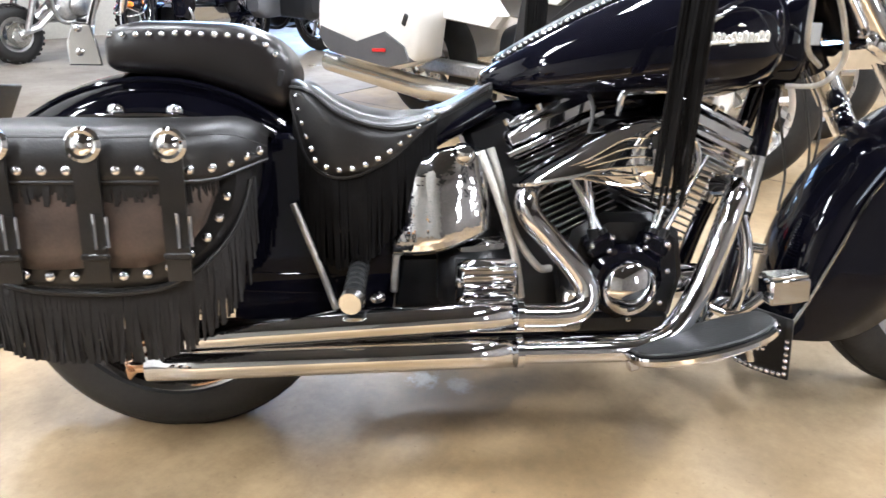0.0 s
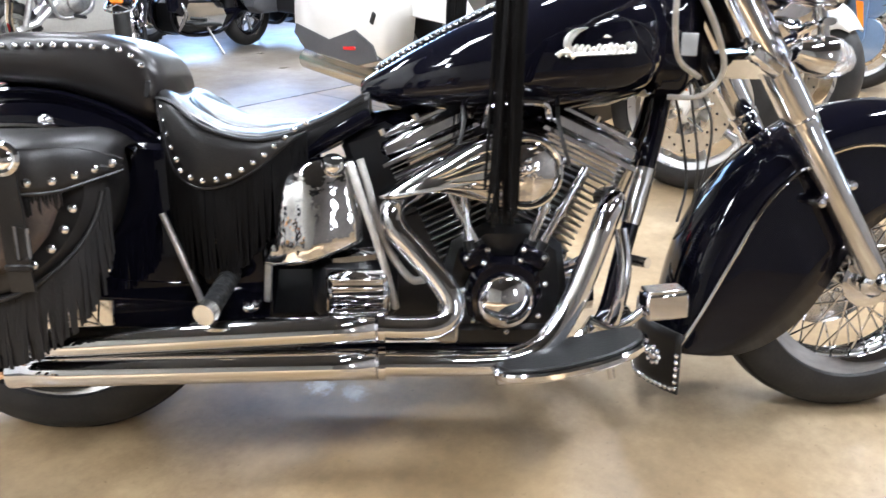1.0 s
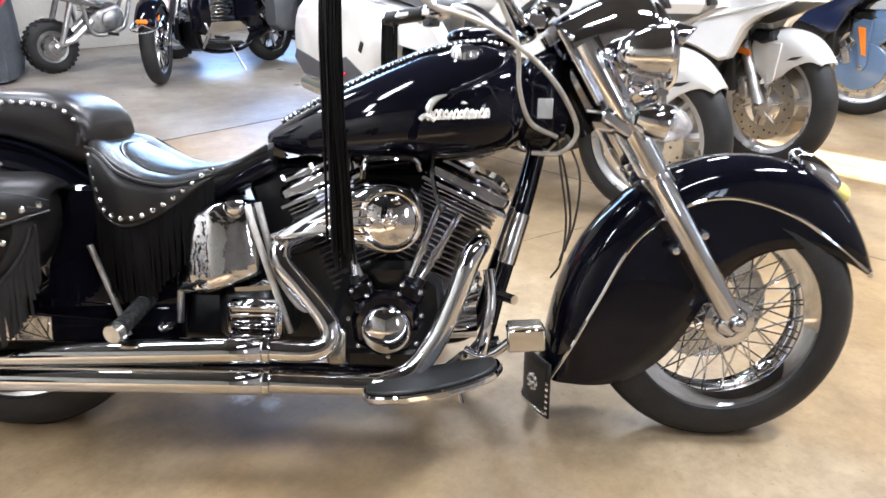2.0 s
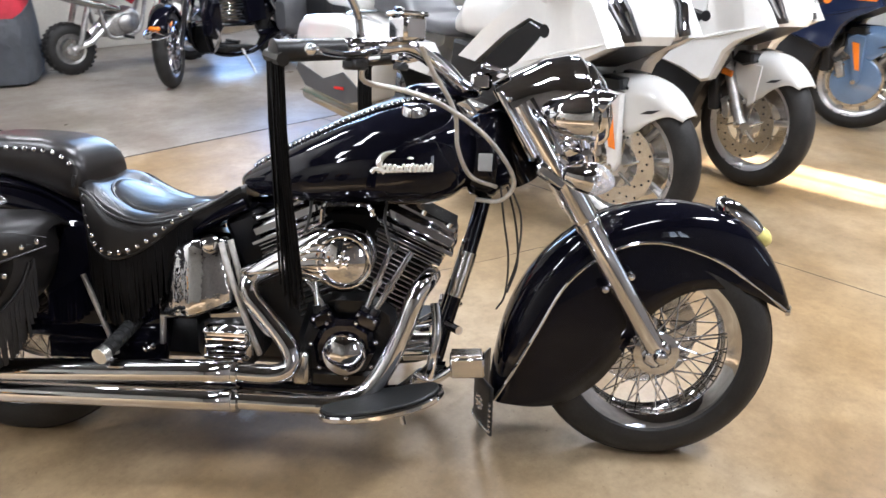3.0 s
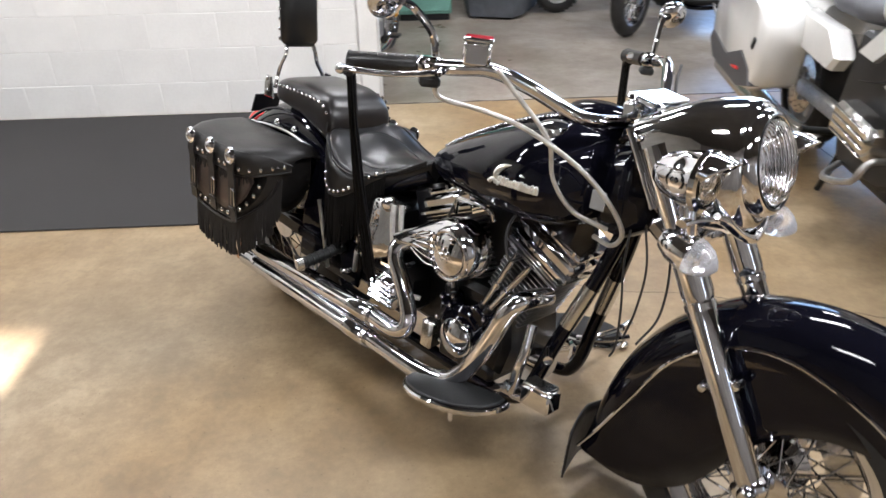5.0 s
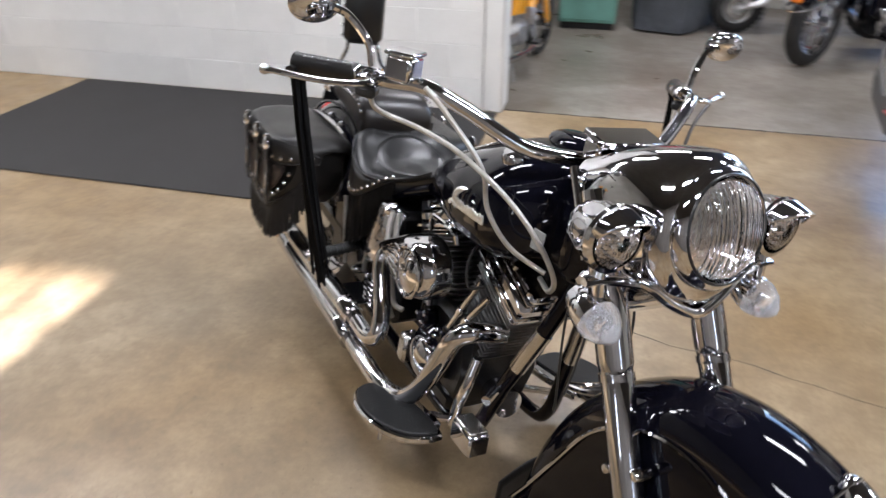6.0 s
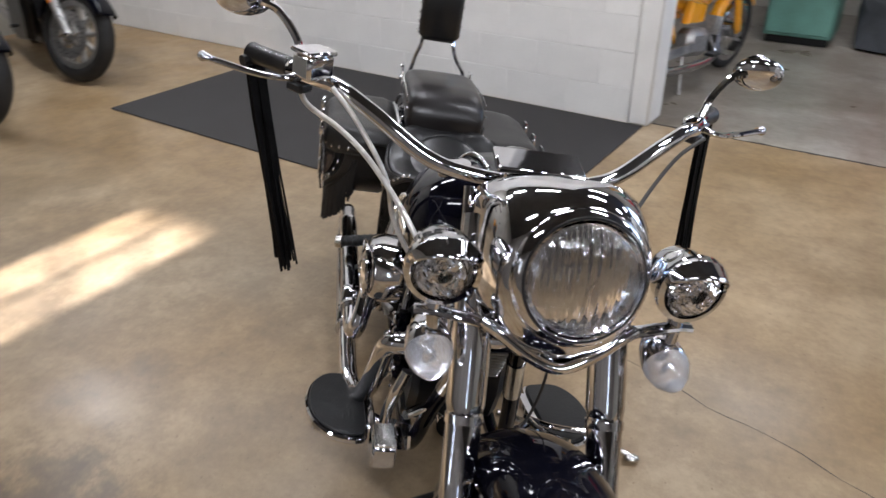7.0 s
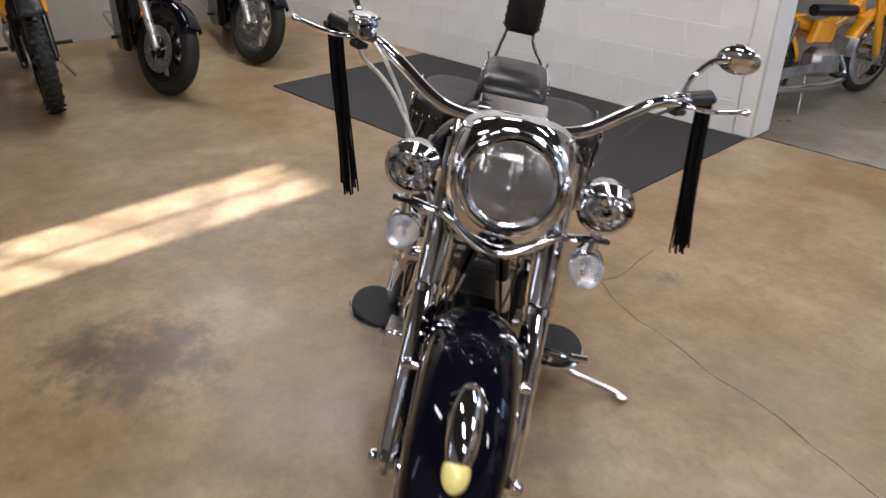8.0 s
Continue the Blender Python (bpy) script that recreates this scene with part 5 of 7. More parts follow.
    part("cam_chest", Shape().plate([(0.830, 0.245), (0.822, 0.300), (0.842, 0.345), (0.880, 0.364), (0.930, 0.364), (0.968, 0.338), (0.976, 0.285), (0.950, 0.228), (0.885, 0.212)], -0.115, -0.155, bevel=0.014), BLACK_PAINT, case, "black cam cover")
    cam_ = part("timer_cover", Shape().lathe([(0.055, 0), (0.055, 0.012), (0.052, 0.018), (0.046, 0.022), (0.030, 0.029), (0.014, 0.032), (0.002, 0.033)], (0.902, -0.152, 0.280), (0, -1, 0), 40), CHROME, case, "round domed chrome cover")
    for k in range(7):
        a = k * 2 * math.pi / 7 + 0.3
        part("screw", Shape().dome((0.900 + 0.082 * math.cos(a), -0.155, 0.290 + 0.075 * math.sin(a)), (0, -1, 0), 0.006, 0.005), CHROME, case)
    part("lower_case", Shape().box((0.905, -0.06, 0.195), (0.20, 0.13, 0.05), None, 0.012), BLACK_METAL, case)
    part("oil_pump", Shape().box((0.792, -0.140, 0.235), (0.042, 0.05, 0.085), None, 0.008), STEEL, case, "plain steel oil pump cover")
    part("oil_filter", Shape().rod((1.035, -0.02, 0.25), (1.105, -0.02, 0.255), 0.037, n=24), CHROME, case)
    for name_, sg in (("rear_cylinder", -1), ("front_cylinder", 1)):
        tilt = radians(24.5) * sg
        up = np.array((math.sin(tilt), 0, math.cos(tilt)))
        fore = np.array((math.cos(tilt), 0, -math.sin(tilt)))
        base = np.array((0.905 + 0.012 * sg, 0, 0.262))
        at = lambda f, s_, y: tuple(base + up * f + fore * s_ + np.array((0, y, 0)))
        deg = math.degrees(tilt)
        cyl = part(name_, Shape().rod(at(0.10, 0, 0), at(0.30, 0, 0), 0.058, n=28), BLACK_METAL, bike, "finned black cylinder with chrome rocker boxes")
        for k in range(13):
            f = 0.125 + 0.0138 * k
            w = 0.142 if k < 12 else 0.15
            part("fin", Shape().box(at(f, 0, 0), (w, 0.168 if k < 8 else 0.180, 0.0042), (0, deg, 0), 0.0016), FIN_METAL, cyl)
        for k in range(4):
            part("head_fin", Shape().box(at(0.300 + 0.0095 * k, 0.004, 0), (0.176, 0.192, 0.0040), (0, deg, 0), 0.001), FIN_METAL if k < 2 else CHROME, cyl, "head fin")
        part("rocker_base", Shape().box(at(0.3405, 0.006, -0.005), (0.202, 0.202, 0.011), (0, deg, 0), 0.002), CHROME, cyl)
        part("rocker_box", Shape().box(at(0.3640, 0.008, -0.004), (0.190, 0.190, 0.034), (0, deg, 0), 0.009), CHROME, cyl, "chrome rocker box")
        part("rocker_top", Shape().box(at(0.3900, 0.010, 0.0), (0.168, 0.160, 0.020), (0, deg, 0), 0.007), CHROME, cyl)
        for s_ in (-0.07, 0.0, 0.07):
            part("bolt", Shape().rod(at(0.392, s_, -0.075), at(0.404, s_, -0.075), 0.007, n=8), CHROME, cyl)
        # push rod tubes
        for s_ in (-0.018, 0.030):
            p0 = (0.900 + sg * (0.045 + 0.02 * (s_ > 0)), -0.135, 0.372)
            p1 = at(0.305, -sg * 0.015 + s_, -0.108)
            pr = part("push_rod_tube", Shape().rod(p0, p1, 0.0085, n=12), CHROME, cyl, "chrome push rod tube")
            m0, m1 = np.array(p0), np.array(p1)
            part("collar", Shape().rod(tuple(m0), tuple(m0 + (m1 - m0) * 0.12), 0.0125, n=12), BLACK_METAL, pr)
            part("collar", Shape().rod(tuple(m0 + (m1 - m0) * 0.42), tuple(m0 + (m1 - m0) * 0.50), 0.0125, n=12), CHROME, pr)
        part("tappet_block", Shape().box((0.900 + sg * 0.055, -0.130, 0.362), (0.060, 0.045, 0.040), (0, deg, 0), 0.008), BLACK_PAINT, cyl)
        for k in (-1, 1):
            part("tappet_screw", Shape().dome((0.900 + sg * 0.055 + 0.020 * k, -0.1525, 0.372 - 0.008 * k * sg), (0, -1, 0), 0.006, 0.005, 10), CHROME, cyl)
        part("spark_plug_lead", Shape().tube(spline([at(0.300, -sg * 0.02, -0.105), at(0.300, -sg * 0.03, -0.145), at(0.36, -sg * 0.08, -0.135), at(0.43, -sg * 0.10, -0.06)], 5), 0.004, 6), CABLE, cyl)
    part("breather_pipe", Shape().tube(spline([(0.852, -0.170, 0.612), (0.858, -0.175, 0.648), (0.880, -0.175, 0.655), (0.955, -0.172, 0.655), (0.970, -0.165, 0.630)], 5), 0.006, 8), CHROME, bike, "bent chrome pipe")

    # teardrop air cleaner
    prof = spline([(0.660, 0.490), (0.705, 0.520), (0.760, 0.553), (0.820, 0.588), (0.870, 0.607), (0.917, 0.611), (0.958, 0.594), (0.980, 0.548), (0.970, 0.500), (0.935, 0.470), (0.885, 0.466), (0.830, 0.486), (0.780, 0.500), (0.720, 0.497), (0.664, 0.484)], 4)
    cen = np.array((0.900, 0.540))
    rr = []
    for ins, y in ((0.0, -0.165), (0.0, -0.205), (0.05, -0.222), (0.14, -0.236), (0.34, -0.246), (0.60, -0.252), (0.85, -0.254)):
        rr.append([(cen[0] + (x - cen[0]) * (1 - ins), y + 0.016 * max(0, (0.86 - x) / 0.2) * (1 - ins), cen[1] + (z - cen[1]) * (1 - ins)) for x, z in prof])
    air = part("air_cleaner", Shape().loft(rr), CHROME, bike, "chrome teardrop air cleaner with flowing ribs", smooth=60)
    for k in range(6):
        z0 = 0.575 - 0.016 * k
        part("rib", Shape().tube(spline([(0.715 + 0.006 * k, -0.215, 0.512 - 0.002 * k), (0.780, -0.238, 0.540 - 0.007 * k), (0.838, -0.252, z0), (0.878, -0.256, z0 + 0.003)], 5), [0.001] + [0.0024] * 14 + [0.0015], 6), CHROME, air)
    part("badge_ring", Shape().ring((0.917, -0.250, 0.540), (0, 1, 0), 0.059, 0.0050, 48, 8), CHROME, air)
    badge = part("badge", Shape().lathe([(0.052, 0), (0.049, 0.006), (0.032, 0.013), (0.004, 0.017)], (0.917, -0.246, 0.540), (0, -1, 0), 36), CHROME, air, "round embossed chrome badge")
    rng = random.Random(8)
    for k in range(34):
        a_, r_ = rng.uniform(0, 2 * math.pi), rng.uniform(0.004, 0.042)
        x, z, t_ = 0.917 + r_ * math.cos(a_), 0.540 + r_ * math.sin(a_), rng.uniform(0, math.pi)
        y = -0.262 + 0.25 * r_
        part("relief", Shape().tube(spline([(x - 0.010 * math.cos(t_), y + 0.002, z - 0.010 * math.sin(t_)), (x, y - 0.002, z + 0.003), (x + 0.010 * math.cos(t_), y + 0.002, z + 0.010 * math.sin(t_))], 4), [0.001] + [0.003] * 6 + [0.0035, 0.001], 6), CHROME, badge)

    # exhaust
    def pipe(name_, pts, r, label, **kw):
        return part(name_, Shape().tube(spline(pts, 7), r, 20), CHROME, bike, label, smooth=60)
    up_ = pipe("upper_header", [(0.735, -0.110, 0.485), (0.688, -0.185, 0.470), (0.690, -0.205, 0.435), (0.728, -0.213, 0.390), (0.768, -0.224, 0.345), (0.792, -0.234, 0.308), (0.790, -0.242, 0.278), (0.764, -0.248, 0.262), (0.720, -0.250, 0.259), (0.640, -0.250, 0.262)], 0.0225, "curved chrome header pipe")
    lo_ = pipe("lower_header", [(1.105, -0.085, 0.470), (1.098, -0.165, 0.478), (1.078, -0.195, 0.450), (1.052, -0.205, 0.375), (1.015, -0.215, 0.285), (0.970, -0.228, 0.220), (0.915, -0.240, 0.194), (0.850, -0.250, 0.190), (0.640, -0.255, 0.194)], 0.0235, "curved chrome header pipe")
    for nm, parent_, zz, x0, rr_, yy in (("upper_silencer", up_, (0.232, 0.262), 0.030, 0.0265, -0.250), ("lower_silencer", lo_, (0.186, 0.194), 0.018, 0.0275, -0.256)):
        pts = [(x0 + (0.668 - x0) * f, yy, zz[0] + (zz[1] - zz[0]) * f) for f in np.linspace(0, 1, 8)]
        sil = part(nm, Shape().tube(pts, [rr_] * 7 + [rr_], 24, caps=False), CHROME, bike, "long straight chrome silencer", solid=0.003)
        part("clamp", Shape().rod((0.660, yy, zz[1]), (0.672, yy, zz[1]), rr_ + 0.0035, n=24), CHROME, sil)
        part("end_cap", Shape().lathe([(rr_ - 0.004, 0.03), (0.012, 0.02), (0.012, 0.0), (rr_ - 0.003, -0.004)], (x0, yy, zz[0]), (-1, 0, -0.03), 24, caps=False), BLUED, sil, "heat-tinted pipe end")
    part("silencer_bracket", Shape().box((0.45, -0.180, 0.205), (0.12, 0.12, 0.012), None, 0.004), BLACK_METAL, bike)
    part("tip_trim", Shape().ball((0.008, -0.258, 0.196), (0.022, 0.012, 0.030), 14, 10, (1, 0, 0.1)), BLUED, bike, "tinted scroll at the pipe end")

    # footboards, pegs, pedal, side stand
    def footboard(sd):
        outline = [(0.865, sd * 0.232), (0.862, sd * 0.290), (0.885, sd * 0.325), (0.940, sd * 0.350), (1.010, sd * 0.356), (1.080, sd * 0.342), (1.130, sd * 0.310), (1.150, sd * 0.275), (1.152, sd * 0.235), (1.120, sd * 0.212), (0.900, sd * 0.212)]
        sm = [tuple(p) for p in resample(spline(outline + outline[:1], 4), 60)[:-1]]
        tilt_ = Matrix.Translation((1.0, sd * 0.2, 0.215)) @ Matrix.Rotation(radians(-12), 4, "Y") @ Matrix.Rotation(radians(4 * sd), 4, "X") @ Matrix.Translation((-1.0, -sd * 0.2, -0.215))
        base_ = part("footboard", Shape().plate(sm, 0.197, 0.213, axis=2, bevel=0.004), CHROME, bike, "half-moon chrome footboard with a black rubber pad")
        base_.matrix_local = tilt_
        ins = [(1.0 + (x - 1.0) * 0.93, sd * (0.282 + (abs(y) - 0.282) * 0.90)) for x, y in sm]
        part("rubber_pad", Shape().plate(ins, 0.213, 0.221, axis=2, bevel=0.003), BOARD_RUBBER, base_, "black rubber pad")
        part("hinge", Shape().box((1.0, sd * 0.205, 0.202), (0.19, 0.028, 0.024), None, 0.006), CHROME, base_)
        part("arm", Shape().tube(spline([(1.02, sd * 0.21, 0.200), (1.06, sd * 0.16, 0.205), (1.09, sd * 0.11, 0.210)], 4), 0.011, 8), CHROME, base_)
        part("scraper_bolt", Shape().rod((1.060, sd * 0.330, 0.197), (1.060, sd * 0.330, 0.172), 0.006, n=8), CHROME, base_)
        part("stub", Shape().box((0.875, sd * 0.250, 0.188), (0.022, 0.020, 0.035), None, 0.004), CHROME, base_)
        peg = part("passenger_peg", Shape().tube([(0.382, sd * 0.135, 0.335), (0.376, sd * 0.205, 0.320), (0.370, sd * 0.280, 0.304)], [0.015, 0.017, 0.017], 16), BOARD_RUBBER, bike, "black rubber passenger peg with a chrome end")
        for k in range(7):
            f = k / 6
            part("rib", Shape().ring((0.380 - 0.009 * f, sd * (0.155 + 0.11 * f), 0.331 - 0.024 * f), (-0.08, sd * 0.97, -0.21), 0.0168, 0.0028, 16, 6), BOARD_RUBBER, peg)
        part("end_cap", Shape().rod((0.371, sd * 0.278, 0.3045), (0.366, sd * 0.296, 0.3018), 0.0215, 0.0195, n=20), STEEL, peg, "bright steel end cap")
        part("pivot", Shape().ball((0.412, sd * 0.140, 0.268), (0.028, 0.018, 0.014), 14, 8), CHROME, peg)
    footboard(-1), footboard(1)
    pedal = part("brake_pedal", Shape().box((1.203, -0.190, 0.283), (0.082, 0.052, 0.052), (0, -4, 0), 0.005), CHROME, bike, "chrome box brake pedal")
    part("pad", Shape().box((1.200, -0.190, 0.311), (0.072, 0.046, 0.008), (0, -4, 0), 0.002), STEEL, pedal, "bright ribbed pad")
    part("arm", Shape().tube(spline([(1.172, -0.180, 0.270), (1.140, -0.175, 0.240), (1.110, -0.165, 0.225), (1.075, -0.150, 0.235)], 5), 0.010, 10), CHROME, pedal)
    part("linkage", Shape().tube(spline([(1.120, -0.150, 0.420), (1.128, -0.170, 0.360), (1.122, -0.180, 0.300), (1.112, -0.175, 0.240)], 5), 0.013, 10), CHROME, pedal, "polished linkage")
    part("reservoir", Shape().rod((1.150, -0.105, 0.350), (1.180, -0.150, 0.352), 0.011, n=14), CHROME, pedal)
    part("pedal_bracket", Shape().plate([(1.06, 0.205), (1.10, 0.250), (1.150, 0.262), (1.165, 0.235), (1.13, 0.205)], -0.120, -0.160, bevel=0.008), CHROME, pedal)
    part("heel_lever", Shape().tube(spline([(1.06, 0.170, 0.250), (1.10, 0.215, 0.262), (1.12, 0.290, 0.268), (1.12, 0.335, 0.270)], 5), 0.0075, 8), CHROME, bike, "chrome gear lever")
    part("lever_peg", Shape().tube([(1.12, 0.300, 0.269), (1.12, 0.345, 0.271)], 0.011, 10), CHROME, bike)
    part("shift_lever", Shape().tube(spline([(1.06, 0.170, 0.250), (1.13, 0.190, 0.270), (1.18, 0.235, 0.290)], 5), 0.008, 8), CHROME, bike)
    foot = from_world(1.055, 0.538, 0.012)
    stand = part("side_stand", Shape().tube(spline([(0.955, 0.135, 0.165), (0.985, 0.240, 0.150), tuple(foot * 0.45 + np.array((0.985, 0.24, 0.15)) * 0.55), tuple(foot + np.array((-0.02, -0.03, 0.004))), tuple(foot)], 5), 0.0105, 10), STEEL, bike, "bare steel side stand")
    part("stand_foot", Shape().ball(tuple(foot), (0.022, 0.016, 0.010), 14, 8), STEEL, stand)
    return bike


cruiser = build_cruiser()


# ---- parked vehicles round about: x forward from the front wheel's contact, y left, z up ----
def cast_wheel(parent, x, z, radius, rim, half, name, spokes=7, metal=None, discs=(-1, 1), wire=False, knobs=0, disc_mat=None):
    metal = metal or SILVER_PAINT
    disc_mat = disc_mat or STEEL
    w = part(name, Shape().lathe([(0.03, -0.07), (0.055, -0.065), (0.055, 0.065), (0.03, 0.07)], (x, 0, z), (0, 1, 0), 24), metal, parent, "wheel with a black tyre")
    prof = [(rim - 0.006, -half * 0.6)] + [(radius - half + half * 1.03 * math.sin(a), -half * math.cos(a)) for a in np.linspace(-0.4, math.pi + 0.4, 15) if radius - half + half * math.sin(a) > rim - 0.004] + [(rim - 0.006, half * 0.6)]
    part("tyre", Shape().lathe(prof, (x, 0, z), (0, 1, 0), 56, caps=False, wrap=True), RUBBER, w, "black tyre")
    part("rim", Shape().lathe([(rim - 0.035, -0.03), (rim - 0.012, -half * 0.72), (rim + 0.006, -half * 0.74), (rim, -half * 0.60), (rim, half * 0.60), (rim + 0.006, half * 0.74), (rim - 0.012, half * 0.72), (rim - 0.035, 0.03)], (x, 0, z), (0, 1, 0), 48, caps=False, wrap=True), metal, w, "bright rim")
    for k in range(spokes):
        a = 2 * math.pi * k / spokes + 0.2
        if wire:
            for sg in (-1, 1):
                part("spoke", Shape().rod((x + 0.05 * math.cos(a + sg * 0.9), sg * 0.05, z + 0.05 * math.sin(a + sg * 0.9)), (x + (rim - 0.02) * math.cos(a), 0, z + (rim - 0.02) * math.sin(a)), 0.0022, n=5), CHROME, w)
        else:
            p, q = np.array((x + 0.045 * math.cos(a), 0, z + 0.045 * math.sin(a))), np.array((x + (rim - 0.02) * math.cos(a), 0, z + (rim - 0.02) * math.sin(a)))
            part("spoke", Shape().tube([p, (p + q) / 2, q], [0.030, 0.018, 0.024], 8, flat=0.8), metal, w)
    for sg in discs:
        d = part("brake_disc", Shape().lathe([(rim * 0.40, sg * 0.074), (rim * 0.70, sg * 0.074), (rim * 0.70, sg * 0.079), (rim * 0.40, sg * 0.079)], (x, 0, z), (0, 1, 0), 40, caps=False, wrap=True), disc_mat, w, "drilled steel brake disc")
        hole = Shape().lathe([(0.0055, 0), (0.0055, 0.002)], (0, 0, 0), (0, 1, 0), 8).mesh("drill_hole", BLACK_METAL)
        for k in range(0 if wire else 30):
            a, r = 2 * math.pi * k / 30, rim * (0.50 + 0.075 * (k % 3))
            piece("drill_hole", hole, Matrix.Translation((x + r * math.cos(a), sg * 0.0785 if sg > 0 else -0.0800, z + r * math.sin(a))), d)
        for k in range(6):
            a = k * math.pi / 3
            part("carrier", Shape().rod((x + 0.04 * math.cos(a), sg * 0.076, z + 0.04 * math.sin(a)), (x + rim * 0.45 * math.cos(a + 0.3), sg * 0.076, z + rim * 0.45 * math.sin(a + 0.3)), 0.007, n=6), STEEL, d)
    if knobs:
        block = Shape().box((0, 0, 0), (0.024, 0.030, 0.012), None, 0.003).mesh("tread_block", RUBBER)
        for k in range(knobs):
            a = 2 * math.pi * k / knobs
            for y in ((-0.018, 0.018) if k % 2 else (-0.038, 0.0, 0.038)):
                r = radius + 0.002 - abs(y) * 0.25
                piece("tread_block", block, Matrix.Translation((x + r * math.cos(a), y, z + r * math.sin(a))) @ Matrix.Rotation(math.pi / 2 - a, 4, "Y"), w)
    return w


def fairing_line(z):
    """Half outline of the nose fairing at a height: from the nose round to the side, pairs of x and y."""
    h = [0.81, 0.87, 0.99, 1.11, 1.23, 1.35]
    nose = np.interp(z, h, [0.09, 0.16, 0.14, 0.07, -0.02, -0.11])
    brow = np.interp(z, h, [0.03, 0.09, 0.04, -0.05, -0.13, -0.21])
    side = np.interp(z, h, [0.0, 0.08, 0.0, -0.11, -0.19, -0.26])
    wide = np.interp(z, h, [0.16, 0.215, 0.265, 0.285, 0.275, 0.245])
    return [(nose, 0.0), (nose - 0.020, 0.040), (brow, wide * 0.55), (side, wide), (side - 0.16, wide + 0.03), (side - 0.30, wide + 0.015)]


def turn_steering(bike, x, degrees, names, axis=(0, 0, 1), z=0.0):
    """Turn the steered parts about an axis, upright if not told, through x and z."""
    m = Matrix.Translation((x, 0, z)) @ Matrix.Rotation(radians(degrees), 4, Vector(axis)) @ Matrix.Translation((-x, 0, -z))
    for o in bike.children:
        if o.name.split(".")[0] in names:
            o.matrix_basis = m @ o.matrix_basis


def touring_bike(m, paint, label, group="", accent=None, wheel_metal=None, fork_mat=None, bags=True, enclosed=False, fender_mat=None, bare=False, stripe=None, steer=0.0):
    accent = accent or BLACK_METAL
    bike = thing("touring_motorcycle", m, label, "motorcycle", group)
    fw = cast_wheel(bike, 0, 0.345, 0.345, 0.262, 0.062, "front_wheel", 3 if bare else 9, wheel_metal)
    cast_wheel(bike, -1.69, 0.315, 0.315, 0.215, 0.085, "rear_wheel", 7, wheel_metal, (-1,))
    outer = resample(spline([(-0.12, 0.705), (-0.04, 0.716), (0.04, 0.722), (0.12, 0.712), (0.20, 0.672), (0.268, 0.590)], 5), 24)
    lower = resample(spline([(-0.12, 0.54), (-0.02, 0.480), (0.06, 0.490), (0.13, 0.552), (0.205, 0.590), (0.262, 0.576)], 5), 24)
    fen = part("front_fender", fender_skin(outer, lower, [0.086 - 0.030 * max(0, (k - 12) / 11) ** 2 for k in range(24)], crown=0.3), fender_mat or paint, bike, "glossy beak-shaped front fender", solid=0.005)
    for sd in (-1, 1):
        part("slot", Shape().plate([(0.085, 0.580), (0.115, 0.600), (0.170, 0.612), (0.138, 0.590)], sd * 0.080, sd * 0.0905, bevel=0.002), PLASTIC, fen, "dark slot")
        for x, z in ((0.012, 0.675), (0.022, 0.495)):
            part("bolt", Shape().dome((x, sd * 0.089, z), (0, sd, 0), 0.007, 0.005), BLACK_METAL, fen)
        cover = [(-0.105, 0.635), (-0.05, 0.665), (0.01, 0.655), (0.028, 0.48), (0.040, 0.365), (0.024, 0.325), (-0.006, 0.335), (-0.016, 0.39)]
        if bare:
            leg = part("fork_leg", Shape().tube([(-0.20, sd * 0.10, 0.72), (-0.045, sd * 0.105, 0.42), (0.0, sd * 0.105, 0.345)], [0.026, 0.026, 0.030], 14), OLD_STEEL, bike, "bare grey fork leg")
            part("reflector", Shape().box((-0.125, sd * 0.135, 0.600), (0.075, 0.016, 0.034), (0, 8, 0), 0.005), AMBER, leg, "small amber reflector")
            part("fender_stay", Shape().plate([(-0.03, 0.66), (0.05, 0.66), (0.045, 0.47), (0.010, 0.44)], sd * 0.088, sd * 0.098, bevel=0.004), paint, fen, "painted fender stay")
        else:
            leg = part("fork_leg", Shape().plate(cover, sd * 0.094, sd * 0.136, bevel=0.008), fork_mat or paint, bike, "flat painted fork cover")
            part("reflector", Shape().plate([(-0.068, 0.612), (-0.020, 0.606), (0.022, 0.425), (-0.008, 0.430)], sd * 0.134, sd * 0.143, bevel=0.003), AMBER, leg, "long amber reflector")
        part("axle_end", Shape().lathe([(0.016, 0), (0.016, 0.012), (0.008, 0.014)], (0.002, sd * 0.132, 0.345), (0, sd, 0), 12), STEEL, leg)
        cal = part("caliper", Shape().box((-0.110, sd * 0.100, 0.415), (0.055, 0.045, 0.115), (0, -24, 0), 0.010), OLD_STEEL, leg, "cast brake caliper")
        for k in (-1, 1):
            part("bolt", Shape().dome((-0.105 + 0.018 * k, sd * 0.122, 0.415 + 0.040 * k), (0, sd, 0), 0.009, 0.006), STEEL, cal)
        part("brake_hose", Shape().tube(spline([(-0.12, sd * 0.115, 0.44), (-0.17, sd * 0.12, 0.50), (-0.13, sd * 0.11, 0.60), (-0.16, sd * 0.08, 0.70)], 4), 0.006, 6), CABLE, bike)
        if enclosed:
            part("disc_cover", Shape().lathe([(0.165, 0.0), (0.160, 0.02), (0.05, 0.03), (0.003, 0.031)], (0, sd * 0.08, 0.345), (0, sd, 0), 30), fender_mat or paint, fw, "painted disc cover")
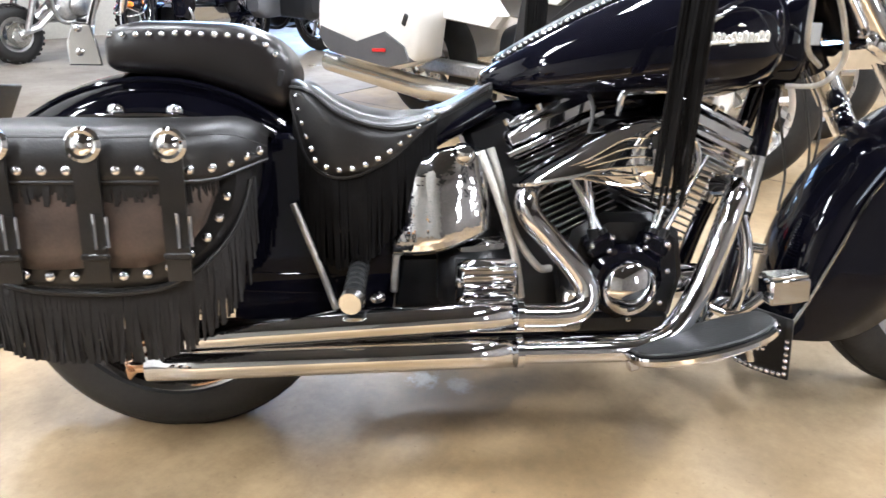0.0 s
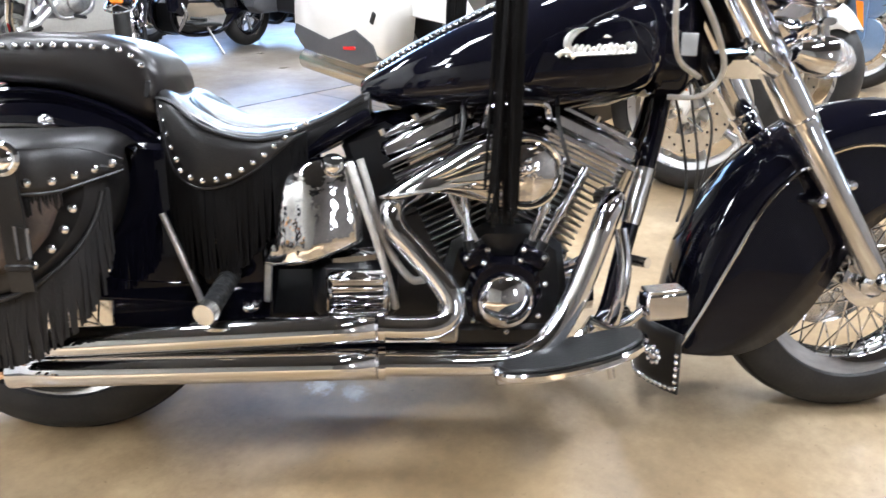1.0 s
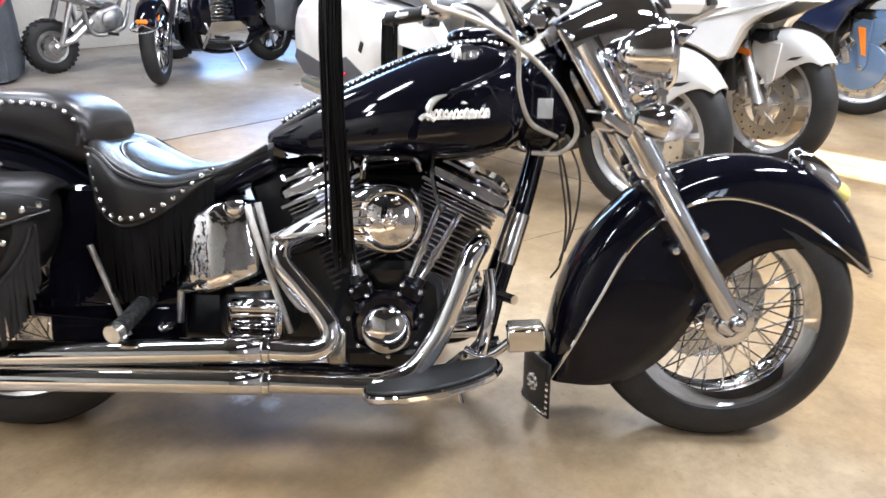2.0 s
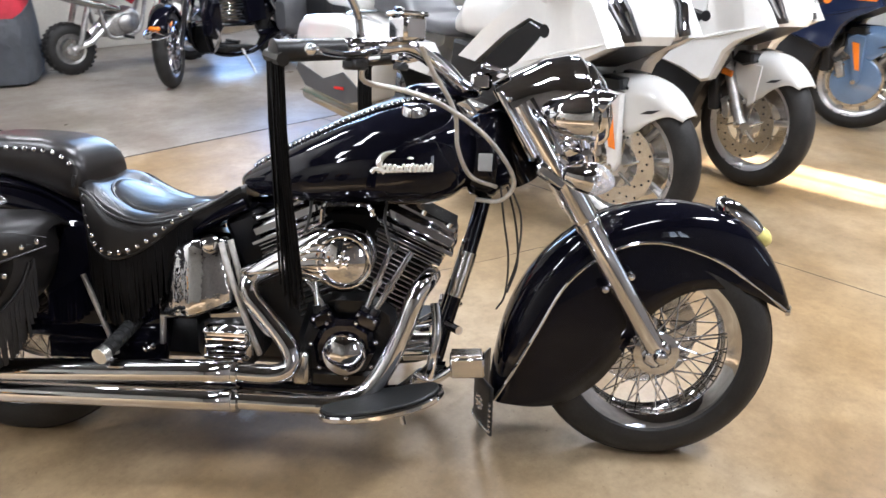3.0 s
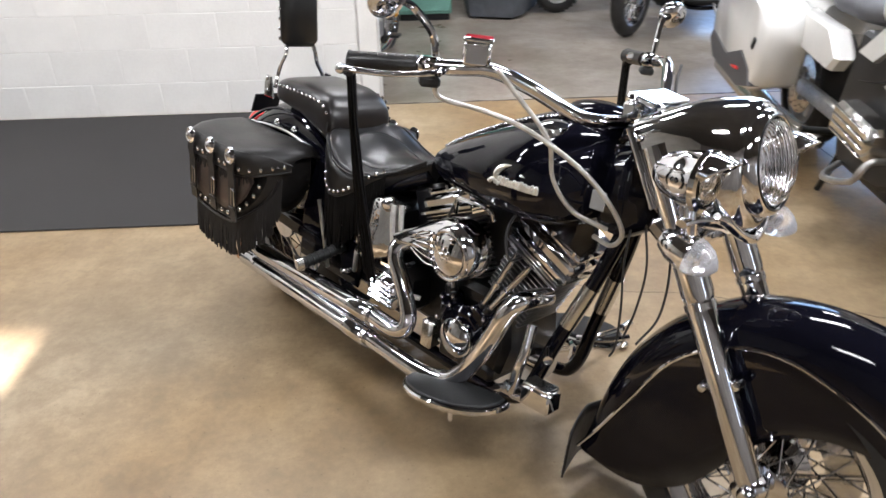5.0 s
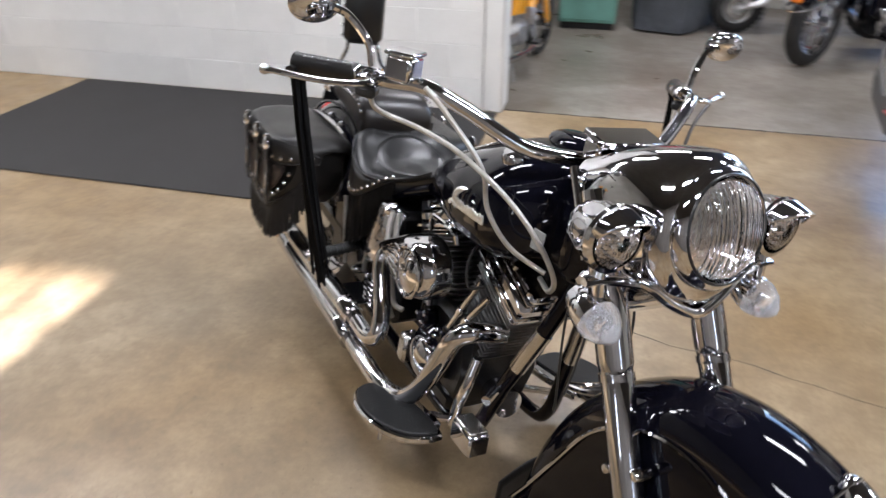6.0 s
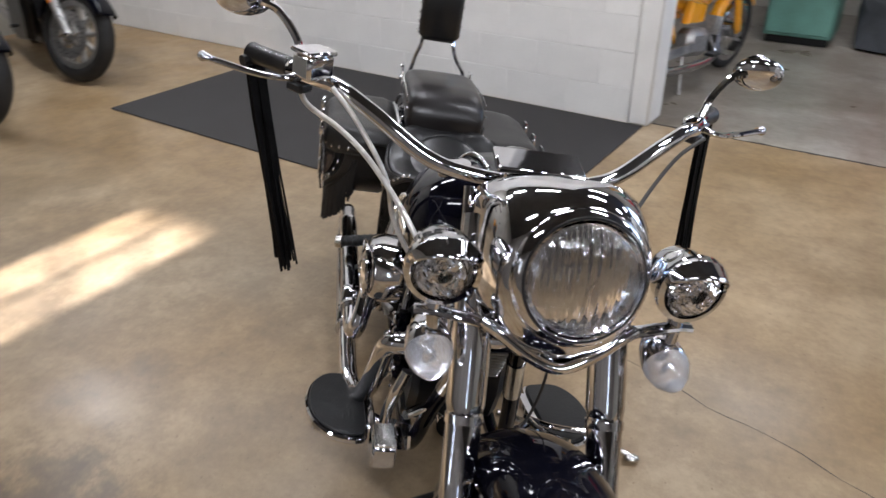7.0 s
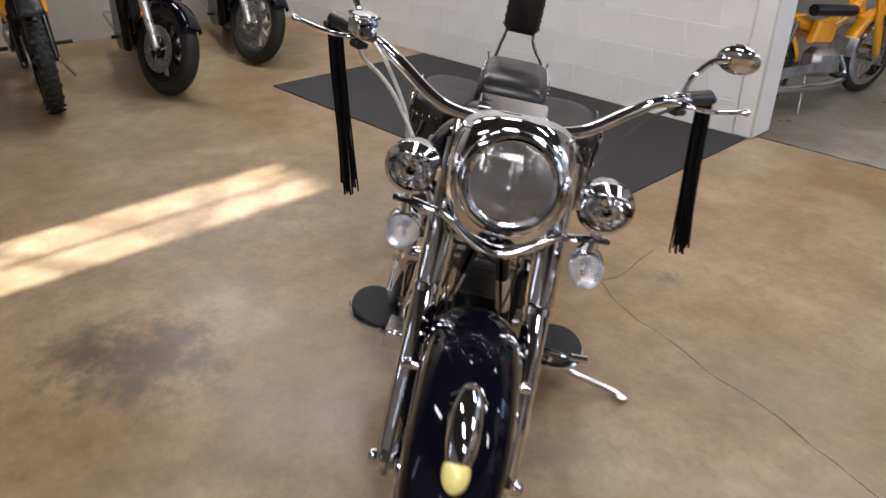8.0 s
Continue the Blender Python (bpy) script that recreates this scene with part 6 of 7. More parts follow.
        part("fork_arm", Shape().plate([(-0.13, 0.665), (-0.10, 0.715), (0.0, 0.712), (0.01, 0.670), (-0.05, 0.645)], sd * 0.05, sd * 0.125, bevel=0.012), BLACK_METAL, bike)
        # the side panel under the headlight, the slanting black vent behind it
        panel = [(0.10, 0.866), (0.02, 0.822), (-0.05, 0.785), (-0.11, 0.720), (-0.165, 0.575), (-0.21, 0.560), (-0.34, 0.610), (-0.52, 0.655), (-0.40, 0.730), (-0.25, 0.885), (-0.24, 1.12), (-0.12, 1.12), (0.0, 1.02)]
        sp = part("side_fairing", Shape().plate(panel, sd * 0.22, sd * 0.318, bevel=0.016), paint, bike, "angular painted side fairing", smooth=30)
        part("crease", Shape().plate([(0.07, 0.872), (-0.14, 0.800), (-0.36, 0.745), (-0.14, 0.822)], sd * 0.312, sd * 0.325, bevel=0.005), paint, sp)
        if stripe:
            part("side_stripe", Shape().plate([(0.06, 0.895), (0.06, 0.912), (-0.26, 0.912), (-0.26, 0.895)], sd * 0.316, sd * 0.322, bevel=0.002), stripe, sp, "narrow orange stripe")
        part("badge", Shape().lathe([(0.028, 0), (0.026, 0.004), (0.004, 0.005)], (-0.24, sd * 0.317, 0.885), (0, sd, 0), 20), accent, sp, "small dark round badge")
        part("vent", Shape().plate([(-0.72, 0.620), (-0.58, 0.650), (-0.40, 0.728), (-0.25, 0.885), (-0.34, 0.912), (-0.47, 0.835)], sd * 0.20, sd * 0.305, bevel=0.006), BLACK_METAL, sp, "black slanting vent")
        part("rear_shell", Shape().plate([(-0.36, 0.925), (-0.26, 0.90), (-0.25, 1.05), (-0.42, 1.00), (-0.66, 0.84), (-0.82, 0.70), (-0.70, 0.69), (-0.48, 0.85)], sd * 0.17, sd * 0.280, bevel=0.008), paint, bike, "painted upper shell", smooth=30)
        part("cowl", Shape().plate([(-0.16, 0.66), (-0.24, 0.52), (-0.28, 0.38), (-0.50, 0.26), (-0.85, 0.24), (-0.97, 0.45), (-0.92, 0.76), (-0.55, 0.75), (-0.30, 0.60)], sd * 0.10, sd * 0.235, bevel=0.02), PLASTIC, bike, "black engine cowl", smooth=30)
        eng = part("engine_head", Shape().box((-0.62, sd * 0.285, 0.46), (0.32, 0.11, 0.13), (0, 4, 0), 0.022), STEEL, bike, "bright cylinder head cover")
        for k in range(4):
            part("rib", Shape().box((-0.62, sd * 0.342, 0.415 + 0.03 * k), (0.27, 0.010, 0.009), (0, 4, 0), 0.003), CHROME, eng)
        part("crash_bar", Shape().tube(spline([(-0.45, sd * 0.20, 0.40), (-0.40, sd * 0.34, 0.42), (-0.42, sd * 0.38, 0.34), (-0.62, sd * 0.38, 0.27), (-0.80, sd * 0.24, 0.25)], 5), 0.013, 8), OLD_STEEL, bike, "grey crash bar")
        part("footrest", Shape().rod((-0.95, sd * 0.22, 0.33), (-0.95, sd * 0.36, 0.34), 0.016), BOARD_RUBBER, bike)
        part("tail_panel", Shape().plate([(-1.00, 0.62), (-1.10, 0.72), (-1.45, 0.74), (-1.60, 0.70), (-1.40, 0.58), (-1.05, 0.56)], sd * 0.18, sd * 0.27, bevel=0.02), paint, bike, "painted tail panel", smooth=30)
        part("silencer", Shape().tube([(-1.05, sd * 0.22, 0.24), (-1.25, sd * 0.27, 0.235), (-1.45, sd * 0.30, 0.235), (-2.18, sd * 0.33, 0.290)], [0.030, 0.048, 0.060, 0.058], 18), STEEL, bike, "satin steel silencer")
        if bags:
            shell = [(-1.38, 0.40), (-1.36, 0.66), (-1.50, 0.78), (-1.95, 0.78), (-2.10, 0.70), (-2.13, 0.46), (-2.03, 0.36), (-1.55, 0.33)]
            bg = part("hard_case", Shape().plate([tuple(p) for p in resample(spline(shell + shell[:1], 3), 36)[:-1]], sd * 0.22, sd * 0.45, bevel=0.03), paint, bike, "hard side case", smooth=50)
            low = [(-1.40, 0.385), (-1.44, 0.455), (-1.58, 0.515), (-1.80, 0.445), (-2.09, 0.500), (-2.115, 0.45), (-2.02, 0.370), (-1.56, 0.340)]
            part("lower_panel", Shape().plate(low, sd * 0.40, sd * 0.456, bevel=0.006), GREY_PLASTIC, bg, "dark lower panel")
            part("reflector", Shape().box((-1.62, sd * 0.459, 0.420), (0.10, 0.008, 0.018), (0, -6, 0), 0.003), RED_LENS, bg, "red reflector")
            part("latch", Shape().box((-1.44, sd * 0.452, 0.58), (0.030, 0.012, 0.060), (0, 25, 0), 0.006), PLASTIC, bg)
        part("mirror", Shape().ball((-0.20, sd * 0.40, 1.10), (0.10, 0.07, 0.06), 18, 10), paint, bike, "painted mirror housing")
        # headlight: a dark strip on the front quarter of the nose
        strip = []
        for z in np.linspace(0.875, 1.18, 9):
            q = fairing_line(z)
            strip.append([(x0 + (x1 - x0) * f + 0.010, sd * (y0 + (y1 - y0) * f + 0.006), z) for f in (0.05, 0.35, 0.65, 0.95) for (x0, y0), (x1, y1) in [(q[2], q[3])]])
        hl = part("headlight", Shape().loft(strip, closed=False), PLASTIC, bike, "long dark headlight unit with bright lamps", solid=0.008, smooth=30)
        for f in (0.30, 0.62):
            line = []
            for z in np.linspace(0.90, 1.11, 6):
                (x0, y0), (x1, y1) = fairing_line(z)[2:4]
                line.append((x0 + (x1 - x0) * f + 0.017, sd * (y0 + (y1 - y0) * f + 0.012), z))
            part("lamp", Shape().tube(line, [0.004, 0.010, 0.012, 0.012, 0.010, 0.004], 8), CHROME, hl, "bright lamp strip")
    loops = []
    for z in (0.855, 0.89, 0.99, 1.06, 1.11, 1.17, 1.23, 1.29, 1.35):
        q = fairing_line(z)
        loops.append([(x, y, z) for x, y in q] + [(x, -y, z) for x, y in q[:0:-1]])
    part("nose", Shape().loft(loops), paint, bike, "painted nose fairing", smooth=24)
    chin = []
    for z, k, back in ((0.735, 0.62, -0.16), (0.775, 0.80, -0.08), (0.830, 0.94, -0.01), (0.858, 0.97, 0.0)):
        q = fairing_line(max(z, 0.81))
        chin.append([(x * k + back, y * k, z) for x, y in q] + [(x * k + back, -y * k, z) for x, y in q[:0:-1]])
    part("chin", Shape().loft(chin), PLASTIC, bike, "black chin under the fairing", smooth=30)
    part("windscreen", Shape().loft([[(-0.10 - 0.34 * f, w * (0.25 - 0.04 * f), 1.33 + 0.30 * f - 0.05 * w * w) for w in np.linspace(-1, 1, 9)] for f in np.linspace(0, 1, 5)], closed=False), CLEAR, bike, "clear windscreen", solid=0.004).visible_shadow = False
    part("radiator", Shape().box((-0.22, 0, 0.52), (0.06, 0.30, 0.26), (0, -10, 0), 0.01), PLASTIC, bike)
    part("engine", round_box([(-0.40, 0.15, 0.20, 0.60), (-0.55, 0.20, 0.16, 0.66), (-0.95, 0.20, 0.16, 0.62), (-1.10, 0.14, 0.22, 0.56)]), BLACK_METAL, bike, "dark engine block")
    part("tank", round_box([(-0.50, 0.10, 0.86, 1.02), (-0.62, 0.19, 0.78, 1.05), (-0.88, 0.20, 0.76, 1.00), (-1.02, 0.13, 0.76, 0.88)], power=0.7), paint, bike, "painted tank cover", smooth=60)
    part("seat", round_box([(-0.98, 0.10, 0.74, 0.84), (-1.10, 0.17, 0.74, 0.83), (-1.32, 0.18, 0.74, 0.84), (-1.42, 0.17, 0.76, 0.94), (-1.62, 0.17, 0.78, 0.95), (-1.74, 0.14, 0.80, 0.92)], power=0.6), GREY_PLASTIC, bike, "stepped charcoal seat", smooth=60)
    if bags:
        trunk = part("top_trunk", round_box([(-1.72, 0.20, 0.84, 1.10), (-1.78, 0.26, 0.80, 1.16), (-2.10, 0.26, 0.80, 1.14), (-2.20, 0.20, 0.86, 1.06)], power=0.4), paint, bike, "painted top trunk", smooth=50)
        part("backrest", Shape().box((-1.70, 0, 1.04), (0.06, 0.34, 0.24), (0, -10, 0), 0.03), GREY_PLASTIC, trunk, "charcoal backrest pad")
        part("trunk_lamp", Shape().box((-2.19, 0, 0.96), (0.03, 0.34, 0.04), None, 0.01), RED_LENS, trunk)
    part("tail", round_box([(-1.45, 0.16, 0.62, 0.76), (-1.80, 0.20, 0.58, 0.80), (-2.05, 0.15, 0.60, 0.78), (-2.15, 0.10, 0.64, 0.74)]), paint, bike, "painted tail", smooth=60)
    part("tail_lamp", Shape().box((-2.14, 0, 0.69), (0.03, 0.16, 0.05), None, 0.010), RED_LENS, bike, "red tail lamp")
    part("handlebar", Shape().tube(spline([(-0.70, -0.38, 1.06), (-0.58, -0.25, 1.08), (-0.50, 0, 1.10), (-0.58, 0.25, 1.08), (-0.70, 0.38, 1.06)], 5), 0.014, 10), BLACK_METAL, bike)
    part("swing_arm", Shape().box((-1.40, -0.10, 0.32), (0.50, 0.05, 0.08), None, 0.015), OLD_STEEL, bike)
    part("centre_stand", Shape().tube([(-1.0, -0.14, 0.22), (-1.06, -0.17, 0.01)], 0.014, 8), BLACK_METAL, bike)
    if steer:
        turn_steering(bike, -0.15, steer, ("fork_leg", "front_wheel", "front_fender", "fork_arm", "brake_hose"))
    return bike


def plain_bike(m, name, label, tank_mat, frame_mat, fender_mat, base=1.55, r_front=0.31, r_rear=0.30, wire=False, knobs=0, vtwin=True, bars=0.92, seat_z=0.70, long_forks=0.12,
               bags=None, bright=True, group="", plastics=None, half=0.055, head=True, steer=0.0, dressed=False, wheel_mat=None, fork_mat=None, twin_discs=False, guards=None, faired=False):
    """A parked motorcycle with fork, tank, engine, seat and exhaust."""
    bike = thing(name, m, label, "motorcycle", group)
    shine = CHROME if bright else OLD_STEEL
    rim_f, rim_r = r_front - 0.085, r_rear - 0.085
    cast_wheel(bike, 0, r_front, r_front, rim_f, half, "front_wheel", 12 if wire else 9, wheel_mat or shine, (-1, 1) if twin_discs else (-1,), wire, knobs, OLD_STEEL if fork_mat else None)
    cast_wheel(bike, -base, r_rear, r_rear, rim_r, half * 1.15, "rear_wheel", 12 if wire else 9, wheel_mat or shine, (-1,), wire, knobs)
    top = (-0.36 - long_forks, 0.80 + (bars - 0.92))
    for sd in (-1, 1):
        leg = part("fork_leg", Shape().tube([(0.0, sd * 0.085, r_front), (top[0] * 0.5, sd * 0.09, (r_front + top[1]) / 2), (top[0], sd * 0.09, top[1])], [0.026, 0.030, 0.038 if dressed else 0.022], 12), fork_mat or shine, bike, "fork leg")
        if fork_mat:
            part("reflector", Shape().box((top[0] * 0.42, sd * 0.125, r_front + (top[1] - r_front) * 0.42), (0.020, 0.012, 0.045), (0, -30, 0), 0.003), AMBER, leg, "amber reflector")
        if guards:
            part("fork_guard", Shape().plate([(top[0] * 0.50 + 0.05, 0.60), (top[0] * 0.50 - 0.03, 0.62), (top[0] - 0.03, top[1] + 0.02), (top[0] + 0.06, top[1] + 0.02)], sd * 0.085, sd * 0.135, bevel=0.012), guards, leg, "yellow fork guard")
        part("axle_end", Shape().dome((0, sd * 0.10, r_front), (0, sd, 0), 0.018, 0.012), shine, leg)
        part("mirror", Shape().ball((top[0] - 0.08, sd * 0.36, bars + 0.26), (0.06, 0.02, 0.04), 14, 8), BLACK_METAL, bike)
        part("mirror_stem", Shape().tube([(top[0] - 0.10, sd * 0.28, bars + 0.09), (top[0] - 0.08, sd * 0.36, bars + 0.24)], 0.006, 6), BLACK_METAL, bike)
        part("turn_signal", Shape().ball((top[0] + 0.12, sd * 0.19, top[1] - 0.10), (0.030, 0.030, 0.030), 12, 8), AMBER, bike, "amber turn signal")
        part("frame_tube", Shape().tube(spline([(top[0] - 0.02, sd * 0.03, top[1] - 0.10), (-0.50, sd * 0.10, 0.42), (-0.58, sd * 0.11, 0.32 if plastics else 0.20), (-0.82 if plastics else -1.0, sd * 0.11, 0.30 if plastics else 0.17), (-0.88, sd * 0.10, 0.60) if plastics else (-base + 0.20, sd * 0.12, 0.32)], 5), 0.017, 10), frame_mat, bike, "frame tube")
        part("seat_rail", Shape().tube([(top[0] - 0.05, sd * 0.03, top[1] - 0.06), (-0.95, sd * 0.09, seat_z - 0.08), (-base - 0.10, sd * 0.10, seat_z - 0.06)], 0.015, 8), frame_mat, bike)
        part("shock", Shape().tube([(-base + 0.04, sd * 0.13, r_rear + 0.03), (-base + 0.22, sd * 0.12, seat_z - 0.06)], 0.022, 10), shine, bike, "rear shock")
        part("foot_peg", Shape().rod((-0.70, sd * 0.14, 0.30), (-0.70, sd * 0.28, 0.30), 0.014), BOARD_RUBBER, bike)
        part("rear_signal", Shape().ball((-base - 0.28, sd * 0.17, seat_z - 0.05), (0.028, 0.028, 0.028), 12, 8), AMBER, bike, "amber turn signal")
        if bags:
            part("side_bag", round_box([(-base - 0.32, 0.07, 0.36, 0.62), (-base - 0.26, 0.10, 0.30, 0.68), (-base + 0.16, 0.10, 0.30, 0.68), (-base + 0.24, 0.06, 0.36, 0.60)]), bags, bike, "rounded hard side bag").location = (0, sd * 0.27, 0)
    if head:
        part("headlamp", Shape().lathe([(0.02, -0.09), (0.07, -0.06), (0.085, -0.01), (0.09, 0.02), (0.07, 0.03), (0.004, 0.04)], (top[0] + 0.13, 0, top[1] - 0.02), (1, 0, -0.05), 24), shine, bike, "round headlamp")
    fo = [(0.0 + (r_front + 0.03) * math.cos(radians(a)), r_front + (r_front + 0.03) * math.sin(radians(a))) for a in np.linspace(30, 170, 18)]
    fl_ = [(0.0 + (r_front - 0.03) * math.cos(radians(a)), r_front + (r_front - 0.03) * math.sin(radians(a))) for a in np.linspace(30, 170, 18)]
    if knobs and plastics:
        fo = [(x - 0.04, z + 0.14) for x, z in fo]
        fl_ = [(x - 0.04, z + 0.17) for x, z in fl_]
    fen = part("front_fender", fender_skin(fo, fl_, [0.07] * 18), fender_mat, bike, "front fender", solid=0.004)
    if vtwin:
        part("fender_reflector", Shape().box((0.12, -0.074, r_front + 0.20), (0.06, 0.010, 0.028), (0, 20, 0), 0.006), AMBER, fen, "amber fender reflector")
        part("fender_reflector", Shape().box((0.12, 0.074, r_front + 0.20), (0.06, 0.010, 0.028), (0, 20, 0), 0.006), AMBER, fen, "amber fender reflector")
        part("fender_tip", Shape().tube([(fo[0][0] + 0.01, w * 0.07, fo[0][1] - 0.03 * abs(w)) for w in np.linspace(-1, 1, 7)], 0.008, 6), shine, fen)
    ro = [(-base + (r_rear + 0.04) * math.cos(radians(a)), r_rear + 0.02 + (r_rear + 0.04) * math.sin(radians(a))) for a in np.linspace(40, 185, 18)]
    rl = [(-base + (r_rear - 0.06) * math.cos(radians(a)), r_rear + 0.02 + (r_rear - 0.06) * math.sin(radians(a))) for a in np.linspace(40, 185, 18)]
    if plastics:
        tail = [[(x, w * hw, z - 0.02 * w * w) for w in np.linspace(-1, 1, 7)] for x, hw, z in ((-0.90, 0.05, seat_z - 0.06), (-base, 0.09, seat_z + 0.01), (-base - 0.20, 0.085, seat_z + 0.06), (-base - 0.36, 0.05, seat_z + 0.10))]
        part("rear_fender", Shape().loft(tail, closed=False), fender_mat, bike, "raised plastic rear fender", solid=0.005)
        part("silencer", Shape().tube([(-0.70, -0.11, 0.52), (-0.95, -0.13, 0.58), (-base - 0.05, -0.13, 0.66)], [0.020, 0.035, 0.038], 12), STEEL, bike, "short raised silencer")
    else:
        part("rear_fender", fender_skin(ro, rl, [0.085] * 18), fender_mat, bike, "rear fender", solid=0.004)
    if dressed:
        for sd in (-1, 1):
            part("leg_shield", Shape().plate([(-0.47, 0.34), (-0.40, 0.38), (-0.39, 0.56), (-0.44, 0.66), (-0.52, 0.66), (-0.54, 0.42)], sd * 0.17, sd * 0.30, bevel=0.03), BLACK_PAINT, bike, "gloss black leg shield")
            part("floor_board", Shape().box((-0.66, sd * 0.29, 0.27), (0.30, 0.11, 0.025), (0, -5, 0), 0.008), BOARD_RUBBER, bike, "black footboard")
            part("tank_side", Shape().ball((-0.74, sd * 0.12, 0.80), (0.24, 0.09, 0.12), 20, 10), tank_mat, bike, "rounded half of the tank")
            part("side_panel", Shape().plate([(-0.92, 0.42), (-0.90, 0.68), (-1.12, 0.70), (-1.16, 0.44)], sd * 0.12, sd * 0.17, bevel=0.02), BLACK_PAINT, bike, "black side panel")
            part("passing_lamp", Shape().lathe([(0.01, -0.06), (0.05, -0.03), (0.058, 0.01), (0.045, 0.02), (0.004, 0.024)], (top[0] + 0.15, sd * 0.20, top[1] - 0.06), (1, 0, 0), 20), CHROME, bike, "chrome passing lamp")
            for k in range(7):
                part("cooling_fin", Shape().box((-0.80, sd * 0.09, 0.46 + 0.028 * k), (0.30 - 0.01 * k, 0.05, 0.010), None, 0.002), CHROME, bike)
            part("case_cover", Shape().plate([(-0.52, 0.26), (-0.50, 0.38), (-0.60, 0.44), (-0.98, 0.42), (-1.04, 0.30), (-0.98, 0.22)], sd * 0.14, sd * 0.20, bevel=0.03), CHROME, bike, "polished engine case cover")
        part("fender_lamp", Shape().box((r_front + 0.005, 0, r_front + 0.19), (0.035, 0.085, 0.035), (0, 35, 0), 0.012), AMBER, fen, "amber fender lamp")
        part("bumper_rail", Shape().tube(spline([(0.02, -0.085, r_front + 0.20), (r_front - 0.02, -0.09, r_front + 0.14), (r_front + 0.055, 0, r_front + 0.12), (r_front - 0.02, 0.09, r_front + 0.14), (0.02, 0.085, r_front + 0.20)], 5), 0.008, 8), CHROME, fen, "chrome fender rail")
        part("fork_panel", Shape().box((top[0] + 0.10, 0, top[1] - 0.22), (0.02, 0.22, 0.26), (0, -28, 0), 0.01), STEEL, bike, "bright fork panel")
    part("handlebar", Shape().tube(spline([(top[0] - 0.22, -0.38, bars + 0.08), (top[0] - 0.10, -0.26, bars + 0.10), (top[0] - 0.02, -0.08, bars), (top[0] - 0.02, 0.08, bars), (top[0] - 0.10, 0.26, bars + 0.10), (top[0] - 0.22, 0.38, bars + 0.08)], 5), 0.013, 10), shine, bike, "handlebar")
    part("tank", round_box([(-0.48, 0.05, 0.70, 0.80), (-0.55, 0.13, 0.66, 0.84), (-0.75, 0.14, 0.64, 0.84), (-0.92, 0.09, 0.64, 0.76), (-1.00, 0.04, 0.66, 0.72)], power=0.8), tank_mat, bike, "fuel tank", smooth=60).location = (0, 0, seat_z - 0.70)
    part("seat", round_box([(-0.92, 0.07, seat_z - 0.06, seat_z + 0.02), (-1.10, 0.15, seat_z - 0.08, seat_z), (-1.30, 0.15, seat_z - 0.06, seat_z + 0.06), (-base - 0.12, 0.10, seat_z, seat_z + 0.07)], power=0.6), SEAT_LEATHER, bike, "black seat", smooth=60)
    part("crankcase", round_box([(-0.52, 0.08, 0.34, 0.48), (-0.58, 0.11, 0.30, 0.54), (-0.74, 0.11, 0.28, 0.50), (-0.82, 0.07, 0.32, 0.44)] if plastics else [(-0.55, 0.10, 0.20, 0.42), (-0.65, 0.14, 0.17, 0.46), (-0.95, 0.15, 0.17, 0.44), (-1.10, 0.10, 0.22, 0.40)]), OLD_STEEL if plastics else BLACK_METAL, bike, "engine case", smooth=60)
    part("engine_cover", Shape().lathe([(0.075, 0), (0.07, 0.02), (0.04, 0.035), (0.004, 0.04)], (-0.66 if plastics else -0.80, -0.11 if plastics else -0.14, 0.40 if plastics else 0.30), (0, -1, 0), 28), shine, bike, "round engine cover")
    part("engine_cover", Shape().lathe([(0.085, 0), (0.08, 0.02), (0.05, 0.035), (0.004, 0.04)], (-0.66 if plastics else -0.86, 0.11 if plastics else 0.14, 0.40 if plastics else 0.30), (0, 1, 0), 28), shine, bike, "round engine cover")
    for sg in ((-1, 1) if vtwin else (0.4,)):
        t_ = radians(23) * sg
        for k in range(9):
            f = 0.13 + 0.022 * k
            part("cooling_fin", Shape().box((-0.80 + math.sin(t_) * f * 1.1, 0, 0.34 + math.cos(t_) * f), (0.13, 0.15, 0.009), (0, math.degrees(t_), 0), 0.002), FIN_METAL if bright else OLD_STEEL, bike)
        f = 0.35
        part("rocker_box", Shape().box((-0.80 + math.sin(t_) * f * 1.1, 0, 0.34 + math.cos(t_) * f), (0.15, 0.15, 0.05), (0, math.degrees(t_), 0), 0.012), shine, bike)
    for k in range(2 if vtwin else 0 if plastics else 1):
        part("exhaust", Shape().tube(spline([(-0.62, -0.10, 0.56), (-0.54, -0.16, 0.46), (-0.60, -0.18, 0.30 - 0.05 * k), (-0.85, -0.19, 0.22 - 0.05 * k + 0.05), (-base - 0.15, -0.20, 0.27 - 0.06 * k + 0.05)], 6), [0.021] * 14 + [0.032] * 11, 14), shine, bike, "exhaust pipe")
    if plastics:
        for sd in (-1, 1):
            part("swing_arm", Shape().tube([(-base, sd * 0.075, r_rear), (-base + 0.16, sd * 0.08, r_rear + 0.05), (-0.80, sd * 0.07, 0.40)], [0.022, 0.030, 0.030], 8), SILVER_PAINT, bike, "alloy swing arm")
    else:
        part("swing_arm", Shape().box((-base + 0.28, 0, 0.32), (0.50, 0.22, 0.05), None, 0.015), frame_mat, bike)
    if faired:
        nose = part("nose_fairing", round_box([(-0.10, 0.05, 0.80, 0.92), (-0.14, 0.14, 0.72, 1.02), (-0.26, 0.21, 0.64, 1.10), (-0.48, 0.23, 0.56, 1.08), (-0.70, 0.19, 0.60, 0.95)], power=0.7), tank_mat, bike, "gloss black nose fairing", smooth=60)
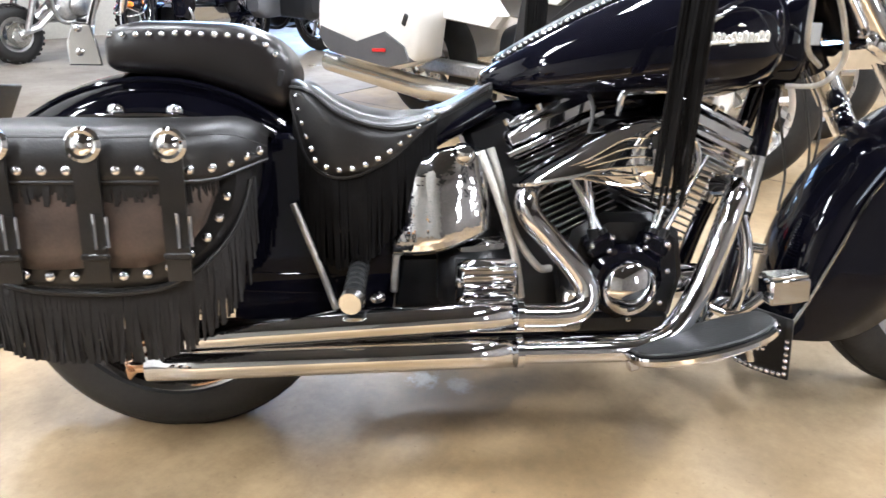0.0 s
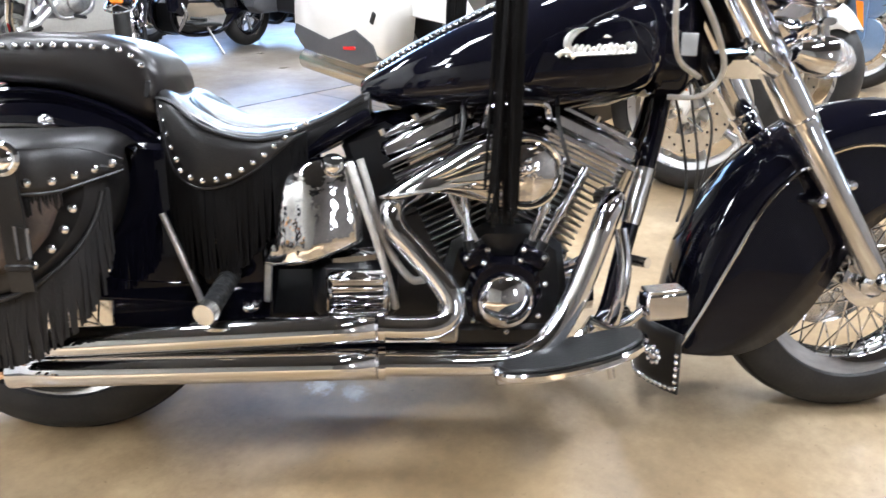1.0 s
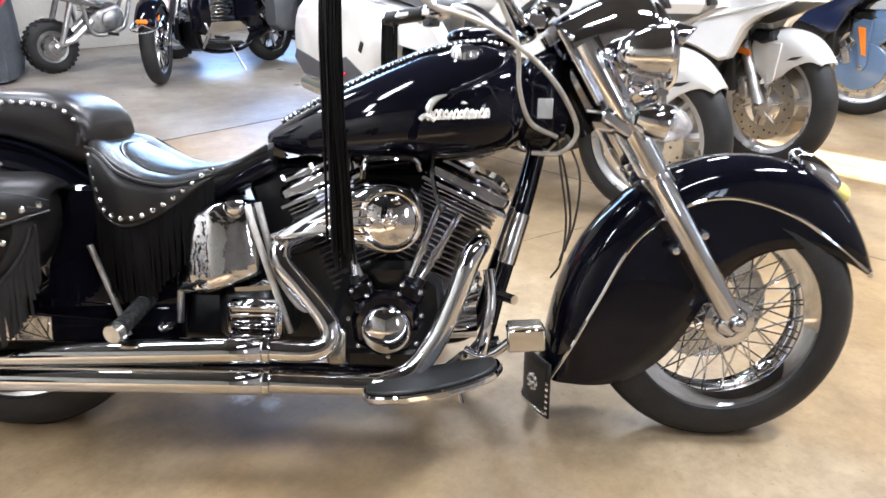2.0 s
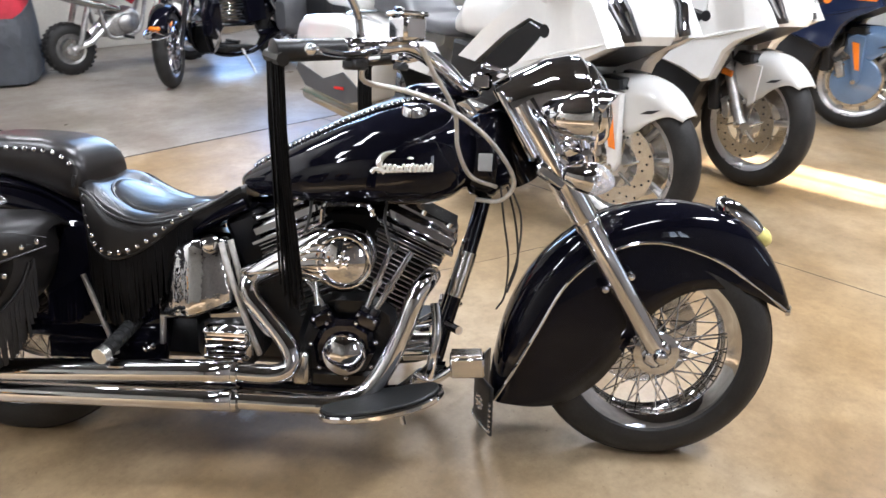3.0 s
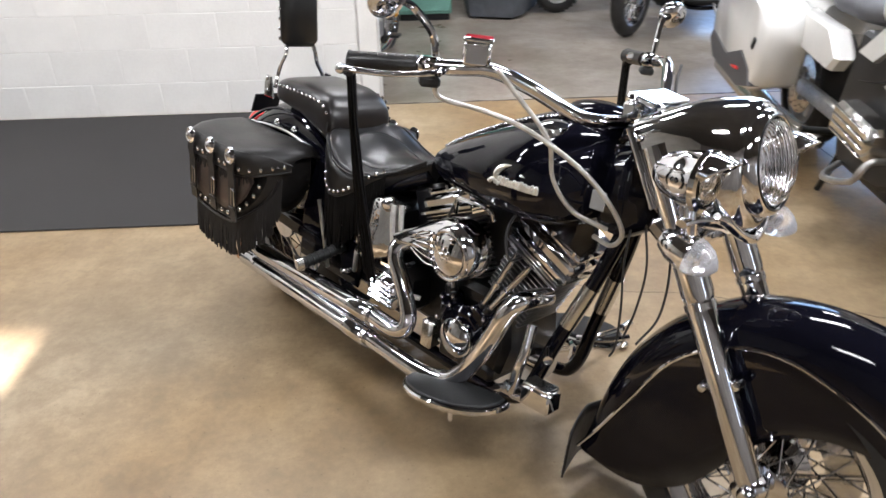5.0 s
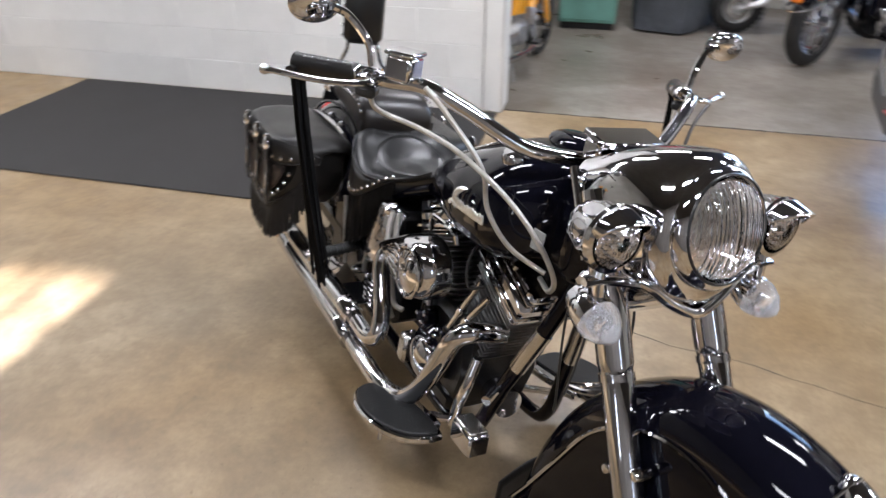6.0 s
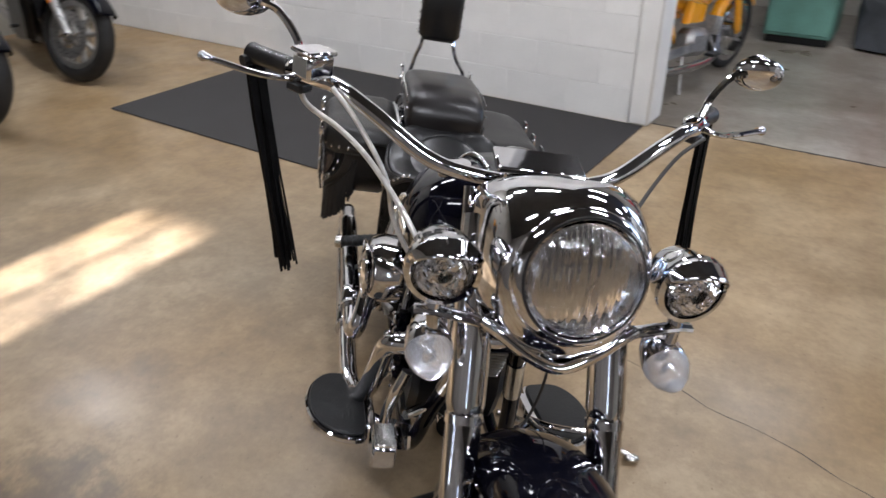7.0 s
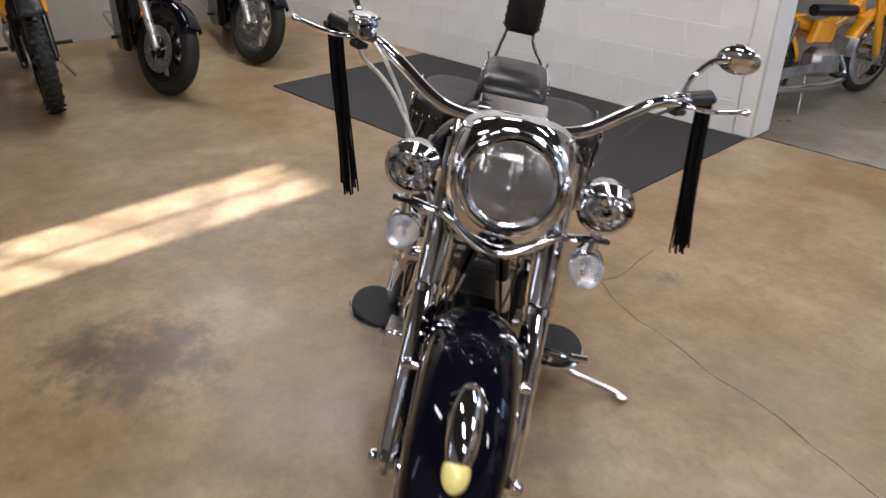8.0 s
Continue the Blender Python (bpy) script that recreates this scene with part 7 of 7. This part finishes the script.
        part("screen", Shape().plate([(-0.30, 1.06), (-0.55, 1.26), (-0.57, 1.25), (-0.34, 1.05)], -0.13, 0.13, bevel=0.004), BLACK_METAL, nose, "dark tinted screen")
        part("radiator", Shape().box((-0.395, 0, 0.50), (0.035, 0.30, 0.28), (0, -8, 0), 0.006), BLACK_METAL, bike, "dark radiator")
        for k in range(8):
            part("radiator_slat", Shape().box((-0.374 - 0.004 * k, 0, 0.39 + 0.030 * k), (0.012, 0.27, 0.007), None, 0.002), PLASTIC, bike)
        for sd in (-1, 1):
            part("side_fairing", Shape().plate([(-0.38, 0.66), (-0.42, 0.40), (-0.52, 0.22), (-0.92, 0.16), (-1.06, 0.24), (-0.92, 0.44), (-0.80, 0.72), (-0.60, 0.86)], sd * 0.16, sd * 0.225, bevel=0.02), BLACK_METAL, bike, "black side fairing")
            part("peg_bracket", Shape().plate([(-1.02, 0.40), (-1.00, 0.52), (-1.16, 0.60), (-1.14, 0.44)], sd * 0.17, sd * 0.20, bevel=0.01), STEEL, bike, "bright peg bracket")
    part("tail_lamp", Shape().box((-base - r_rear - 0.02, 0, seat_z - 0.10), (0.03, 0.09, 0.06), None, 0.012), RED_LENS, bike, "red tail lamp")
    part("side_stand", Shape().tube([(-0.85, 0.13, 0.22), (-0.88, 0.26, 0.01)], 0.010, 8), OLD_STEEL, bike, "side stand")
    if vtwin and bright:
        part("crash_bar", Shape().tube(spline([(-0.46, 0.05, 0.46), (-0.44, 0.24, 0.48), (-0.48, 0.30, 0.36), (-0.56, 0.12, 0.22)], 5), 0.014, 10), CHROME, bike, "chrome crash bar")
        part("crash_bar", Shape().tube(spline([(-0.46, -0.05, 0.46), (-0.44, -0.24, 0.48), (-0.48, -0.30, 0.36), (-0.56, -0.12, 0.22)], 5), 0.014, 10), CHROME, bike, "chrome crash bar")
    if steer:
        column = dict(x=0, axis=(top[0], 0, top[1] - r_front), z=r_front) if faired else dict(x=top[0] * 0.55)
        turn_steering(bike, degrees=steer, names=("fork_leg", "front_wheel", "front_fender", "headlamp", "handlebar", "mirror", "mirror_stem", "turn_signal", "passing_lamp", "fork_panel"), **column)
    if plastics:
        for sd in (-1, 1):
            part("shroud", Shape().plate([(-0.42, 0.72), (-0.50, 0.86), (-0.78, 0.84), (-0.86, 0.72), (-0.60, 0.56)], sd * 0.12, sd * 0.17, bevel=0.02), plastics[0], bike, "coloured tank shroud")
            part("number_plate", Shape().plate([(-0.98, 0.58), (-1.02, 0.74), (-base - 0.05, 0.78), (-base + 0.02, 0.66)], sd * 0.11, sd * 0.14, bevel=0.01), plastics[1], bike, "pale side panel")
    return bike


def yellow_moped(m):
    bike = thing("moped", m, "bright yellow step-through moped behind the wall end", "moped")
    cast_wheel(bike, 0, 0.27, 0.27, 0.215, 0.030, "front_wheel", 14, CHROME, (), True)
    cast_wheel(bike, -1.08, 0.27, 0.27, 0.215, 0.030, "rear_wheel", 14, CHROME, (), True)
    part("front_fender", fender_skin([(0.30 * math.cos(radians(a)), 0.27 + 0.30 * math.sin(radians(a))) for a in np.linspace(30, 165, 16)], [(0.25 * math.cos(radians(a)), 0.27 + 0.25 * math.sin(radians(a))) for a in np.linspace(30, 165, 16)], [0.040] * 16), YELLOW_PAINT, bike, "yellow front fender", solid=0.003)
    part("rear_fender", fender_skin([(-1.08 + 0.30 * math.cos(radians(a)), 0.27 + 0.30 * math.sin(radians(a))) for a in np.linspace(10, 170, 16)], [(-1.08 + 0.25 * math.cos(radians(a)), 0.27 + 0.25 * math.sin(radians(a))) for a in np.linspace(10, 170, 16)], [0.045] * 16), YELLOW_PAINT, bike, "yellow rear fender", solid=0.003)
    for sd in (-1, 1):
        part("fork_leg", Shape().box((-0.09, sd * 0.065, 0.50), (0.065, 0.030, 0.52), (0, -18, 0), 0.010), YELLOW_PAINT, bike, "pressed yellow fork leg")
        part("leg_tip", Shape().rod((-0.03, sd * 0.065, 0.31), (0.0, sd * 0.062, 0.27), 0.016), OLD_STEEL, bike)
        part("rear_shock", Shape().tube([(-1.06, sd * 0.075, 0.29), (-0.95, sd * 0.075, 0.58)], 0.020, 10), CHROME, bike)
        part("pedal", Shape().box((-0.60, sd * 0.20, 0.24), (0.09, 0.07, 0.02), None, 0.005), BOARD_RUBBER, bike)
        part("chain_case", Shape().plate([(-0.62, 0.245), (-0.62, 0.295), (-1.02, 0.305), (-1.10, 0.27), (-1.02, 0.235)], sd * 0.07, sd * 0.09, bevel=0.008), OLD_STEEL, bike, "grey chain case")
        part("tool_box", Shape().plate([(-0.60, 0.42), (-0.58, 0.53), (-0.76, 0.57), (-0.80, 0.44)], sd * 0.05, sd * 0.11, bevel=0.015), YELLOW_PAINT, bike, "yellow side box")
        part("stand_leg", Shape().rod((-0.72, sd * 0.06, 0.22), (-0.80, sd * 0.12, 0.0), 0.009), OLD_STEEL, bike)
    part("main_tube", Shape().tube(spline([(-0.20, 0, 0.74), (-0.36, 0, 0.56), (-0.60, 0, 0.50), (-0.90, 0, 0.58)], 5), 0.045, 14), YELLOW_PAINT, bike, "thick yellow main tube")
    part("head_tube", Shape().rod((-0.22, 0, 0.64), (-0.30, 0, 0.92), 0.034), YELLOW_PAINT, bike)
    part("engine", Shape().box((-0.52, 0, 0.27), (0.26, 0.14, 0.18), (0, 8, 0), 0.04), OLD_STEEL, bike, "small grey engine")
    for k in range(6):
        part("cooling_fin", Shape().box((-0.36 + 0.018 * k, 0, 0.36 - 0.004 * k), (0.006, 0.13, 0.12), (0, 20, 0), 0.002), OLD_STEEL, bike)
    part("exhaust", Shape().tube(spline([(-0.38, -0.05, 0.30), (-0.36, -0.09, 0.18), (-0.60, -0.11, 0.15), (-1.20, -0.12, 0.20)], 5), [0.013] * 6 + [0.028] * 10, 12), CHROME, bike, "chrome exhaust")
    part("spring_cover", Shape().tube([(-0.45, -0.10, 0.60), (-0.85, -0.10, 0.64)], 0.035, 14), BLACK_METAL, bike, "ribbed black tube")
    part("seat", round_box([(-0.62, 0.07, 0.70, 0.77), (-0.80, 0.12, 0.70, 0.79), (-1.05, 0.12, 0.71, 0.80), (-1.15, 0.07, 0.73, 0.79)]), SEAT_LEATHER, bike, "black seat", smooth=60)
    part("rack", Shape().tube([(-0.92, -0.10, 0.62), (-1.35, -0.10, 0.64), (-1.35, 0.10, 0.64), (-0.92, 0.10, 0.62)], 0.008, 8), YELLOW_PAINT, bike)
    part("handlebar", Shape().tube(spline([(-0.45, -0.30, 0.98), (-0.33, -0.15, 1.02), (-0.29, 0, 0.93), (-0.33, 0.15, 1.02), (-0.45, 0.30, 0.98)], 5), 0.011, 8), CHROME, bike)
    part("headlamp", Shape().lathe([(0.02, -0.06), (0.06, -0.04), (0.065, 0.02), (0.004, 0.04)], (-0.16, 0, 0.86), (1, 0, 0), 20), YELLOW_PAINT, bike)
    return bike


def covered_motorcycle(m):
    """A motorcycle under a two-colour cloth cover: x forward from the cover's front foot."""
    cov = thing("covered_motorcycle", m, "motorcycle under a red and charcoal cloth cover", "covered motorcycle")
    rows = [(0.02, 0.20, 0.10, 0.52, 0.66), (-0.06, 0.27, 0.17, 0.56, 0.80), (-0.30, 0.32, 0.24, 0.60, 0.98), (-0.55, 0.34, 0.30, 0.62, 1.06), (-0.90, 0.34, 0.22, 0.60, 0.92), (-1.25, 0.35, 0.20, 0.58, 0.90), (-1.45, 0.30, 0.14, 0.54, 0.78), (-1.52, 0.22, 0.08, 0.50, 0.62)]
    low, high, seam = [], [], []
    for x, wb, wt, zs, zt in resample(rows, 22):
        ripple = 0.012 * math.sin(x * 31) + 0.008 * math.sin(x * 57)
        sides = [(wb * 0.93 + ripple, 0.02), (wb + ripple, 0.12), (wb * 1.02, 0.30), (wb * 0.98, zs)]
        low.append([(x, -y, z) for y, z in sides] + [(x, y, z) for y, z in sides[::-1]])
        tops = [(wb * 0.98, zs), (wb * 0.86, zs + (zt - zs) * 0.4), (wt, zs + (zt - zs) * 0.85), (wt * 0.5, zt)]
        high.append([(x, -y, z) for y, z in tops] + [(x, y, z) for y, z in tops[::-1]])
        seam.append((x, -wb * 0.985, zs))
    part("skirt", Shape().loft(low), GREY_CLOTH, cov, "charcoal cloth skirt down to the floor", smooth=70)
    part("hood", Shape().loft(high), RED_CLOTH, cov, "red cloth upper part", smooth=70)
    part("seam", Shape().tube(seam, 0.006, 6), GREY_CLOTH, cov)
    part("seam", Shape().tube([(x, -y, z) for x, y, z in seam], 0.006, 6), GREY_CLOTH, cov)
    return cov


def teal_cabinet(m):
    cab = thing("metal_cabinet", m, "teal green painted metal cabinet by the back wall", "cabinet")
    part("body", Shape().box((0, 0, 0.66), (0.50, 0.42, 1.20), None, 0.008), TEAL_PAINT, cab)
    part("plinth", Shape().box((0, 0.01, 0.03), (0.46, 0.38, 0.06), None, 0.004), BLACK_METAL, cab, "dark plinth")
    d = part("door", Shape().box((0, -0.218, 0.66), (0.47, 0.016, 1.15), None, 0.005), TEAL_PAINT, cab)
    part("handle", Shape().box((0.18, -0.232, 0.75), (0.018, 0.016, 0.10), None, 0.004), OLD_STEEL, d, "steel handle")
    return cab


V_DEG = -90  # heading out of the row, towards v, in the hall's axes
ROW = "motorcycles parked in a row"
touring_bike(pose(1.90, 1.45, 0, 0, 0, -49.6), WHITE_PAINT, "white touring motorcycle with hard cases and long amber reflectors", ROW, steer=6)
touring_bike(pose(2.80, 2.24, 0, 0, 0, -47.2), WHITE_PAINT, "older white touring motorcycle with bare fork legs", ROW, bare=True, steer=-14)
touring_bike(uv_pose(5.05, 2.58, 0, V_DEG), BLUE_BLACK, "midnight blue touring motorcycle with pale blue disc covers", ROW, accent=AMBER, fork_mat=BLUE_PAINT, fender_mat=BLUE_PAINT, stripe=AMBER, enclosed=True)
plain_bike(uv_pose(1.88, -1.80, 0, 191), "cruiser_motorcycle", "black dressed cruiser with amber lights and a chrome engine", BLUE_BLACK, BLACK_PAINT, BLACK_PAINT, base=1.46, bags=GREY_PLASTIC, long_forks=0.16, steer=38, dressed=True)
plain_bike(uv_pose(3.85, -3.05, 0, 86), "street_motorcycle", "grey street motorcycle with dark side bags and amber signals", GREY_PAINT, BLACK_METAL, GREY_PAINT, base=1.42, bags=PLASTIC, seat_z=0.74)
plain_bike(uv_pose(2.70, -2.72, 0, 4), "dirt_bike", "small red and white dirt bike with knobbly tyres", RED_PAINT, OLD_STEEL, WHITE_PAINT, base=1.14, r_front=0.26, r_rear=0.215, wire=True, knobs=30,
           vtwin=False, seat_z=0.76, bright=False, plastics=(RED_PAINT, WHITE_PAINT), half=0.052, long_forks=0.0, head=False)
plain_bike(uv_pose(-3.44, 2.84, 0, -8), "adventure_motorcycle", "black adventure motorcycle with yellow panels and a knobbly tyre", YELLOW_PAINT, BLACK_METAL, PLASTIC, base=1.50, r_front=0.33, r_rear=0.32, wire=False, knobs=44,
           vtwin=False, bars=1.05, seat_z=0.84, bright=False, plastics=(YELLOW_PAINT, PLASTIC), half=0.052, wheel_mat=BLACK_METAL, fork_mat=BLACK_METAL, guards=YELLOW_PAINT)
plain_bike(uv_pose(-3.28, 2.08, 0, -12), "sport_motorcycle", "black sport motorcycle with silver fork legs and dark wheels", BLACK_PAINT, BLACK_METAL, BLACK_PAINT, base=1.46, r_front=0.31, vtwin=False, bright=False, half=0.060,
           group="motorcycles by the end wall", wheel_mat=BLACK_METAL, fork_mat=SILVER_PAINT, twin_discs=True, long_forks=-0.06, steer=28, faired=True, head=False)
plain_bike(uv_pose(-3.66, 1.18, 0, -16), "street_motorcycle", "black faired street motorcycle with a grey cast front wheel", BLACK_PAINT, BLACK_METAL, BLACK_PAINT, base=1.48, bright=True, vtwin=False, group="motorcycles by the end wall", wheel_mat=OLD_STEEL, fork_mat=SILVER_PAINT, long_forks=-0.04, steer=30, faired=True, head=False)
yellow_moped(uv_pose(-0.01, -1.48, 0, 77))
covered_motorcycle(uv_pose(0.92, -2.42, 0, -107))
teal_cabinet(uv_pose(0.30, -2.62))


lay_blocks(partition)
